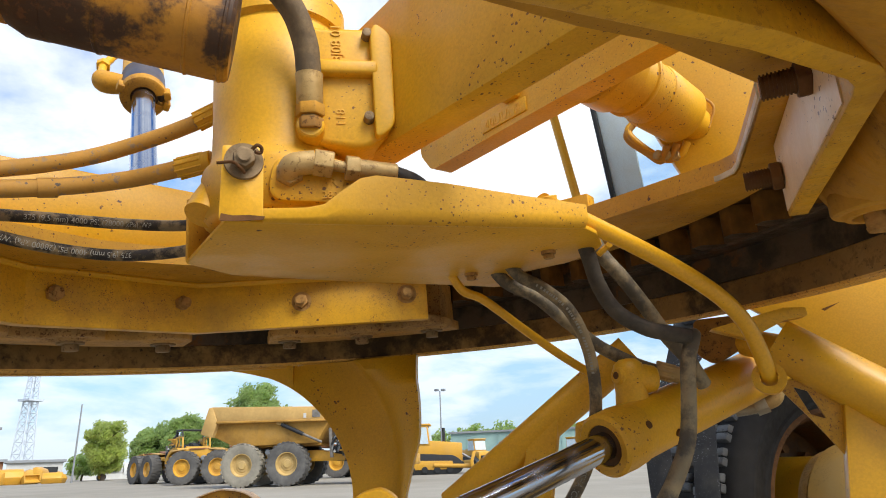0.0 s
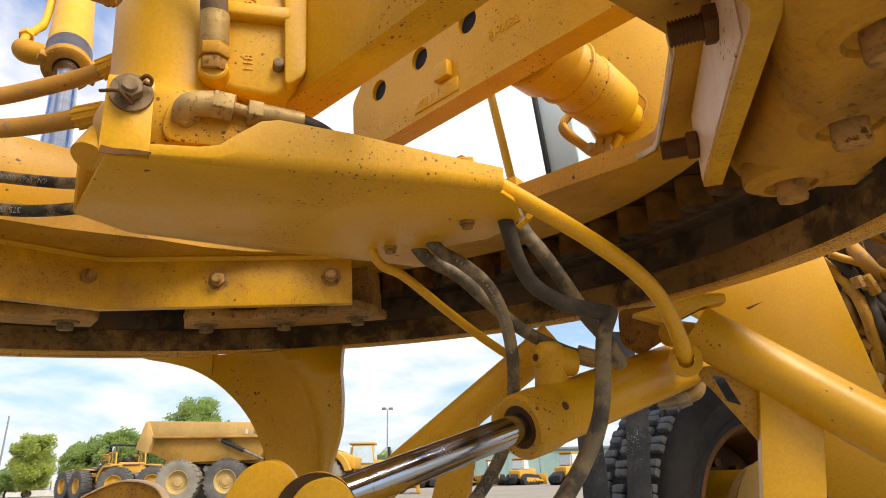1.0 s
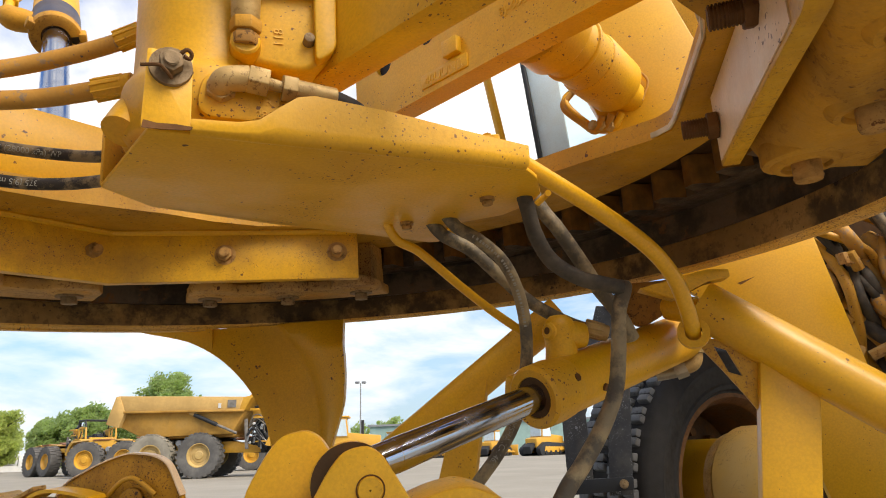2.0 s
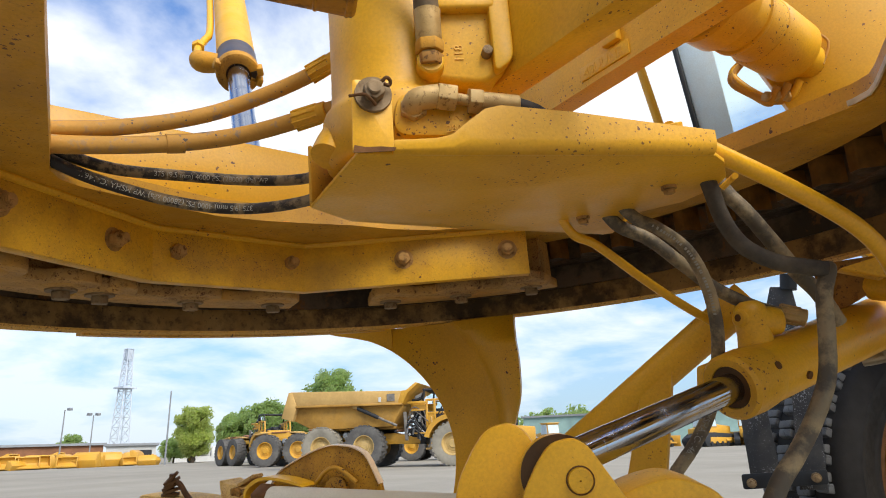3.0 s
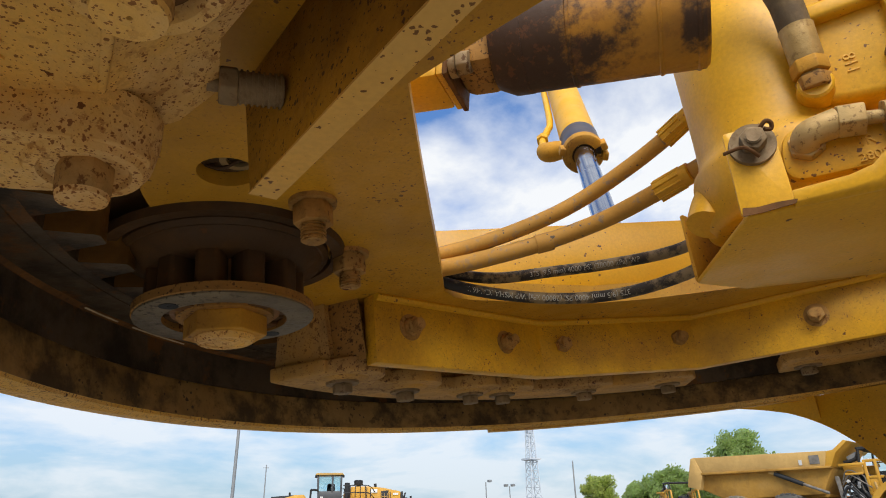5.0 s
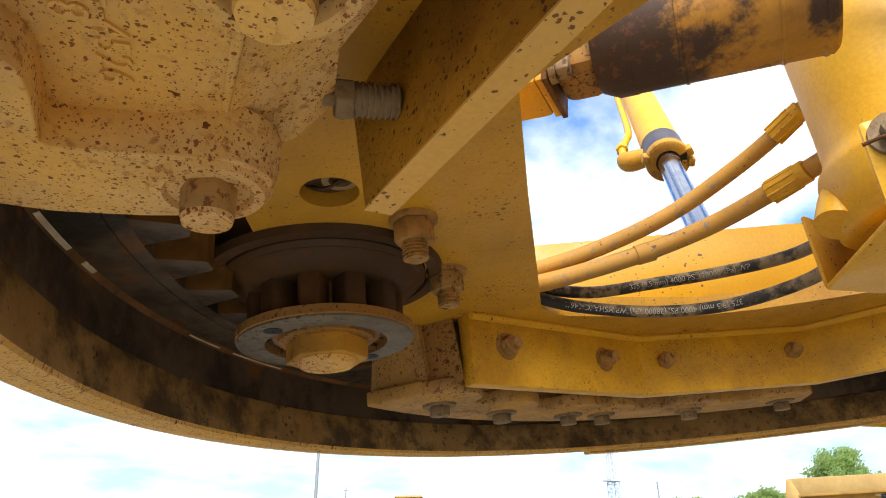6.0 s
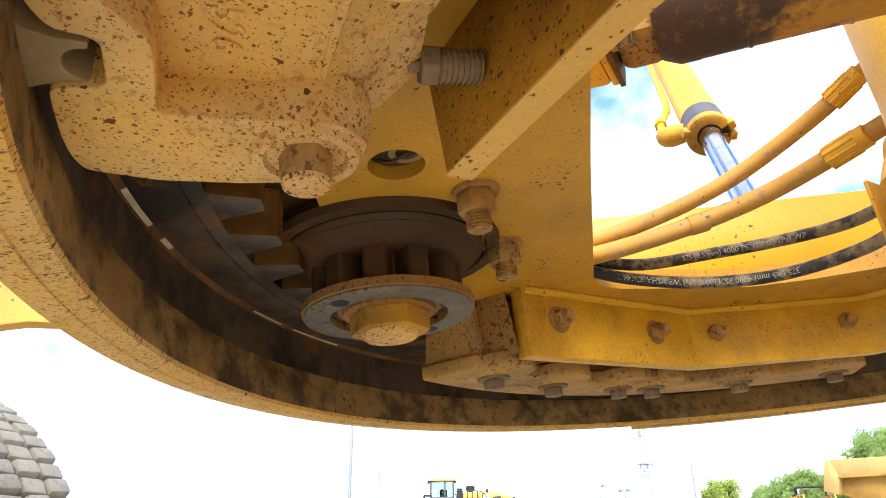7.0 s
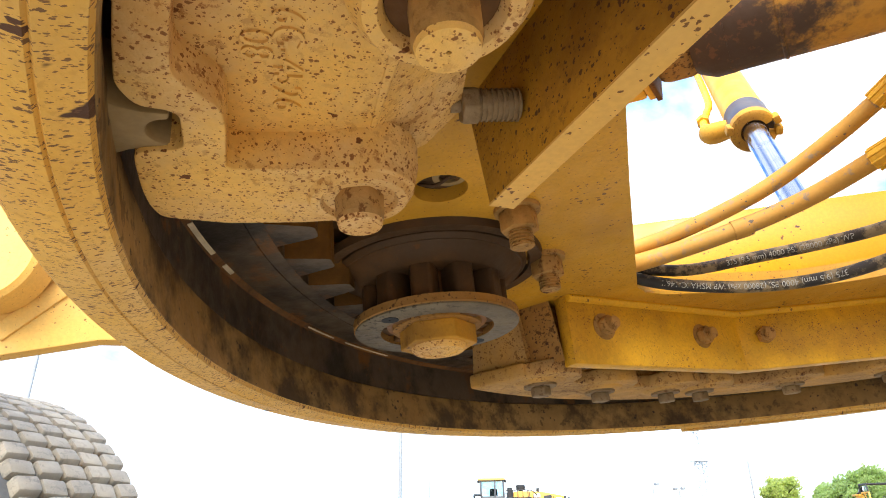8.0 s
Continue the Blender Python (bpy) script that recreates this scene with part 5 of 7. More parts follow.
def print_along(text, points, r, size, start, away, parent, flip=False, turned=False, bars=0):
    """White printing wrapped on a hose, on the side that faces away; worn print is a row of plain bars."""
    line = smooth_line(points, 16)
    lens = [0.0]
    for a, c in zip(line, line[1:]):
        lens.append(lens[-1] + (c - a).length)
    b = bmesh.new()
    if bars:
        rnd = random.Random(bars)
        x = 0.0
        for k in range(bars):
            long = size * rnd.uniform(0.25, 0.6)
            b.faces.new([b.verts.new((x + u * long, v * size * 0.7, 0)) for u, v in ((0, 0), (1, 0), (1, 0.5), (1, 1), (0, 1), (0, 0.5))])
            x += long + size * rnd.uniform(0.15, 0.6 if k % 5 else 1.3)
    else:
        data = bpy.data.curves.new("printing", "FONT")
        data.body, data.size = text, size
        ob = bpy.data.objects.new("printing", data)
        scene.collection.objects.link(ob)
        bpy.context.view_layer.update()
        me = bpy.data.meshes.new_from_object(ob.evaluated_get(bpy.context.evaluated_depsgraph_get()))
        bpy.data.objects.remove(ob)
        b.from_mesh(me)
        bpy.data.meshes.remove(me)
    wide = max(v.co.x for v in b.verts)
    for v in b.verts:
        x = wide - v.co.x if flip else v.co.x
        y = size * 0.7 - v.co.y if flip else v.co.y
        s = min(start + x, lens[-1] - 1e-4)
        k = max(j for j, q in enumerate(lens) if q <= s)
        k = min(k, len(line) - 2)
        f = (s - lens[k]) / max(1e-6, lens[k + 1] - lens[k])
        p = line[k].lerp(line[k + 1], f)
        way = (line[k + 1] - line[k]).normalized()
        face = (Vector(away) - p)
        face = (face - way * face.dot(way)).normalized()
        up = face.cross(way).normalized() * (1 if turned or face.cross(way).z > 0 else -1)
        a = (y - size * 0.35) / r
        v.co = p + (face * math.cos(a) + up * math.sin(a)) * (r + 0.0004)
    return part("printing", b, white_print, parent, "worn white printing")


print_along("375 (9.5 mm) 4000 PSI (28000 kPa) WP", B1, 0.0078, 0.0100, 0.15, (0.35, -0.62, -0.1), hb1)
print_along("375 (9.5 mm) 4000 PSI (28000 kPa) WP MSHA IC-146/1", B2, 0.0078, 0.0100, 0.07, (0.35, -0.62, -0.1), hb2, True)

# ---- hoses and pipes under the guard ----
HA = [(0.312, 0.176, 0.100), (0.321, 0.188, 0.050), (0.327, 0.199, 0.013), (0.343, 0.207, -0.022), (0.374, 0.217, -0.046), (0.403, 0.224, -0.056), (0.425, 0.232, -0.062)]
HB = [(0.428, 0.250, -0.058), (0.426, 0.238, -0.066), (0.417, 0.229, -0.092), (0.411, 0.226, -0.138), (0.402, 0.222, -0.185), (0.382, 0.211, -0.227), (0.356, 0.197, -0.266), (0.334, 0.183, -0.295), (0.317, 0.165, -0.334), (0.31, 0.15, -0.40)]
HC = [(0.318, 0.214, 0.105), (0.332, 0.229, 0.059), (0.353, 0.239, 0.025), (0.374, 0.257, -0.013), (0.396, 0.274, -0.056), (0.414, 0.287, -0.083), (0.43, 0.31, -0.12)]
HD = [(0.190, 0.222, 0.092), (0.213, 0.239, 0.050), (0.242, 0.253, 0.029), (0.272, 0.270, -0.004), (0.287, 0.289, -0.052), (0.289, 0.305, -0.107), (0.279, 0.322, -0.161), (0.260, 0.334, -0.215), (0.233, 0.328, -0.260), (0.200, 0.307, -0.302), (0.176, 0.286, -0.343), (0.15, 0.26, -0.42)]
HE = [(0.165, 0.240, 0.090), (0.186, 0.263, 0.048), (0.222, 0.290, 0.024), (0.258, 0.321, -0.015), (0.295, 0.361, -0.053), (0.347, 0.398, -0.085), (0.397, 0.410, -0.103)]
hose("guard_hose", "black hose hanging out of the guard", HA, 0.0100, rubber)
hose("guard_hose", "thick mud-brown hose in front of the cylinder", HB, lambda s: 0.0094 + 0.0022 * max(0.0, s - 0.3), rubber_dusty, [(HB[-2], HB[-1], 0.0165)], grease)
hose("guard_hose", "mud-brown hose behind the others", HC, 0.0098, rubber_dusty)
hd_ = hose("guard_hose", "dusty hose with faint white printing", HD, 0.0088, rubber_dusty)
print_along("MSHA IC-146/1", HD, 0.0088, 0.0115, 0.37, (0.38, -0.64, -0.2), hd_, turned=True)
print_along("", HD, 0.0088, 0.0052, 0.08, (0.38, -0.64, -0.2), hd_, turned=True, bars=34)
hose("guard_hose", "dusty hose leading to the cylinder port", HE, 0.0095, rubber_dusty, [(Vector(HE[-2]).lerp(Vector(HE[-1]), 0.35), HE[-1], 0.0125)], fitting_tan)
p1 = thing("hydraulic_pipe", "bent yellow steel pipe with an end boss", "pipe", (0.30, 0.07, 0.09), group="hydraulic pipes")
part("pipe", tube([(0.296, 0.068, 0.094), (0.301, 0.078, 0.091), (0.336, 0.120, 0.074), (0.406, 0.196, 0.033), (0.461, 0.243, -0.010), (0.490, 0.283, -0.045), (0.503, 0.312, -0.080), (0.509, 0.332, -0.108), (0.511, 0.350, -0.122)], 0.0105), paint_clean, p1)
part("stop", rod((0.300, 0.072, 0.086), (0.300, 0.068, 0.099), 0.013, 0.013, 20, 0.001), paint, p1)
part("eye", lathe([(0.0115, -0.006), (0.021, -0.006), (0.021, 0.006), (0.0115, 0.006)], 28, Matrix.Translation((0.510, 0.336, -0.118)) @ side_frame((-0.05, -0.90, 0.15))), paint_worn, p1, "welded ring")
p2 = thing("hydraulic_pipe", "thin yellow steel pipe", "pipe", (0.13, 0.23, 0.04), group="hydraulic pipes")
part("pipe", tube([(0.112, 0.212, 0.088), (0.128, 0.234, 0.041), (0.153, 0.262, 0.024), (0.194, 0.322, -0.020), (0.234, 0.365, -0.059), (0.277, 0.404, -0.095)], 0.0066), paint_clean, p2)

# ---- the blade tip cylinder and its yoke ----
tip = thing("tip_cylinder", "yellow hydraulic cylinder with a polished chrome rod", "hydraulic cylinder", (0.30, 0.33, -0.19))
ya, ga = Vector((0.140, 0.041, -0.249)), Vector((0.297, 0.289, -0.188))
tw = (ga - ya).normalized()
part("rod", rod(ya + tw * 0.02, ga + tw * 0.05, 0.0185, 0.0185, 40), chrome, tip, "polished chrome rod")
part("rod_step", rod(ya + tw * 0.05, ya + tw * 0.072, 0.0188, 0.0188, 40, 0.0003), chrome, tip)
part("barrel", rod(ga + tw * 0.03, ga + tw * 0.46, 0.0405, 0.0405, 48, 0.003), paint_clean, tip, "yellow barrel")
part("gland", lathe([(0.0195, 0.004), (0.0265, 0.004), (0.028, -0.006), (0.038, -0.008), (0.0425, -0.003), (0.0435, 0.030), (0.0420, 0.050), (0.0406, 0.058), (0.0195, 0.062)], 48, Matrix.Translation(ga) @ side_frame(tw)), paint, tip, "gland with a dark wiper bore")
part("wiper", lathe([(0.0188, -0.004), (0.0272, -0.004), (0.0272, 0.006), (0.0188, 0.006)], 40, Matrix.Translation(ga) @ side_frame(tw)), grease, tip, "black wiper ring")
q = side_frame(tw) @ Vector((math.cos(0.35), math.sin(0.35), 0))
part("lug", box(ga + tw * 0.012 + q * 0.044, (0.030, 0.018, 0.032), on_frame((0, 0, 0), tw.cross(q), q), 0.004), paint_worn, tip)
pc = Vector((0.330, 0.362, -0.103))
part("port_block", lathe([(0.001, -0.068), (0.034, -0.068), (0.031, -0.052), (0.0245, -0.036), (0.0225, -0.018), (0.0235, 0.004), (0.0235, 0.012), (0.0200, 0.022), (0.0120, 0.0285), (0.001, 0.030)], 36, Matrix.Translation(pc)), paint, tip, "upright rounded cast port", degrees=60)
part("port_boss", lathe([(0.001, 0.0), (0.0215, 0.0), (0.0210, 0.024), (0.0185, 0.036), (0.0165, 0.0385), (0.001, 0.0385)], 28, Matrix.Translation(pc) @ side_frame((0.90, 0.42, -0.05))), paint, tip, "round side boss", degrees=60)
face_way = Vector((-0.62, -0.78, 0.05)).normalized()
part("port_face", rod(pc + face_way * 0.012 + Vector((0, 0, 0.004)), pc + face_way * 0.0255 + Vector((0, 0, 0.004)), 0.0150, 0.0125, 24, 0.003), paint, tip)
part("port_hole", rod(pc + face_way * 0.0245 + Vector((0, 0, 0.005)), pc + face_way * 0.0262 + Vector((0, 0, 0.005)), 0.0052, 0.0052, 14), rusty, tip, "small rusty hole")
for q, w in ((0.045, 0.3), (0.105, -0.4)):
    side_way = (Vector((0.75, -0.62, 0.0)) + Vector((0, 0, w))).normalized()
    side_way = (side_way - tw * side_way.dot(tw)).normalized()
    part("plug", rod(ga + tw * q + side_way * 0.037, ga + tw * q + side_way * 0.0437, 0.0055, 0.0055, 12), rusty, tip, "small rusty plug")
part("end_fitting", tube([(0.470, 0.648, -0.166), (0.490, 0.643, -0.164), (0.512, 0.640, -0.160)], 0.010, 14, 4), zinc, tip, "pale hose fitting")
part("end_nut", rod((0.500, 0.640, -0.161), (0.520, 0.638, -0.155), 0.0165, 0.0165, 6, 0.0012), zinc, tip, "pale hexagon nut")
part("end_elbow", tube([(0.518, 0.638, -0.156), (0.532, 0.637, -0.150), (0.538, 0.637, -0.138), (0.539, 0.638, -0.118)], 0.0125, 14, 5), fitting_tan, tip)
part("end_collar", rod((0.539, 0.638, -0.132), (0.539, 0.638, -0.118), 0.0185, 0.0185, 6, 0.001), fitting_tan, tip)

yoke = thing("rod_yoke", "worn yellow clevis with a large pin", "clevis", (0.166, 0.016, -0.30))
ym = on_frame((0.166, 0.016, -0.263), (0.93, 0.36, 0), (0, 0, 1))
cheek = rounded([(-0.075, -0.09), (-0.059, -0.012), (-0.041, 0.019), (-0.026, 0.037), (-0.002, 0.041), (0.012, 0.032), (0.041, -0.017), (0.085, -0.09)], 0.012)
part("cheek", slab(cheek, -0.010, 0.006, r=0.003, at=ym), paint, yoke, "near clevis cheek")
part("cheek", slab(cheek, -0.070, -0.046, r=0.003, at=ym @ pose(-0.064, 0.013, 0) @ Matrix.Scale(1.1, 4)), paint, yoke, "far clevis cheek")
part("rod_eye", lathe([(0.010, -0.042), (0.040, -0.042), (0.040, -0.012), (0.010, -0.012)], 40, ym @ pose(-0.020, 0.004, 0)), paint_worn, yoke, "worn yellow rod eye")
part("seal", lathe([(0.010, -0.0125), (0.0405, -0.0125), (0.0405, -0.0105), (0.010, -0.0105)], 40, ym @ pose(-0.018, 0.004, 0)), grease, yoke, "black worn seal")
part("pin", lathe([(0.001, -0.09), (0.0125, -0.09), (0.0125, 0.008), (0.0115, 0.0105), (0.001, 0.0105)], 32, ym), paint_worn, yoke, "round pin end")
part("pin_groove", lathe([(0.0128, 0.0055), (0.0142, 0.0055), (0.0142, 0.0068), (0.0128, 0.0068)], 32, ym), rusty, yoke)
part("foot", slab(rounded([(-0.20, -0.09), (-0.05, -0.05), (0.06, -0.010), (0.095, -0.004), (0.135, -0.021), (0.17, -0.10), (-0.20, -0.16)], 0.015), -0.11, -0.011, r=0.004, at=ym), paint, yoke, "broad foot casting")

# ---- the blade and its upper fittings ----
mold = thing("moldboard", "long curved yellow grader blade under the ring", "blade", (0.0, 0.45, -1.0))
b = bmesh.new()
prof = [(0.43, -0.415), (0.50, -0.50), (0.535, -0.62), (0.53, -0.75), (0.49, -0.88), (0.43, -0.98), (0.41, -0.97), (0.47, -0.87), (0.507, -0.75), (0.511, -0.62), (0.478, -0.51), (0.41, -0.43)]
ends = [[b.verts.new((x, y, w)) for y, w in prof] for x in (-1.75, 1.75)]
for k in range(len(prof)):
    b.faces.new((ends[0][k - 1], ends[0][k], ends[1][k], ends[1][k - 1]))
b.faces.new(ends[0])
b.faces.new(ends[1][::-1])
part("curved_plate", b, bolt_steel, mold, "curved plate worn to bare steel", degrees=50)
part("cutting_edge", box((0.0, 0.418, -1.02), (3.5, 0.02, 0.12), None, 0.002), bolt_steel, mold, "bare steel cutting edge")
blade = thing("blade_guard", "arched yellow-brown guard plate with a worn bright edge", "guard", (-0.50, 0.44, -0.40))
arch = [(-0.655, -0.40), (-0.648, -0.331), (-0.619, -0.293), (-0.5725, -0.2705), (-0.5296, -0.2545), (-0.4915, -0.2448), (-0.4697, -0.2432), (-0.4347, -0.2468), (-0.4082, -0.2555), (-0.390, -0.2715), (-0.3656, -0.318), (-0.345, -0.40)]
# The shade on this plate's face is painted in with the brown.
part("plate", slab(arch, -0.012, 0.0, r=0.0015, at=on_frame((0, 0.44, 0), (1, 0, 0), (0, 0, 1))), paint_dark, blade, "arched plate with its shade put into the brown")
b = bmesh.new()
ring = [Vector((x, 0, w)) for x, w in arch[1:-1]]
ring = smooth_line(ring, 4)
rows = []
for k, q in enumerate(ring):
    out = (q - Vector((-0.49, 0, -0.40))).normalized()
    rows.append([b.verts.new(q + out * h + Vector((0, y, 0))) for h, y in ((-0.0015, 0.4525), (0.0015, 0.4525), (0.0015, 0.4365), (-0.0010, 0.4365))])
for one, two in zip(rows, rows[1:]):
    for j in range(4):
        b.faces.new((one[j], one[(j + 1) % 4], two[(j + 1) % 4], two[j]))
b.faces.new(rows[0])
b.faces.new(rows[-1][::-1])
part("edge", b, glare_and_wear, blade, "bright worn edge strip")
part("inner_arch", tube([(-0.512, 0.430, -0.314), (-0.4894, 0.428, -0.2945), (-0.467, 0.427, -0.2850), (-0.4464, 0.428, -0.2895), (-0.412, 0.430, -0.314)], 0.0045, 10), paint_dirty, blade, "raised inner arch")
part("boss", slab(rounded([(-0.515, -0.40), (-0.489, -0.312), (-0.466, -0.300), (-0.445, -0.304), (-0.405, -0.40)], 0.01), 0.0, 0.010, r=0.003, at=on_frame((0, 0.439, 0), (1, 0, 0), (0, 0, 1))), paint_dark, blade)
b = bmesh.new()
rows = []
for q in smooth_line([(-0.6657, 0, -0.40), (-0.6650, 0, -0.345), (-0.6606, 0, -0.322), (-0.6444, 0, -0.3065), (-0.6111, 0, -0.2965), (-0.5569, 0, -0.3010), (-0.513, 0, -0.3110)], 5):
    rows.append((q, [b.verts.new(q + Vector((dx, y, dz))) for dx, dz, y in ((-0.002, 0.002, 0.425), (-0.002, 0.002, 0.385), (0.002, -0.004, 0.385), (0.002, -0.004, 0.425))]))
for (_, one), (_, two) in zip(rows, rows[1:]):
    for j in range(4):
        b.faces.new((one[j], one[(j + 1) % 4], two[(j + 1) % 4], two[j]))
b.faces.new(rows[0][1])
b.faces.new(rows[-1][1][::-1])
part("curl", b, paint, blade, "curled strap round the shaft")
shaft = thing("blade_shaft", "dusty pale steel shaft with a hexagon nut", "shaft", (-0.5, 0.38, -0.35))
part("shaft", rod((-0.585, 0.385, -0.341), (0.02, 0.42, -0.374), 0.030, 0.030, 28), pale_dust, shaft)
part("nut", rod((-0.618, 0.384, -0.339), (-0.583, 0.385, -0.341), 0.034, 0.034, 6, 0.003), rusty, shaft, "rusty hexagon nut")
block = thing("blade_block", "dusty yellow block on the blade's edge", "block", (-0.72, 0.40, -0.45))
part("block", slab(rounded([(-0.772, -0.302), (-0.756, -0.309), (-0.664, -0.322), (-0.650, -0.345), (-0.640, -0.45), (-0.745, -0.45)], 0.005), -0.04, 0.02, r=0.003, at=on_frame((0, 0.44, 0), (1, 0, 0), (0, 0, 1))), paint_cast, block)
part("rail", slab(rounded([(-1.02, -0.329), (-0.90, -0.336), (-0.80, -0.345), (-0.742, -0.36), (-0.742, -0.45), (-1.05, -0.45)], 0.01), -0.05, 0.03, r=0.004, at=on_frame((0, 0.44, 0), (1, 0, 0), (0, 0, 1))), paint_cast, block)
part("tag", box((-0.690, 0.43, -0.3045), (0.050, 0.03, 0.008), Matrix.Rotation(radians(-22), 4, "Y"), 0.002), cast_mid, block)
rnd = random.Random(21)
for k in range(26):
    c = Vector((rnd.uniform(-0.72, -0.66), rnd.uniform(0.405, 0.43), rnd.uniform(-0.3290, -0.3230)))
    part("clod", box(c, (rnd.uniform(0.006, 0.014), 0.008, rnd.uniform(0.005, 0.010)), Matrix.Rotation(rnd.uniform(0, 3), 4, "Y"), 0.002), cast_brown, block)
shackle = thing("shackle", "rusty shackle and bolt on the rail", "shackle", (-0.925, 0.42, -0.335))
for k in range(5):
    part("link", lathe([(0.012, -0.003), (0.020, -0.003), (0.020, 0.003), (0.012, 0.003)], 18, pose(-0.925 + 0.004 * (k % 2), 0.42, -0.330 + 0.0085 * k, 8 * k, -7 * k, 0)), rusty, shackle)
part("bolt", rod((-0.925, 0.42, -0.335), (-0.919, 0.42, -0.286), 0.007, 0.007, 10), rusty, shackle)
part("strap", tube([(-0.915, 0.42, -0.302), (-0.895, 0.42, -0.308), (-0.875, 0.42, -0.330), (-0.855, 0.42, -0.346)], 0.006, 8), rusty, shackle)

# ---- tube frame behind the cylinder ----
fr = thing("brace_frame", "yellow welded tube brace with a flat post", "brace", (0.2, 0.46, -0.2))
part("tube", rod((0.325, 0.475, -0.055), (0.0, 0.455, -0.285), 0.028, 0.028, 36), paint, fr, "diagonal tube")
part("post", slab([(-0.026, 0.0), (0.026, 0.03), (-0.044, -0.30), (-0.118, -0.30)], -0.016, 0.016, r=0.002, at=on_frame((0.176, 0.455, -0.175), (1, 0.05, 0), (0, 0, 1))), paint, fr, "flat post")
fr2 = thing("brace_frame", "yellow welded tube brace bolted under the ring", "brace", (0.57, 0.42, -0.05))
part("tube", rod((0.535, 0.445, -0.066), (0.86, 0.415, -0.313), 0.036, 0.036, 40), paint_clean, fr2, "diagonal tube")
part("post", slab([(-0.014, 0.03), (0.058, -0.010), (-0.002, -0.40), (-0.076, -0.40)], -0.030, 0.0, r=0.002, at=on_frame((0.618, 0.425, -0.175), (1, 0.02, 0), (0, 0, 1))), paint_clean, fr2, "flat post")
part("pad", slab(rounded([(-0.113, -0.019), (-0.064, -0.041), (-0.014, -0.022), (0.017, -0.020), (0.017, -0.008), (-0.012, -0.004)], 0.002), -0.02, 0.02, r=0.003, at=on_frame((0.560, 0.435, -0.016), (1, 0.1, 0.05), (0, 0, 1))), paint_worn, fr2, "welded pad")
part("stub", rod((0.50, 0.56, -0.055), (0.56, 0.48, -0.080), 0.022, 0.022, 28, 0.003), paint, fr2)
part("bracket", slab(rounded([(0.425, -0.010), (0.515, -0.010), (0.508, -0.058), (0.450, -0.088), (0.422, -0.068)], 0.012), 0.0, 0.02, r=0.003, at=on_frame((0, 0.565, 0), (1, 0, 0), (0, 0, 1))), cast_brown, fr2, "brown bracket plate behind the hoses")
part("web", slab([(0.524, -0.120), (0.533, -0.140), (0.552, -0.166), (0.575, -0.200), (0.600, -0.240), (0.612, -0.240), (0.612, -0.125)], 0.0, 0.010, [[(0.546, -0.132), (0.561, -0.171), (0.579, -0.178), (0.563, -0.139)]], r=0.001, at=on_frame((0, 0.452, 0), (1, 0, 0), (0, 0, 1))), paint_worn, fr2, "gusset web with a slot")

# ---- the grader's own body: side panel, hoses behind it, cab, stay; unseen boxes added for shade ----
body = thing("motor_grader", "yellow motor grader body with cab and side panels", "grader", (0.9, 1.4, -0.3))
side = part("side_panel", slab([(0.40, 0.14), (0.822, 0.12), (0.930, -0.46), (0.97, -0.70), (0.84, -0.70), (0.70, -0.16), (0.58, 0.0)], -0.03, 0.0, r=0.003, at=on_frame((0, 0.870, 0), (1, 0.0, 0), (0, 0, 1))), paint_clean, body, "smooth yellow side panel")
part("scratch", slab([(0.0, 0.0), (0.035, 0.010), (0.006, -0.004)], 0.0, 0.0015, at=on_frame((0.660, 0.8395, 0.012), (1, 0, 0), (0, 0, 1))), rusty, side, "rusty scratch")
random.seed(5)
# Dark sheet added to close the gaps between the hoses.
backing = part("backing", box((1.15, 1.2, -0.2), (0.75, 0.03, 1.1)), grease, body, "dark sheet added as a backdrop behind the hoses")
for k in range(34):
    x, w = 0.80 + random.random() * 0.30, 0.24 - random.random() * 0.16
    pts = [(x + 0.04 * random.uniform(-1, 1) + 0.03 * j, 1.0 + random.random() * 0.12, w - 0.085 * j + random.uniform(-0.02, 0.02)) for j in range(6)]
    part("hose", tube(pts, random.choice((0.009, 0.012, 0.016)), 10), random.choice((hose_yellow, paint_dirty, rubber_dusty, rubber, cast_mid)), backing)
for k in range(16):
    c = Vector((0.85 + random.random() * 0.25, 0.96 + random.random() * 0.06, 0.12 - random.random() * 0.42))
    q = Vector((random.uniform(-1, 1), random.uniform(-0.4, 0.4), random.uniform(-1, 1))).normalized()
    part("fitting", rod(c, c + q * random.uniform(0.02, 0.045), 0.012, 0.012, 6, 0.001), random.choice((cast_orange, fitting_tan, cast_mid, cast_mid, bolt_rust)), backing)
cab_m = on_frame((0, 1.55, 0), (1, 0, 0), (0, 0, 1))
post = part("cab_post", slab([(0.172, 1.15), (0.188, 1.15), (0.262, 0.20), (0.245, 0.20)], 0.0, 0.05, r=0.004, at=cab_m), dark_metal, body, "dark edge of the cab post")
part("post_face", slab([(0.188, 1.15), (0.298, 1.15), (0.345, 0.20), (0.262, 0.20)], -0.05, 0.03, r=0.004, at=cab_m), blue_grey, post, "blue-grey post")
pane = part("pane", slab([(0.298, 1.15), (0.95, 1.15), (0.95, 0.20), (0.345, 0.20)], -0.024, -0.016, at=cab_m), cab_glass, body, "tinted cab pane")
pane.visible_shadow = False
part("stay", rod((0.085, 1.1, 1.05), (0.203, 1.1, 0.20), 0.012, 0.012, 12), paint, body, "thin yellow steel stay")
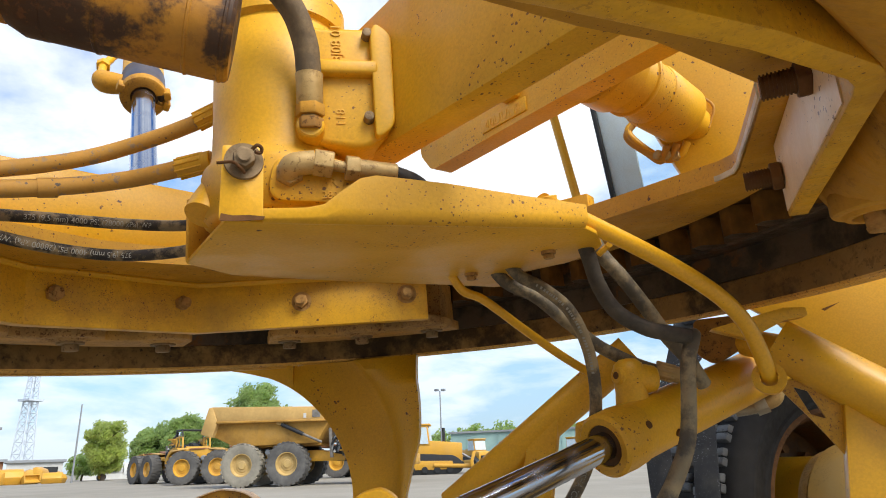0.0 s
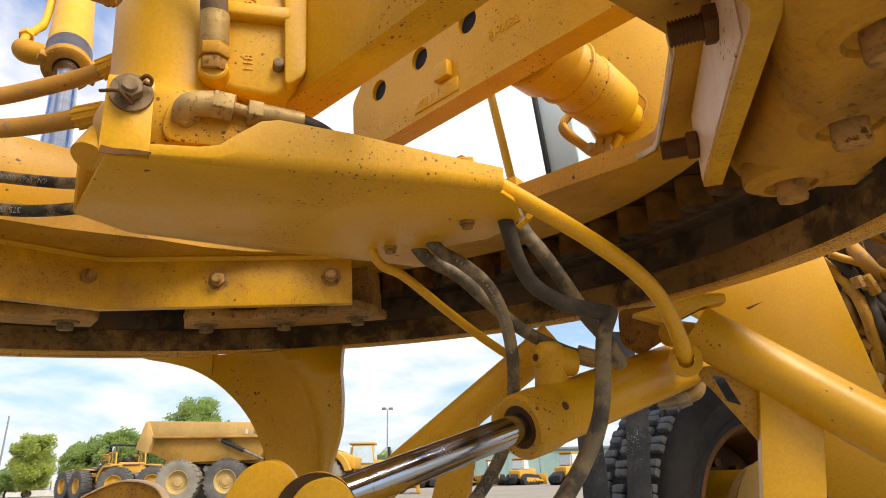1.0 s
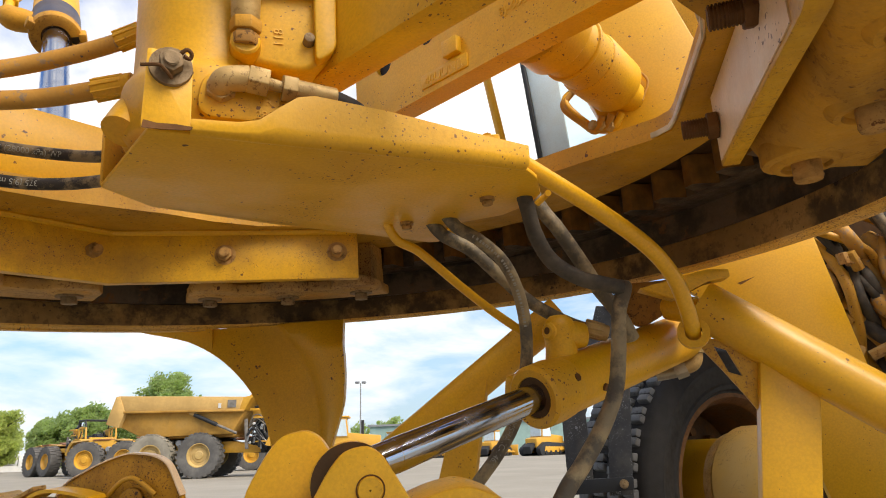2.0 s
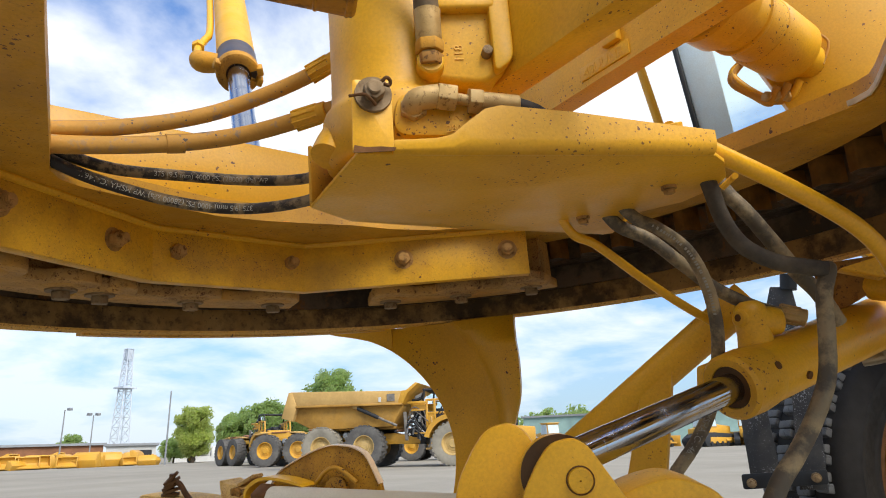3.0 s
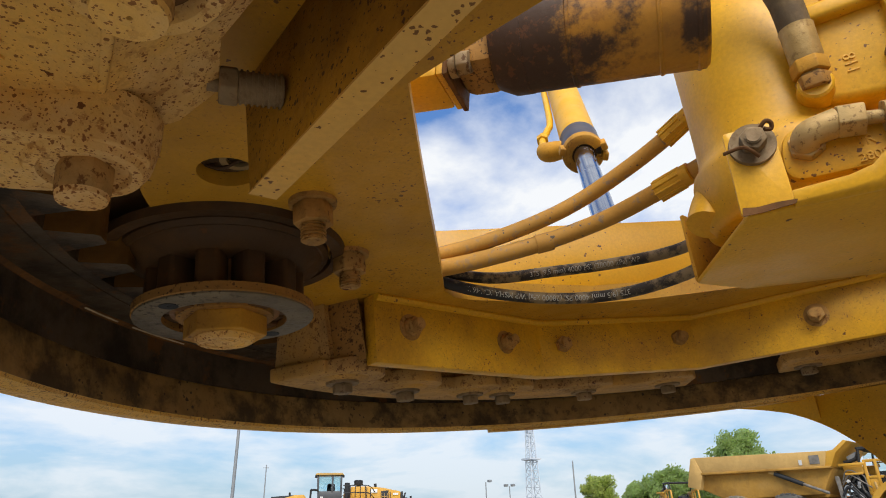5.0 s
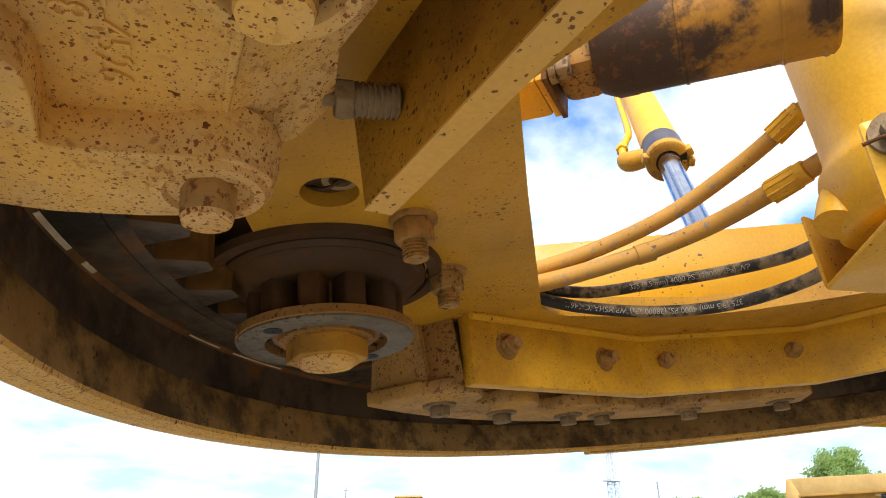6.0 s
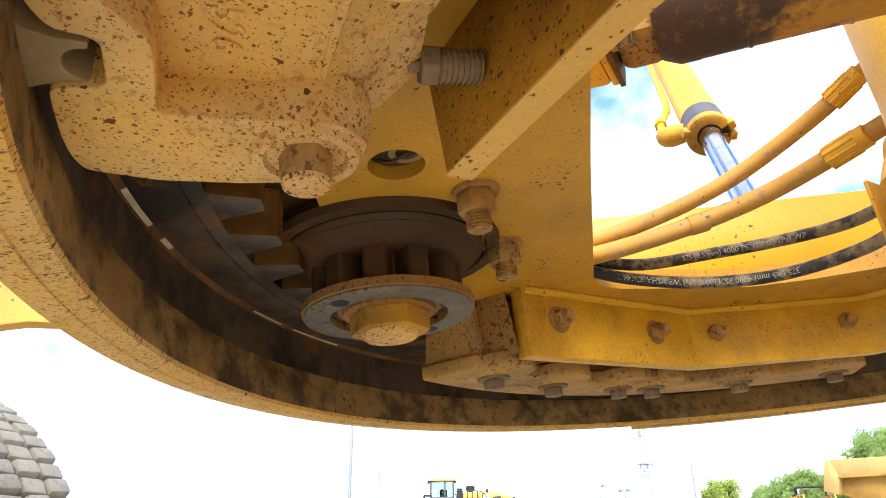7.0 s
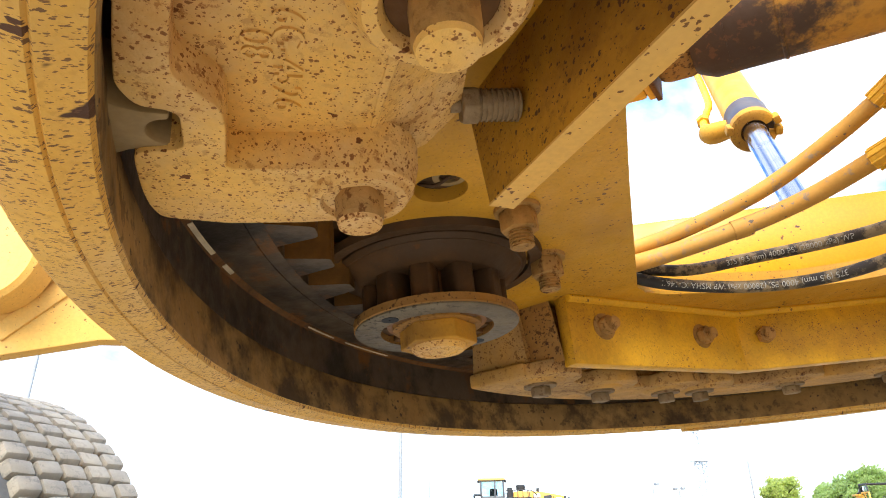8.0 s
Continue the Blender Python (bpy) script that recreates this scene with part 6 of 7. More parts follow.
frame_plate = part("frame_plate", slab([(0.34, 0.80), (0.51, 0.80), (0.60, 0.523), (0.641, 0.396), (0.72, 0.17), (0.487, 0.17), (0.457, 0.246), (0.41, 0.373), (0.36, 0.50)], -0.03, 0.0, r=0.003, at=on_frame((0, 0.62, 0), (1, 0, 0), (0, 0, 1))), paint_clean, body, "orange-yellow side plate of the frame")
for k in range(4):
    part("frame_hose", tube([(0.638 + 0.018 * k, 0.74, 0.70), (0.655 + 0.016 * k, 0.74, 0.60), (0.672 + 0.013 * k, 0.745, 0.50), (0.69 + 0.012 * k, 0.75, 0.38)], 0.0085, 10, 4), hose_yellow if k % 2 else fitting_tan, frame_plate, "pale dusty hose beside the frame plate")
part("frame_bracket", slab([(0.60, 0.75), (0.80, 0.75), (0.80, 0.36), (0.66, 0.36)], 0.0, 0.01, at=on_frame((0, 0.80, 0), (1, 0, 0), (0, 0, 1))), paint, frame_plate, "yellow plate behind the hoses")
# Three boxes out of view, added only to block sun and sky.
part("shade_gooseneck", box((-0.22, -0.38, 0.92), (5.2, 0.34, 0.36), on_frame((0, 0, 0), (0.5, 0.866, 0), (-0.866, 0.5, 0)), 0.02), paint, body, "unseen main frame box, added to shade the ring")
part("shade_box_side", box((1.46, 0.66, 0.22), (1.0, 0.4, 0.45), on_frame((0, 0, 0), (0.5, 0.866, 0), (-0.866, 0.5, 0)), 0.04), paint, body, "side tank")
part("shade_box_rear", box((1.8, 3.12, 0.85), (2.6, 0.95, 1.0), on_frame((0, 0, 0), (0.5, 0.866, 0), (-0.866, 0.5, 0)), 0.04), paint, body, "unseen box added to shade the rear wheel")


def tyre(name, label, at, r, width, material, rim_r, rows=3, blocks=34, group="", gap=0.80, tread=None):
    """A grader tyre with tread blocks. Its axle is the z axis of at."""
    t = thing(name, label, "wheel", (0, 0, 0), at, group)
    h = width / 2
    q = r - rim_r
    side = [(rim_r, 0.72), (rim_r + q * 0.06, 0.84), (rim_r + q * 0.12, 0.86), (rim_r + q * 0.15, 0.93), (rim_r + q * 0.22, 0.945), (rim_r + q * 0.26, 0.92), (rim_r + q * 0.50, 1.00), (rim_r + q * 0.54, 1.03), (rim_r + q * 0.60, 1.03), (rim_r + q * 0.63, 1.00), (r * 0.93, 0.93), (r * 0.965, 0.80)]
    prof = [(a, -h * c) for a, c in side] + [(a, h * c) for a, c in reversed(side)]
    part("carcass", lathe(prof, 96), material, t, degrees=40)
    step = 2 * math.pi / blocks
    made = {}
    for k in range(blocks):
        for j in range(rows):
            z = (j - (rows - 1) / 2) * width * 0.78 / rows
            turn = Matrix.Rotation(step * (k + 0.5 * (j % 2)), 4, "Z")
            if j not in made:
                d = r * step * gap
                c = bmesh.new()
                wide = width * 0.78 / rows * min(0.97, gap + 0.04)
                for e in (-1, 1):
                    # two halves with a thin slit between them, offset like worn lugs
                    lug = bmesh.new()
                    bmesh.ops.create_cube(lug, size=1.0)
                    for v in lug.verts:
                        tapered = 0.90 if v.co.x > 0 else 1.0
                        v.co = Vector((r * 0.952 + (v.co.x + 0.5) * r * 0.048, (v.co.y * 0.47 + 0.25 * e) * d * tapered + 0.03 * d * v.co.z * e, z + (v.co.z + 0.04 * e) * wide * tapered))
                    bevel(lug, 0.007, 2)
                    join(c, lug)
                made[j] = part("tread_block", c, tread or material, t)
            else:
                again(made[j], turn)
            if k == 0 and j:
                made[j].matrix_local = turn
    return t


def wheel_at(x, y, z, yaw, lean=0.0):
    """A frame whose z axis is the axle, level, its heading given by yaw degrees."""
    return Matrix.Translation((x, y, z)) @ Matrix.Rotation(radians(yaw), 4, "Z") @ Matrix.Rotation(radians(90 + lean), 4, "Y")


rear = tyre("grader_wheel", "black grader wheel with deep tread", wheel_at(0.735, 2.87, 0.645, -44), 0.665, 0.45, tyre_rubber, 0.415, 4, 40, group="grader wheels", gap=0.76, tread=tread_dust)
part("rim", lathe([(0.405, 0.150), (0.425, 0.165), (0.440, 0.190), (0.418, 0.196), (0.398, 0.170), (0.392, 0.150)], 72), rusty, rear, "rust-brown wheel rim")
part("rim_well", lathe([(0.385, -0.17), (0.425, -0.19), (0.425, 0.150), (0.392, 0.150), (0.375, 0.05), (0.375, -0.12)], 72), grease, rear, "dark inner well of the rim")
part("rim_disc", lathe([(0.06, -0.10), (0.39, -0.13), (0.39, -0.11), (0.06, -0.06)], 56), grease, rear, "black wheel disc")
for k in range(12):
    a = 2 * math.pi * k / 12
    part("wheel_nut", rod((0.27 * math.cos(a), 0.27 * math.sin(a), -0.10), (0.27 * math.cos(a), 0.27 * math.sin(a), -0.05), 0.022, 0.022, 6), rusty, rear)
hub = thing("axle_housing", "round yellow axle housing", "axle", (0.0, 0.0, 0.0), wheel_at(0.72, 2.86, 0.67, -48))
part("housing", rod((0, 0, 0.26), (0, 0, 0.66), 0.26, 0.26, 48, 0.012), paint_pale, hub, "pale dusty round housing")
part("neck", rod((0, 0, -0.10), (0, 0, 0.27), 0.21, 0.21, 40), paint, hub)
part("flange", lathe([(0.12, 0.20), (0.235, 0.20), (0.235, 0.24), (0.12, 0.24)], 48), paint_cast, hub)
front = tyre("grader_wheel", "grader wheel with a pale dusty block-tread tyre", wheel_at(-1.655, -1.485, 0.645, -35.3), 0.650, 0.42, tyre_side, 0.33, 5, 42, group="grader wheels", gap=0.95, tread=tyre_grey)
part("rim", lathe([(0.10, -0.10), (0.33, -0.17), (0.34, -0.17), (0.34, 0.17), (0.33, 0.17), (0.10, -0.06)], 56), paint, front, "yellow wheel rim")
flap = thing("mud_flap", "black scuffed flaps on a bolted bar", "mud flap", (0.25, 2.2, -0.5))
fm = on_frame((0, 2.2, 0), (1, 0, 0), (0, 0, 1))
part("sheet", slab([(0.328, 0.16), (0.402, 0.15), (0.410, 0.0), (0.30, -0.12), (0.236, -0.28), (0.240, -0.585), (0.136, -0.585), (0.139, -0.226), (0.25, -0.06)], 0, 0.012, r=0.002, at=fm), black_plate, flap, "scuffed black sheet")
part("sheet", slab([(0.345, -0.10), (0.432, -0.10), (0.385, -0.598), (0.293, -0.598)], -0.016, -0.004, r=0.002, at=fm), black_plate, flap, "scuffed black sheet")
part("bar", slab(rounded([(0.105, -0.535), (0.395, -0.525), (0.392, -0.575), (0.105, -0.59)], 0.01), 0.014, 0.026, r=0.002, at=fm), dark_metal, flap)
for x, w in ((0.137, -0.567), (0.356, -0.551)):
    part("bolt", hex_bolt((x, 2.174, w), (0, -1, 0), 0.013, 0.010, 0.018), bolt_steel, flap)
part("hanger", rod((0.39, 2.2, 0.14), (0.40, 2.2, 0.20), 0.03, 0.03, 12), dark_metal, flap)


# ---- the yard: machines, trees and buildings far off ----
def heading(x, y, z, yaw):
    return Matrix.Translation((x, y, z)) @ Matrix.Rotation(radians(yaw), 4, "Z")


def wheel_part(t, x, y, z, r, width, tyre_mat=None, rim_mat=None):
    """A far machine's wheel: a tyre with lugs, and a dished rim under it. The axle lies along y."""
    at = Matrix.Translation((x, y, z)) @ Matrix.Rotation(radians(90), 4, "X")
    h = width / 2
    b = lathe([(r * 0.52, -h * 0.8), (r * 0.80, -h), (r * 0.95, -h * 0.9), (r * 0.97, -h * 0.75), (r * 0.97, h * 0.75), (r * 0.95, h * 0.9), (r * 0.80, h), (r * 0.52, h * 0.8)], 40, at)
    w = part("wheel", b, tyre_mat or far_tyre, t, degrees=40)
    b = bmesh.new()
    for k in range(26):
        for s in (-1, 1):
            box((0, 0, 0), (r * 0.05, r * 0.13, width * 0.46), at @ Matrix.Rotation(2 * math.pi * (k + 0.25 * s) / 26, 4, "Z") @ Matrix.Translation((r * 0.975, 0, s * h * 0.5)), 0, b)
    part("tread", b, tyre_mat or far_tyre, w, kind="stuff")
    for s in (-1, 1):
        part("rim", lathe([(0.001, s * h * 0.58), (r * 0.17, s * h * 0.56), (r * 0.20, s * h * 0.45), (r * 0.30, s * h * 0.42), (r * 0.32, s * h * 0.36), (r * 0.44, s * h * 0.40), (r * 0.50, s * h * 0.82), (r * 0.53, s * h * 0.82), (r * 0.53, s * h * 0.2), (0.001, s * h * 0.2)], 28, at), rim_mat or far_paint, w, "dished rim")
    return w


def plate_side(points, y0, y1, r=0.02, bm=None):
    """A body part drawn from the side (x ahead, z up), from y0 to y1 across."""
    return slab(points, -y1, -y0, r=r, at=on_frame((0, 0, 0), (1, 0, 0), (0, 0, 1)), bm=bm)


def bar_line(points, r, bm=None):
    """Straight round bars from point to point."""
    for a, c in zip(points, points[1:]):
        bm = rod(a, c, r, r, 8, bm=bm)
    return bm


def dump_truck(at, label, with_bed=True, dusty=()):
    """An articulated six-wheel dump truck with its cab stripped open; x is ahead, the ground at 0."""
    t = thing("dump_truck", label, "dump truck", (0, 0, 0), at, "dump trucks")
    R = 0.93
    for k, x in enumerate((-3.05, -1.0, 3.05)):
        for y in (-1.25, 1.25):
            wheel_part(t, x, y, R, R, 0.72, pale_tyre if k in dusty else None, tan_rim if with_bed else None)
    part("chassis", plate_side([(-4.1, 1.05), (-0.2, 1.0), (1.35, 0.98), (1.35, 1.22), (0.1, 1.48), (-4.2, 1.42)], -0.55, 0.55), far_paint, t, "yellow chassis beam")
    for y in (-0.75, 0.75):
        part("bogie_beam", plate_side(rounded([(-3.3, 0.85), (-0.8, 0.85), (-0.9, 1.15), (-1.7, 1.35), (-2.4, 1.35), (-3.2, 1.15)], 0.1), y - 0.12, y + 0.12), far_paint, t, "rocking bogie beam")
        part("pivot", rod((-2.02, y * 1.0, 1.45), (-2.02, y * 1.5, 1.45), 0.16, 0.14, 16, 0.02), grey_metal, t)
    if with_bed:
        part("bed", plate_side([(-4.85, 2.28), (-4.35, 2.12), (-3.5, 1.72), (0.30, 1.76), (0.85, 2.75), (-4.25, 2.82)], -1.36, 1.36, 0.04), bed_paint, t, "deep yellow tipper body")
        part("bed_side", plate_side([(-4.33, 2.82), (0.64, 2.71), (0.80, 3.28), (-4.55, 3.47)], -1.62, 1.62, 0.03), tan_paint, t, "worn tan upper side of the tipper")
        part("bed_lip", plate_side([(-4.98, 2.30), (-4.42, 2.14), (-4.22, 2.80), (-4.50, 3.47), (-4.66, 3.44)], -1.64, 1.64, 0.02), tan_paint, t, "worn tan rear edge")
        part("bed_hood", plate_side([(0.60, 2.71), (0.86, 2.71), (1.10, 3.18), (1.60, 3.58), (1.46, 3.62), (1.02, 3.30), (0.76, 3.27)], -1.60, 1.60, 0.02), far_paint, t, "yellow tipper canopy")
        part("bed_rib", plate_side([(-4.28, 2.74), (0.82, 2.66), (0.84, 2.74), (-4.28, 2.83)], -1.66, 1.66, 0.015), bed_paint, t, "long rib")
        part("bed_keel", plate_side([(-3.7, 1.66), (0.35, 1.66), (0.40, 1.76), (-3.6, 1.76)], -1.05, 1.05, 0.015), bed_paint, t)
        for y in (-1.5, 1.5):
            part("hoist", rod((-1.3, y, 2.60), (-0.3, y, 2.15), 0.085, 0.085, 16), dark_metal, t, "dark hoist cylinder")
            part("hoist_rod", rod((-0.3, y, 2.15), (0.55, y, 1.78), 0.055, 0.055, 12), grey_dull, t)
            part("hoist_eye", box((-1.36, y, 2.64), (0.32, 0.10, 0.16), Matrix.Rotation(radians(20), 4, "Y"), 0.03), tan_paint, t)
            part("name_plate", box((0.32, y * 1.09, 3.00), (0.36, 0.02, 0.32)), grey_dull, t, "dark square plate")
            part("name_mark", box((-0.20, y * 1.09, 2.93), (0.12, 0.02, 0.20)), pale_wall, t)
    else:
        part("bed", plate_side([(-4.2, 1.45), (1.0, 1.45), (0.9, 1.70), (-1.5, 1.72), (-1.8, 1.95), (-3.0, 1.98), (-3.9, 1.70)], -0.9, 0.9), far_paint, t, "bare rear frame")
        for k in range(4):
            part("frame_plate", box((-3.6 + 1.15 * k, 0.0, 1.92 + 0.05 * (k % 2)), (0.95, 1.9, 0.08), Matrix.Rotation(radians(-6 + 5 * k), 4, "Y"), 0.02), rust_wall if k % 2 else tan_paint, t, "loose plates on the frame")
    # open engine bay behind the cab
    part("hitch", plate_side([(0.55, 1.0), (1.55, 0.95), (1.60, 1.5), (1.2, 1.75), (0.75, 1.6)], -0.5, 0.5, 0.03), dark_metal, t, "dark articulation hitch")
    part("engine", box((1.42, 0, 1.95), (0.62, 1.3, 0.95), None, 0.06), dark_metal, t, "dark machinery behind the cab")
    for y in (-1.12, 1.12):
        part("bay_post", box((0.86, y, 1.75), (0.14, 0.12, 1.25), Matrix.Rotation(radians(-4), 4, "Y"), 0.02), grey_dull, t, "grey post")
        part("bay_rail", box((1.40, y, 2.76), (0.90, 0.10, 0.10), None, 0.02), far_paint, t)
        part("bay_rail", box((1.42, y, 2.42), (0.60, 0.08, 0.07), None, 0.02), far_paint, t)
        part("bay_wall", plate_side([(1.10, 2.42), (1.75, 2.42), (1.72, 2.74), (1.05, 2.74)], y * 0.86 - 0.02, y * 0.86 + 0.02, 0.01), far_paint, t)
        part("bay_step", box((1.55, y, 1.42), (0.55, 0.22, 0.06), None, 0.01), far_paint, t)
        part("step_bar", bar_line([(2.05, y * 1.08, 2.1), (2.16, y * 1.10, 1.3), (2.02, y * 1.10, 0.75), (1.80, y * 1.08, 0.75)], 0.045), tan_paint, t, "bent step bar")
    rnd = random.Random(3)
    for k in range(34):
        y = rnd.choice((-1, 1)) * rnd.uniform(0.72, 1.22)
        x0, z0 = rnd.uniform(0.90, 1.15), rnd.uniform(1.35, 2.2)
        pts = [(x0, y, z0), (x0 + rnd.uniform(0.1, 0.35), y * 1.04, z0 + rnd.uniform(0.2, 0.55)), (x0 + rnd.uniform(0.4, 0.65), y * 1.05, z0 + rnd.uniform(-0.1, 0.35)), (x0 + rnd.uniform(0.45, 0.95), y, z0 - rnd.uniform(0.1, 0.6))]
        part("hose", tube(pts, rnd.choice((0.025, 0.035, 0.05)), 6, 5), rnd.choice((dark_metal, dark_metal, dark_metal, grey_dull, grey_metal)), t)
    for k in range(12):
        y = rnd.choice((-1, 1)) * rnd.uniform(1.0, 1.2)
        part("fitting", box((rnd.uniform(0.95, 1.85), y, rnd.uniform(1.3, 2.3)), (0.10, 0.10, 0.12), Matrix.Rotation(rnd.uniform(0, 3), 4, "Y"), 0.02), rnd.choice((grey_metal, pale_wall, dark_metal)), t)
    # cab frame, left open
    part("cab_floor", plate_side([(1.75, 1.45), (2.80, 1.45), (2.80, 1.75), (1.75, 1.75)], -0.95, 0.95, 0.03), far_paint, t, "yellow cab floor")
    for y in (-0.95, 0.95):
        for x0, x1 in ((1.80, 1.80), (2.18, 2.16), (2.74, 2.58)):
            part("cab_post", box(((x0 + x1) / 2, y, 2.28), (0.10, 0.10, 1.24), Matrix.Rotation(math.atan2(x1 - x0, 1.2), 4, "Y"), 0.02), far_paint, t, "yellow cab post")
        for z, x0, x1 in ((1.72, 1.76, 2.78), (2.28, 1.80, 2.66), (2.86, 1.78, 2.62)):
            part("cab_rail", box(((x0 + x1) / 2, y, z), (x1 - x0, 0.09, 0.10), None, 0.02), far_paint, t, "yellow cab rail")
        part("door_skin", plate_side([(1.86, 1.76), (2.14, 1.76), (2.14, 2.24), (1.86, 2.24)], y - 0.02, y + 0.02, 0.01), far_paint, t)
        part("window", plate_side([(2.24, 2.34), (2.62, 2.34), (2.56, 2.80), (2.22, 2.80)], y - 0.01, y + 0.01), cab_glass, t, "cab window")
        part("roof_post", bar_line([(1.64, y, 2.82), (1.70, y, 3.30), (2.42, y, 3.30), (2.62, y, 2.90)], 0.05), dark_metal, t, "black roof bars")
        part("quarter_window", plate_side([(1.80, 2.94), (2.50, 2.94), (2.38, 3.22), (1.84, 3.22)], y * 0.97 - 0.01, y * 0.97 + 0.01), cab_glass, t, "small pale window")
        part("mirror_arm", tube([(2.55, y * 1.05, 2.3), (2.30, y * 1.22, 2.05), (2.62, y * 1.28, 2.62)], 0.025, 6, 4), dark_metal, t)
    part("roof", box((2.05, 0, 3.33), (0.86, 1.95, 0.09), None, 0.03), dark_metal, t, "black cab roof")
    part("driver_seat", box((2.20, 0, 2.15), (0.42, 0.5, 0.75), None, 0.08), dark_metal, t)
    part("steering_wheel", lathe([(0.17, -0.02), (0.20, -0.02), (0.20, 0.02), (0.17, 0.02)], 20, pose(2.45, 0, 2.45, 0, 60, 0)), dark_metal, t)
    part("muffler", rod((1.25, -0.75, 2.95), (1.62, -0.75, 3.12), 0.13, 0.13, 16, 0.02), grey_metal, t)
    part("intake", tube([(1.10, -0.85, 2.86), (1.35, -0.85, 2.90), (1.55, -0.85, 2.98), (1.66, -0.85, 3.15)], 0.07, 10, 4), dark_metal, t)
    part("hood", plate_side([(2.75, 1.40), (4.35, 1.30), (4.40, 1.80), (2.90, 2.25), (2.75, 2.30)], -0.85, 0.85, 0.08), far_paint, t, "sloping hood")
    part("bumper", box((4.35, 0, 0.95), (0.25, 2.2, 0.45), None, 0.05), far_paint, t)
    for y in (-1.3, 1.3):
        part("fender", lathe([(1.06, -0.36), (1.24, -0.38), (1.26, 0.38), (1.06, 0.36)], 20, Matrix.Translation((3.05, y, R)) @ Matrix.Rotation(radians(90), 4, "X"), 15, 150), far_paint, t, "arched front fender")
    return t


def wheel_loader(at, label):
    """A large wheel loader; x is ahead, the ground at 0."""
    t = thing("wheel_loader", label, "wheel loader", (0, 0, 0), at, "wheel loaders")
    R = 0.92
    for x in (-1.85, 2.00):
        for y in (-1.15, 1.15):
            wheel_part(t, x, y, R, R, 0.66)
    part("rear_frame", plate_side([(-3.9, 0.9), (-0.2, 0.65), (0.1, 1.0), (0.1, 1.65), (-3.9, 1.6)], -0.65, 0.65), far_paint, t)
    part("hood", plate_side([(-4.06, 1.30), (-4.06, 2.64), (-3.15, 2.83), (-2.40, 2.90), (-1.55, 2.90), (-1.52, 2.24), (-1.60, 1.9), (-2.6, 1.95), (-3.1, 1.3)], -0.85, 0.85, 0.04), far_paint, t, "long engine hood")
    part("counterweight", plate_side(rounded([(-4.10, 0.95), (-4.15, 1.32), (-3.55, 1.38), (-3.15, 1.25), (-3.20, 0.92), (-3.7, 0.88)], 0.06), -1.05, 1.05, 0.03), far_paint, t, "heavy rear counterweight")
    part("grille", plate_side([(-4.24, 1.34), (-4.06, 1.34), (-4.06, 2.62), (-4.18, 2.66)], -0.85, 0.85, 0.02), dark_metal, t, "dark rear grille")
    part("beacon_arm", plate_side([(-4.30, 2.25), (-4.20, 2.2), (-4.36, 2.62), (-4.44, 2.62)], -0.1, 0.1, 0.01), dark_metal, t)
    for s in (-1, 1):
        y = 0.87 * s
        vent = part("vent_panel", plate_side([(-3.48, 1.55), (-3.08, 1.55), (-3.06, 2.66), (-3.44, 2.70)], y - 0.02, y + 0.02, 0.01), dark_metal, t, "dark vent opening")
        for k in range(3):
            part("vent_bar", rod((-3.40 + 0.14 * k, y * 1.05, 1.62), (-3.38 + 0.14 * k, y * 1.05, 2.55), 0.013, 0.013, 6), tan_paint, vent)
        for z in (1.85, 2.15, 2.40):
            part("vent_rung", rod((-3.42, y * 1.05, z), (-3.10, y * 1.05, z), 0.012, 0.012, 6), tan_paint, vent)
        part("panel_seam", box((-3.76, y, 2.05), (0.54, 0.03, 0.03)), dark_metal, t)
        part("panel_seam", box((-3.54, y, 2.05), (0.03, 0.03, 1.15)), dark_metal, t)
        part("hood_seam", box((-2.34, y, 2.55), (0.03, 0.03, 0.62)), dark_metal, t)
        part("logo_mark", box((-2.72, y, 2.68), (0.32, 0.03, 0.17)), white_body, t, "pale mark on the hood")
        part("logo_mark", box((-3.80, y, 2.52), (0.28, 0.03, 0.09)), white_body, t, "pale mark on the hood")
        fen = plate_side([(-0.85, 1.30), (-1.10, 1.72), (-1.25, 1.95), (-1.60, 2.08), (-2.15, 2.05), (-2.45, 1.85), (-3.05, 1.22), (-3.20, 1.30), (-2.55, 2.02), (-2.22, 2.22), (-1.50, 2.22), (-1.05, 2.05), (-0.85, 1.70)], s * 1.13 - 0.34, s * 1.13 + 0.34, 0.01)
        part("fender", fen, far_paint, t, "rear wheel fender")
        part("handrail", bar_line([(-2.30, s * 1.46, 2.20), (-3.04, s * 1.30, 1.35)], 0.03), dark_metal, t)
        part("platform", box((-1.16, s * 1.15, 2.22), (2.36, 0.68, 0.07), None, 0.01), far_paint, t, "walkway edge")
        part("ladder_skirt", plate_side([(-0.84, 0.70), (-0.01, 0.72), (0.05, 2.18), (-1.0, 2.18), (-0.86, 1.45)], s * 1.26 - 0.05, s * 1.26 + 0.05, 0.02), far_paint, t, "broad yellow skirt under the cab")
        part("skirt_step", box((-0.40, s * 1.30, 0.62), (1.0, 0.20, 0.26), None, 0.03), far_paint, t)
        part("skirt_bolt", rod((-0.38, s * 1.31, 1.12), (-0.38, s * 1.33, 1.12), 0.10, 0.10, 14), dark_metal, t)
        for k in range(6):
            part("rail_post", rod((-1.25 - 0.25 * k, s * 1.42, 2.24), (-1.25 - 0.25 * k, s * 1.42, 2.92 if k < 5 else 2.80), 0.022, 0.022, 8), dark_metal, t)
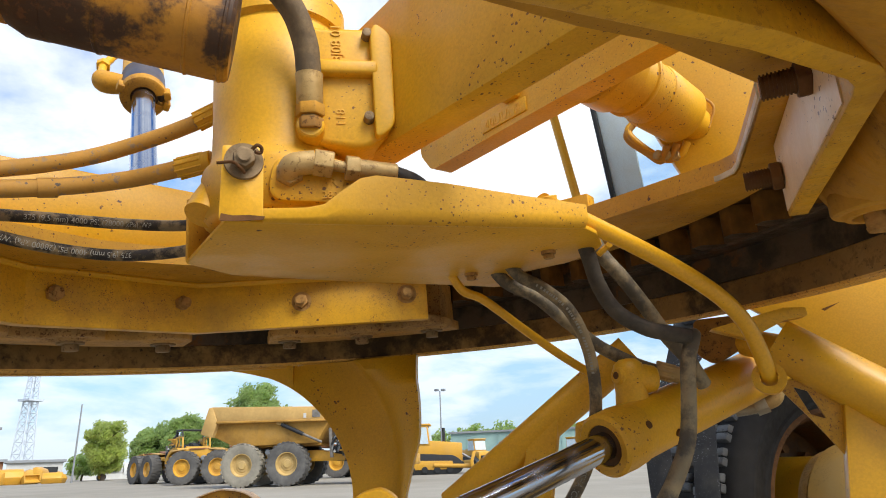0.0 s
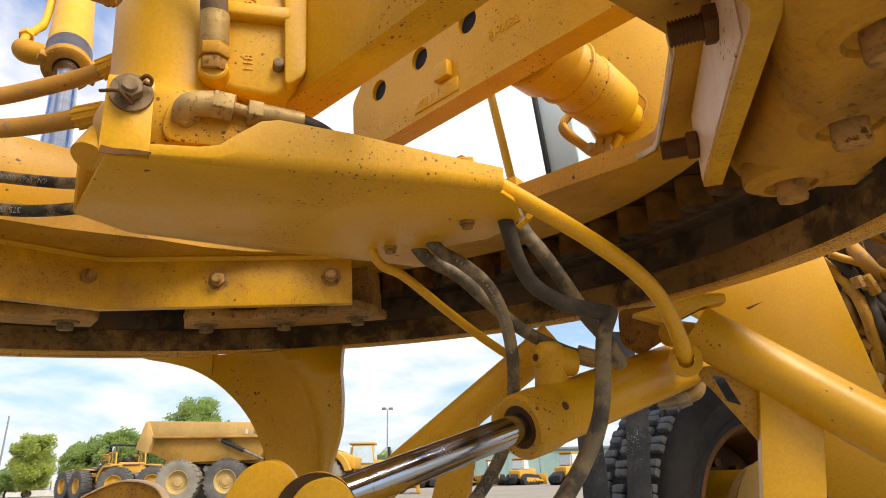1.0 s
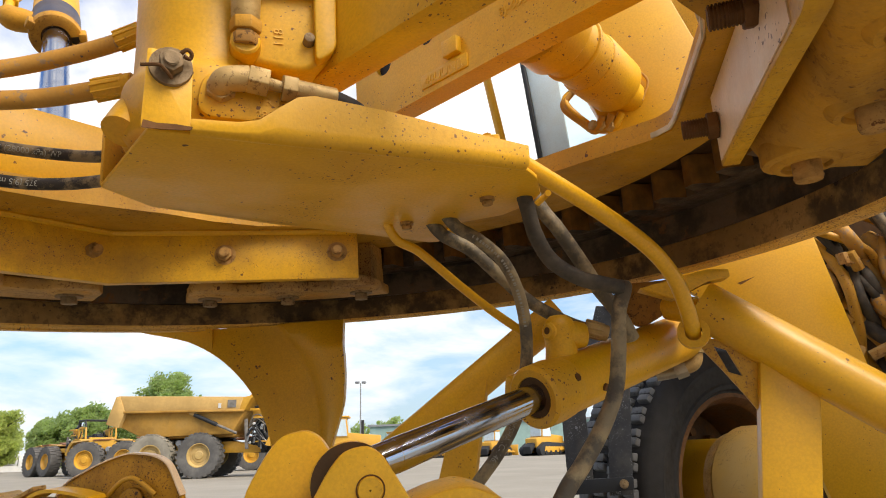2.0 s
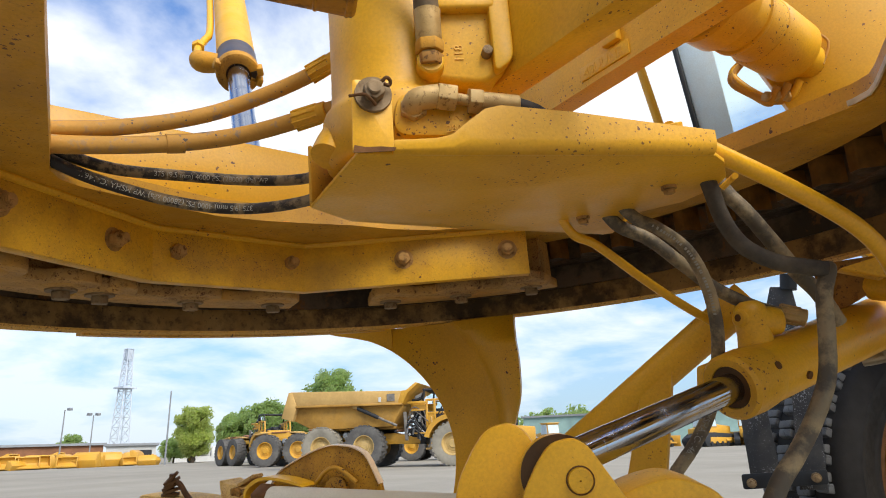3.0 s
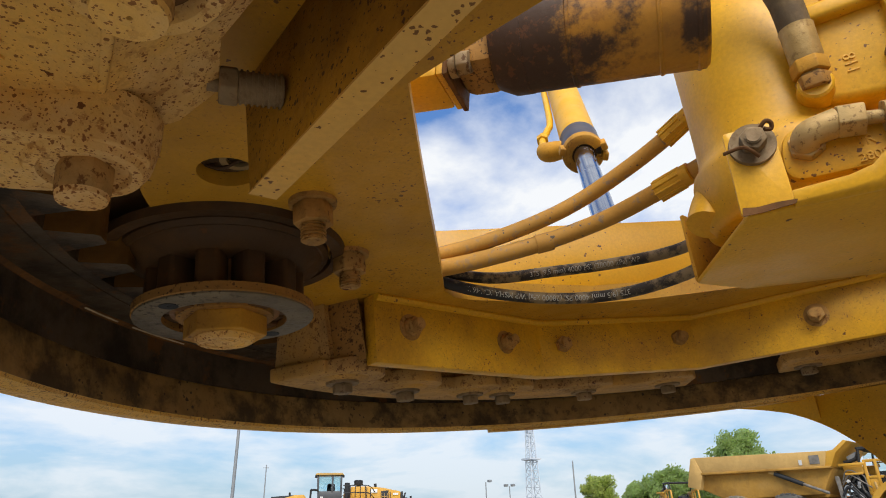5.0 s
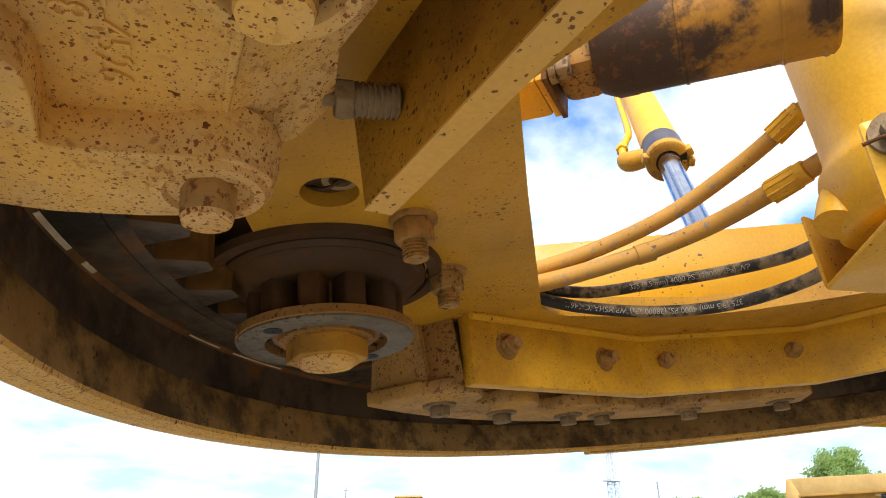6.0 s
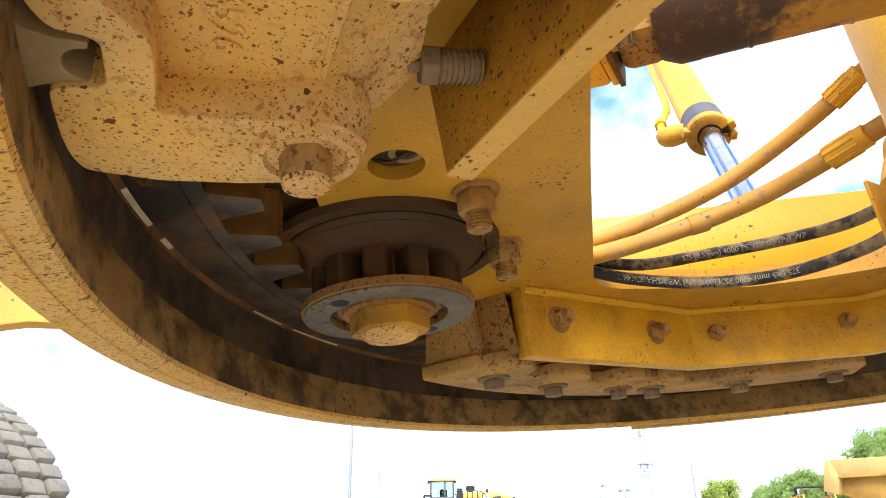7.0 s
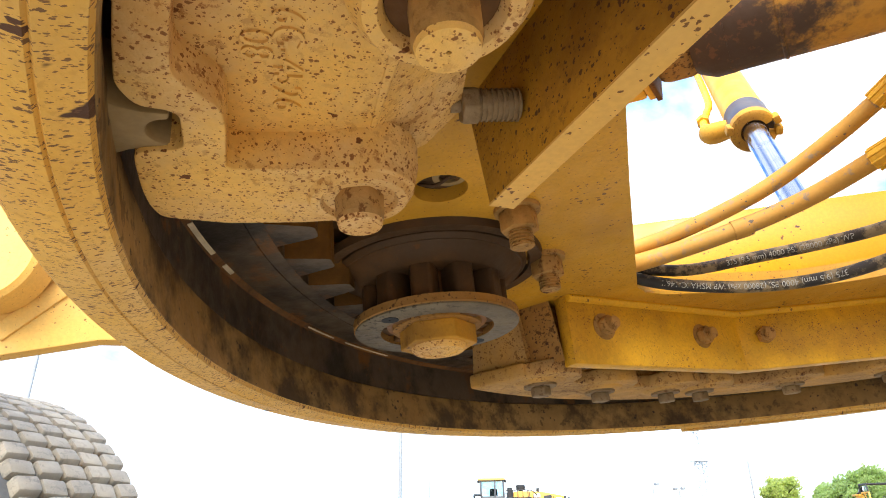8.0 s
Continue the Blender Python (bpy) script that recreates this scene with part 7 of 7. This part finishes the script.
        for z in (2.58, 2.92):
            part("hand_rail", tube([(-1.15, s * 1.42, z), (-2.2, s * 1.42, z), (-2.52, s * 1.35, z - 0.08), (-2.75, s * 1.0, z - 0.30)], 0.024, 8, 4), dark_metal, t)
    part("hood_step", plate_side([(-1.54, 2.26), (-1.20, 2.26), (-1.20, 2.60), (-1.54, 2.62)], -0.70, 0.70, 0.03), far_paint, t)
    part("air_cleaner", rod((-1.36, 0.95, 2.26), (-1.36, 0.95, 3.08), 0.14, 0.13, 16, 0.03), dark_metal, t, "tall black air cleaner")
    part("pre_cleaner", rod((-1.94, 0.3, 2.98), (-1.94, 0.3, 3.24), 0.22, 0.24, 18, 0.05), dark_metal, t)
    part("cleaner_stem", rod((-1.94, 0.3, 2.85), (-1.94, 0.3, 3.0), 0.12, 0.12, 12), dark_metal, t)
    part("exhaust", rod((-2.82, 0, 2.82), (-2.82, 0, 3.08), 0.08, 0.07, 12), dark_metal, t)
    part("cab", plate_side([(-1.10, 2.20), (0.10, 2.20), (0.12, 2.70), (-1.10, 2.70)], -0.82, 0.82, 0.05), cab_grey, t, "dark grey cab base")
    for y in (-0.78, 0.78):
        for x0, x1 in ((-1.06, -1.06), (-0.62, -0.62), (0.08, 0.12)):
            part("cab_post", box(((x0 + x1) / 2, y, 3.06), (0.09, 0.09, 0.86), Matrix.Rotation(math.atan2(x1 - x0, 0.8), 4, "Y"), 0.01), cab_grey, t)
        for x0, x1 in ((-1.01, -0.67), (-0.57, 0.05)):
            part("window", plate_side([(x0, 2.72), (x1, 2.72), (x1, 3.44), (x0, 3.44)], y - 0.01, y + 0.01), cab_glass, t, "blue-tinted cab window")
        part("door_mark", box((-0.10, y * 1.06, 2.42), (0.14, 0.02, 0.05)), white_body, t)
    part("mirror_frame", bar_line([(0.10, 0.9, 2.75), (0.42, 1.15, 2.75), (0.45, 1.15, 2.15), (0.30, 1.05, 2.05)], 0.05), dark_metal, t, "dark mirror frame")
    part("windscreen", box((0.10, 0, 3.08), (0.02, 1.45, 0.72)), cab_glass, t)
    part("driver_seat", box((-0.55, 0, 2.80), (0.42, 0.5, 0.6), None, 0.08), dark_metal, t)
    part("roof", plate_side(rounded([(-1.18, 3.46), (0.20, 3.46), (0.26, 3.52), (0.15, 3.56), (-1.10, 3.56)], 0.03), -0.90, 0.90, 0.02), tan_paint, t, "tan cab roof")
    for x in (0.22, -1.16):
        part("work_lamp", box((x, 0.75, 3.40), (0.10, 0.16, 0.12), None, 0.02), dark_metal, t)
    part("front_frame", plate_side([(0.4, 0.75), (2.6, 0.7), (3.0, 1.1), (2.2, 1.75), (1.35, 1.9), (0.9, 1.6), (0.4, 1.5)], -0.45, 0.45), far_paint, t)
    part("front_tower", plate_side([(0.50, 1.15), (1.35, 1.10), (1.75, 1.9), (1.60, 2.42), (1.25, 2.55), (0.78, 2.56), (0.62, 2.35), (0.64, 1.95)], -0.62, 0.62, 0.03), far_paint, t, "arm tower on the front frame")
    for s in (-1, 1):
        y = 0.74 * s
        part("lift_arm", plate_side([(0.80, 2.30), (0.95, 2.52), (1.35, 2.50), (2.10, 2.30), (2.75, 1.85), (3.35, 1.20), (4.05, 0.55), (3.90, 0.35), (3.20, 0.75), (2.60, 1.40), (2.05, 1.85), (1.30, 2.08)], y - 0.11, y + 0.11, 0.02), far_paint, t, "curved lift arm")
        part("front_fender", plate_side([(0.95, 1.55), (1.15, 1.90), (2.25, 2.00), (2.30, 2.06), (1.05, 1.98), (0.85, 1.60)], s * 1.13 - 0.32, s * 1.13 + 0.32, 0.01), far_paint, t)
        part("arm_slot", box((1.16, s * 0.87, 2.05), (0.10, 0.04, 0.48), Matrix.Rotation(radians(8), 4, "Y"), 0.01), dark_metal, t, "dark slot in the tower")
        part("arm_lamp", box((1.90, s * 0.92, 1.95), (0.16, 0.06, 0.12), None, 0.02), white_body, t)
    part("tilt_lever", plate_side(rounded([(2.62, 2.05), (2.78, 2.40), (2.95, 2.38), (3.25, 1.95), (3.45, 1.35), (3.30, 1.25), (2.95, 1.75)], 0.05), -0.16, 0.16, 0.02), far_paint, t, "tilt lever")
    part("tilt_cylinder", rod((1.30, 0, 2.47), (2.42, 0, 2.40), 0.11, 0.11, 14), dark_metal, t, "dark tilt cylinder")
    part("tilt_rod", rod((2.40, 0, 2.40), (2.80, 0, 2.34), 0.055, 0.055, 12), white_body, t)
    part("lamp_mast", rod((1.48, 0.5, 2.3), (1.48, 0.5, 2.68), 0.05, 0.05, 8), dark_metal, t)
    part("hitch", plate_side([(-0.9, 0.62), (0.75, 0.62), (0.70, 1.25), (0.50, 2.05), (0.0, 2.15), (-0.9, 1.7)], -0.42, 0.42, 0.02), dark_metal, t, "dark hoses and hitch between the frames")
    rnd = random.Random(6)
    for k in range(14):
        z = 1.15 + 0.08 * k
        part("hose", tube([(0.05, 0.62, z), (0.30, 0.72 + 0.05 * rnd.random(), z + rnd.uniform(-0.12, 0.08)), (0.70, 0.60, z + rnd.uniform(-0.1, 0.1))], 0.035, 6, 4), rnd.choice((dark_metal, dark_metal, grey_metal, far_paint)), t)
    part("bucket", plate_side([(3.9, 0.25), (5.6, 0.12), (5.65, 0.22), (4.5, 0.45), (4.15, 0.8), (4.25, 1.25), (4.6, 1.5), (4.5, 1.58), (4.0, 1.35), (3.8, 0.8)], -1.65, 1.65, 0.02), far_paint, t, "wide bucket")
    return t


def set_back(x, y, yaw, k):
    """A machine k times as large and as far off."""
    return heading(0.35 + (x - 0.35) * k, -0.62 + (y + 0.62) * k, 0, yaw) @ Matrix.Scale(k, 4)


bed_way = math.degrees(math.atan2(1.56, 5.5))
dump_truck(set_back(-16.72, 25.72, bed_way, 1.08), "tan and yellow articulated dump truck parked on gravel", True, (0, 2))
dump_truck(set_back(-25.85, 31.74, bed_way + 3.6, 1.08), "yellow dump truck without its body, behind another", False)
dump_truck(set_back(-34.41, 35.22, -19.7, 1.08), "yellow dump truck without its body, seen from its front corner", False)
dump_truck(set_back(-23.94, 37.83, bed_way + 180, 1.08), "yellow dump truck without its body, facing the other way", False)
wheel_loader(set_back(-33.85, 10.4, 251, 1.13), "clean yellow wheel loader with raised hood rails")
wheel_loader(set_back(-45.85, 18.1, 251, 1.13), "yellow wheel loader partly hidden by another")


def leaf_cloud(center, size, count, material, seed, t, name="crown", leaf=0.22):
    """A crown of many small leaf clumps in uneven lobes, with gaps."""
    rnd = random.Random(seed)
    lobes = []
    for k in range(90):
        d = Vector((rnd.gauss(0, 1), rnd.gauss(0, 1), rnd.gauss(0, 0.9)))
        d = d.normalized() * (rnd.uniform(0.66, 0.84) if k % 3 else rnd.uniform(0.2, 0.65))
        lobes.append((Vector(center) + Vector((d.x * size[0], d.y * size[1], d.z * size[2])), rnd.uniform(0.17, 0.30)))
    verts, faces = [], []
    for k in range(count):
        c, s = rnd.choice(lobes)
        d = Vector((rnd.gauss(0, 1), rnd.gauss(0, 1), rnd.gauss(0, 1))).normalized() * rnd.uniform(0.35, 1.12)
        p = c + Vector((d.x * s * size[0], d.y * s * size[1], d.z * s * size[2] * 0.85))
        a = Vector((rnd.gauss(0, 1), rnd.gauss(0, 1), rnd.gauss(0, 0.7))).normalized()
        u = a.orthogonal().normalized()
        q = a.cross(u)
        l = leaf * rnd.uniform(0.6, 1.4)
        i = len(verts)
        verts += [p - u * l, p + q * l * 0.5 + a * l * 0.15, p + u * l, p - q * l * 0.5 + a * l * 0.15]
        faces.append((i, i + 1, i + 2, i + 3))
    me = bpy.data.meshes.new(name)
    me.from_pydata([tuple(v - BASE[t.name]) for v in verts], [], faces)
    me.materials.append(material)
    ob = new(name, me)
    ob.parent = t
    BASE[ob.name] = BASE[t.name]
    return tagged(ob, "", "", "", "stuff")


def tree(x, y, high, wide, label, material, seed, count=5200, clear=0.16, leaf=0.24):
    t = thing("tree", label, "tree", (x, y, 0), GROUND, "trees")
    rnd = random.Random(seed)
    b = tube([(x, y, -0.1), (x + 0.1, y, high * 0.2), (x - 0.05, y + 0.1, high * 0.5), (x, y, high * 0.8)], lambda s: 0.035 * high * (1.05 - 0.85 * s), 10, 4)
    for k in range(9):
        a, h = rnd.uniform(0, 6.28), rnd.uniform(0.22, 0.6) * high
        l = wide * rnd.uniform(0.28, 0.42)
        tube([(x, y, h), (x + math.cos(a) * l * 0.5, y + math.sin(a) * l * 0.5, h + l * 0.45), (x + math.cos(a) * l, y + math.sin(a) * l, h + l * 0.7)], lambda s: 0.012 * high * (1 - 0.8 * s), 6, 3, b)
    part("trunk", b, bark, t)
    c = high * (clear + (1 - clear) / 2)
    leaf_cloud((x, y, c), (wide * 0.52, wide * 0.52, high * (1 - clear) * 0.5), count, material, seed, t, leaf=leaf)
    return t


def polar(az, d):
    return (0.35 - d * math.sin(radians(az)), -0.62 + d * math.cos(radians(az)))


tree(*polar(49.2, 90), 7.3, 5.4, "round young tree with yellowing leaves", leaf_light, 11, 22000, 0.06, 0.15)
tree(*polar(50.6, 96), 3.4, 3.6, "low dark bush beside a tree", leaf_dark, 12, 2200, 0.05, 0.2)
tree(*polar(45.6, 72), 5.6, 4.8, "dense green tree behind trucks", leaf_dark, 13, 20000, 0.04, 0.15)
tree(*polar(43.2, 70), 6.3, 5.6, "dense green tree behind trucks", leaf_dark, 14, 22000, 0.04, 0.15)
tree(*polar(41.0, 74), 5.8, 5.0, "dense green tree behind trucks", leaf_dark, 15, 18000, 0.04, 0.15)
tree(*polar(38.3, 66), 8.9, 6.6, "tall green tree behind the tipper", leaf_dark, 16, 24000, 0.10, 0.15)
tree(*polar(57.7, 120), 4.9, 4.4, "small round dark tree", leaf_dark, 17, 5000, 0.06, 0.2)
for k, az in enumerate((10.0, 12.5, 15.0, 17.5, 20.0, 22.5)):
    tree(*polar(az, 150), 8.4 + 1.1 * math.sin(k * 2.3), 9.5, "far green tree behind the sheds", leaf_dark, 30 + k, 1800, 0.08, 0.42)


def pole(az, d, high, label, r=0.11, lean=0.0, heads=0, cross=False):
    x, y = polar(az, d)
    t = thing("lamp_post" if heads else "utility_pole", label, "pole", (x, y, 0), GROUND, "poles")
    side = Vector((math.cos(radians(az)), math.sin(radians(az)), 0))
    end = Vector((x, y, high)) + side * lean * high
    part("shaft", rod((x, y, -0.2), end, r, r * 0.7, 12), grey_metal, t)
    for k in range(heads):
        s = k - (heads - 1) / 2
        part("lamp_head", box(end + side * (0.45 * s * 2 if heads > 1 else 0.5) + Vector((0, 0, 0.1)), (0.55, 0.4, 0.3), None, 0.03), grey_metal, t, "grey lamp head")
    if cross:
        part("cross_arm", box(end - Vector((0, 0, 0.6)), (1.2, 0.1, 0.12), Matrix.Rotation(radians(az), 4, "Z")), grey_metal, t)
    return t


pole(51.2, 80, 7.9, "thin plain grey utility pole", 0.10, 0.006)
pole(58.45, 90, 6.5, "grey lamp post with one head", 0.09, 0, 1)
pole(56.5, 90, 5.9, "grey lamp post with two heads", 0.08, 0, 2)
pole(79.0, 60, 14.5, "tall plain grey utility pole", 0.16)
pole(76.56, 150, 14.4, "far thin pole with a cross arm", 0.16, 0, 0, True)
pole(22.8, 90, 9.9, "grey lamp post with two heads", 0.11, 0, 2)
pole(107.9, 45, 13.0, "thin grey pole beside the tyre", 0.11)

# lattice tower
TX, TY = polar(54.55, 200)
tower = thing("lattice_tower", "pale grey lattice radio tower", "tower", (TX, TY, 0), GROUND)


def tower_side(z):
    return 1.9 - 1.05 * min(1, z / 27.0)


levels = [0, 3, 6, 8.8, 11.4, 13.8, 16, 18.2, 20.2, 22.2, 24, 25.6, 27, 29.8]
cs = [(-1, -1), (1, -1), (1, 1), (-1, 1)]
for i, j in cs:
    part("leg", tube([(TX + i * tower_side(z), TY + j * tower_side(z), z) for z in levels], 0.14, 6, 0), lattice_grey, tower)
for z0, z1 in zip(levels, levels[1:]):
    b = bmesh.new()
    for k in range(4):
        (i, j), (p, q) = cs[k], cs[(k + 1) % 4]
        a0, a1, c0, c1 = ((TX + i * tower_side(z0), TY + j * tower_side(z0), z0), (TX + i * tower_side(z1), TY + j * tower_side(z1), z1),
                          (TX + p * tower_side(z0), TY + q * tower_side(z0), z0), (TX + p * tower_side(z1), TY + q * tower_side(z1), z1))
        rod(a0, c1, 0.07, 0.07, 5, bm=b)
        rod(c0, a1, 0.07, 0.07, 5, bm=b)
        rod(a1, c1, 0.07, 0.07, 5, bm=b)
    part("bracing", b, lattice_grey, tower, kind="stuff")
part("platform", box((TX, TY, 19.2), (4.2, 4.2, 0.5)), lattice_grey, tower)
part("antenna", box((TX, TY, 28.2), (1.5, 1.5, 3.4), None, 0.1), lattice_grey, tower)


def shed(az0, az1, d, high, deep, mat, label, name="shed", roof_mat=None, doors=()):
    a, c = Vector((*polar(az0, d), 0)), Vector((*polar(az1, d), 0))
    way = (c - a).normalized()
    long = (c - a).length
    m = on_frame(a, way, (0, 0, 1))
    t = thing(name, label, "building", a, GROUND, "far buildings")
    part("wall", slab([(0, 0), (long, 0), (long, high), (0, high)], -deep, 0.0, at=m), mat, t)
    part("roof", slab([(-0.4, high), (long + 0.4, high), (long + 0.4, high + 0.35), (-0.4, high + 0.35)], -deep - 0.4, 0.4, at=m), roof_mat or grey_metal, t)
    for s0, s1, h in doors:
        part("door", slab([(s0, 0), (s1, 0), (s1, h), (s0, h)], 0.01, 0.08, at=m), dark_metal, t, "dark open doorway")
    for k in range(int(long / 6)):
        part("batten", slab([(6 * k + 3, 0), (6 * k + 3.15, 0), (6 * k + 3.15, high), (6 * k + 3, high)], 0.01, 0.10, at=m), mat, t)
    return t


shed(68.0, 55.6, 118, 2.9, 14, rust_wall, "long low rust-red shed")
shed(55.4, 51.9, 118, 2.7, 14, pale_wall, "low pale grey shed with a dark doorway", doors=((4.2, 6.6, 2.0),))
shed(22.0, 2.0, 130, 5.6, 30, green_wall, "long pale green shed")
shed(50.6, 46.5, 104, 1.5, 1.0, pale_wall, "low pale concrete wall", "yard_wall")


def bucket(az, d, label, s=1.0, turn=0.0):
    x, y = polar(az, d)
    at = heading(x, y, 0, turn)
    t = thing("spare_bucket", label, "bucket", (0, 0, 0), at, "spare buckets in a row")
    part("shell", plate_side([(0, 0), (1.3 * s, 0.1), (1.35 * s, 0.25), (0.5 * s, 0.45), (0.25 * s, 0.9 * s), (0.4 * s, 1.5 * s), (0.8 * s, 1.75 * s), (0.7 * s, 1.9 * s), (0.05, 1.6 * s), (-0.25, 0.9 * s)], -1.5 * s, 1.5 * s, 0.03), far_paint, t)
    for y in (-1.5 * s, 1.5 * s):
        part("side_plate", plate_side([(0, 0), (1.3 * s, 0.1), (0.85 * s, 1.85 * s), (0.05, 1.6 * s), (-0.25, 0.9 * s)], y - 0.04, y + 0.04, 0.01), far_paint, t)
    return t


rnd = random.Random(9)
for k in range(34):
    bucket(66.4 - 0.44 * k + rnd.uniform(-0.3, 0.3), 88 + rnd.uniform(-5, 5), "yellow spare bucket lying in a row", rnd.uniform(0.5, 0.95), rnd.uniform(0, 360))


def dozer(az, d, label, turn, s=1.0):
    x, y = polar(az, d)
    t = thing("bulldozer", label, "bulldozer", (0, 0, 0), heading(x, y, 0, turn) @ Matrix.Scale(s, 4), "bulldozers in a row")
    for y in (-1.1, 1.1):
        part("track", plate_side(rounded([(-2.3, 0.0), (2.2, 0.0), (2.6, 0.6), (1.9, 1.15), (-1.4, 1.35), (-2.6, 0.7)], 0.3), y - 0.28, y + 0.28, 0.02), dark_metal, t, "dark track")
        part("track_frame", plate_side(rounded([(-1.8, 0.3), (1.8, 0.3), (1.8, 0.8), (-1.6, 0.9)], 0.1), y - 0.32, y + 0.32, 0.01), far_paint, t)
        part("window", plate_side([(-1.18, 1.90), (0.24, 1.90), (0.12, 2.95), (-1.06, 2.95)], y * 0.73 - 0.02, y * 0.73 + 0.02, 0.0), blue_grey, t, "pale blue cab window")
    part("body", plate_side([(-2.2, 0.8), (2.4, 0.7), (2.4, 1.9), (0.3, 2.1), (-2.2, 1.7)], -0.75, 0.75, 0.05), far_paint, t)
    part("cab", plate_side([(-1.3, 1.8), (0.35, 1.8), (0.2, 3.05), (-1.15, 3.05)], -0.78, 0.78, 0.04), far_paint, t)
    for x in (-1.27, 0.30):
        part("window", box((x, 0, 2.42), (0.10, 1.36, 1.0), Matrix.Rotation(radians(-6 if x > 0 else 6), 4, "Y")), blue_grey, t, "pale blue cab window")
    for y in (-0.55, 0.55):
        part("push_arm", rod((0.6, y * 2.55, 0.55), (3.0, y * 2.55, 0.45), 0.13, 0.13, 10), far_paint, t)
        part("lift_ram", rod((1.9, y, 1.5), (2.95, y, 0.9), 0.07, 0.07, 8), grey_metal, t)
    for k in range(5):
        for y in (-1.41, 1.41):
            part("roller", rod((-1.6 + 0.8 * k, y, 0.3), (-1.6 + 0.8 * k, y + (0.05 if y > 0 else -0.05), 0.3), 0.2, 0.2, 12), dark_metal, t)
    part("roof", box((-0.5, 0, 3.12), (1.7, 1.7, 0.12), None, 0.03), far_paint, t)
    part("blade", plate_side([(3.0, 0.05), (3.25, 0.05), (3.1, 0.7), (3.3, 1.35), (3.1, 1.35), (2.9, 0.7)], -1.9, 1.9, 0.02), far_paint, t, "curved blade")
    part("exhaust", rod((1.2, 0, 1.9), (1.2, 0, 2.9), 0.1, 0.1, 10), dark_metal, t)
    part("ripper", plate_side([(-2.9, 0.2), (-2.2, 0.9), (-2.2, 1.3), (-3.0, 0.9)], -0.5, 0.5, 0.02), dark_metal, t)
    return t


for az, d, turn, s in ((7.3, 72, 60, 1.0), (11.5, 78, 75, 0.9), (14.0, 80, 110, 0.9), (17.0, 80, 60, 0.85), (20.0, 76, 140, 0.95), (4.5, 74, 95, 0.95)):
    dozer(az, d, "yellow bulldozer parked in a far row", turn, s)
dozer(24.1, 47, "yellow bulldozer parked behind the blade arm", 20, 1.05)

sgx, sgy = polar(82.4, 120)
sign = thing("road_sign", "green and yellow road sign on posts", "sign", (sgx, sgy, 0), GROUND)
part("panel", box((sgx, sgy, 3.6), (0.12, 2.6, 1.5), Matrix.Rotation(radians(-7), 4, "Z")), sign_green, sign)
part("panel", box((sgx - 0.1, sgy + 3.2, 3.6), (0.12, 1.9, 1.4), Matrix.Rotation(radians(-7), 4, "Z")), far_paint, sign)
for k in (-1.2, 1.2, 3.9):
    part("post", rod((sgx - 0.1, sgy + k, 0), (sgx - 0.1, sgy + k, 3.0), 0.09, 0.09, 8), grey_metal, sign)
ux, uy = polar(48.3, 92)
truck = thing("utility_truck", "small white truck with a box body", "truck", (0, 0, 0), heading(ux, uy, 0, 40))
part("box_body", box((-0.8, 0, 1.45), (3.2, 1.9, 1.4), None, 0.05), white_body, truck)
part("cab", plate_side([(0.9, 0.5), (2.6, 0.5), (2.6, 1.1), (2.0, 1.25), (1.5, 1.9), (0.9, 1.9)], -0.9, 0.9, 0.05), white_body, truck)
for x in (-1.6, 1.8):
    for y in (-0.85, 0.85):
        wheel_part(truck, x, y, 0.38, 0.38, 0.26)
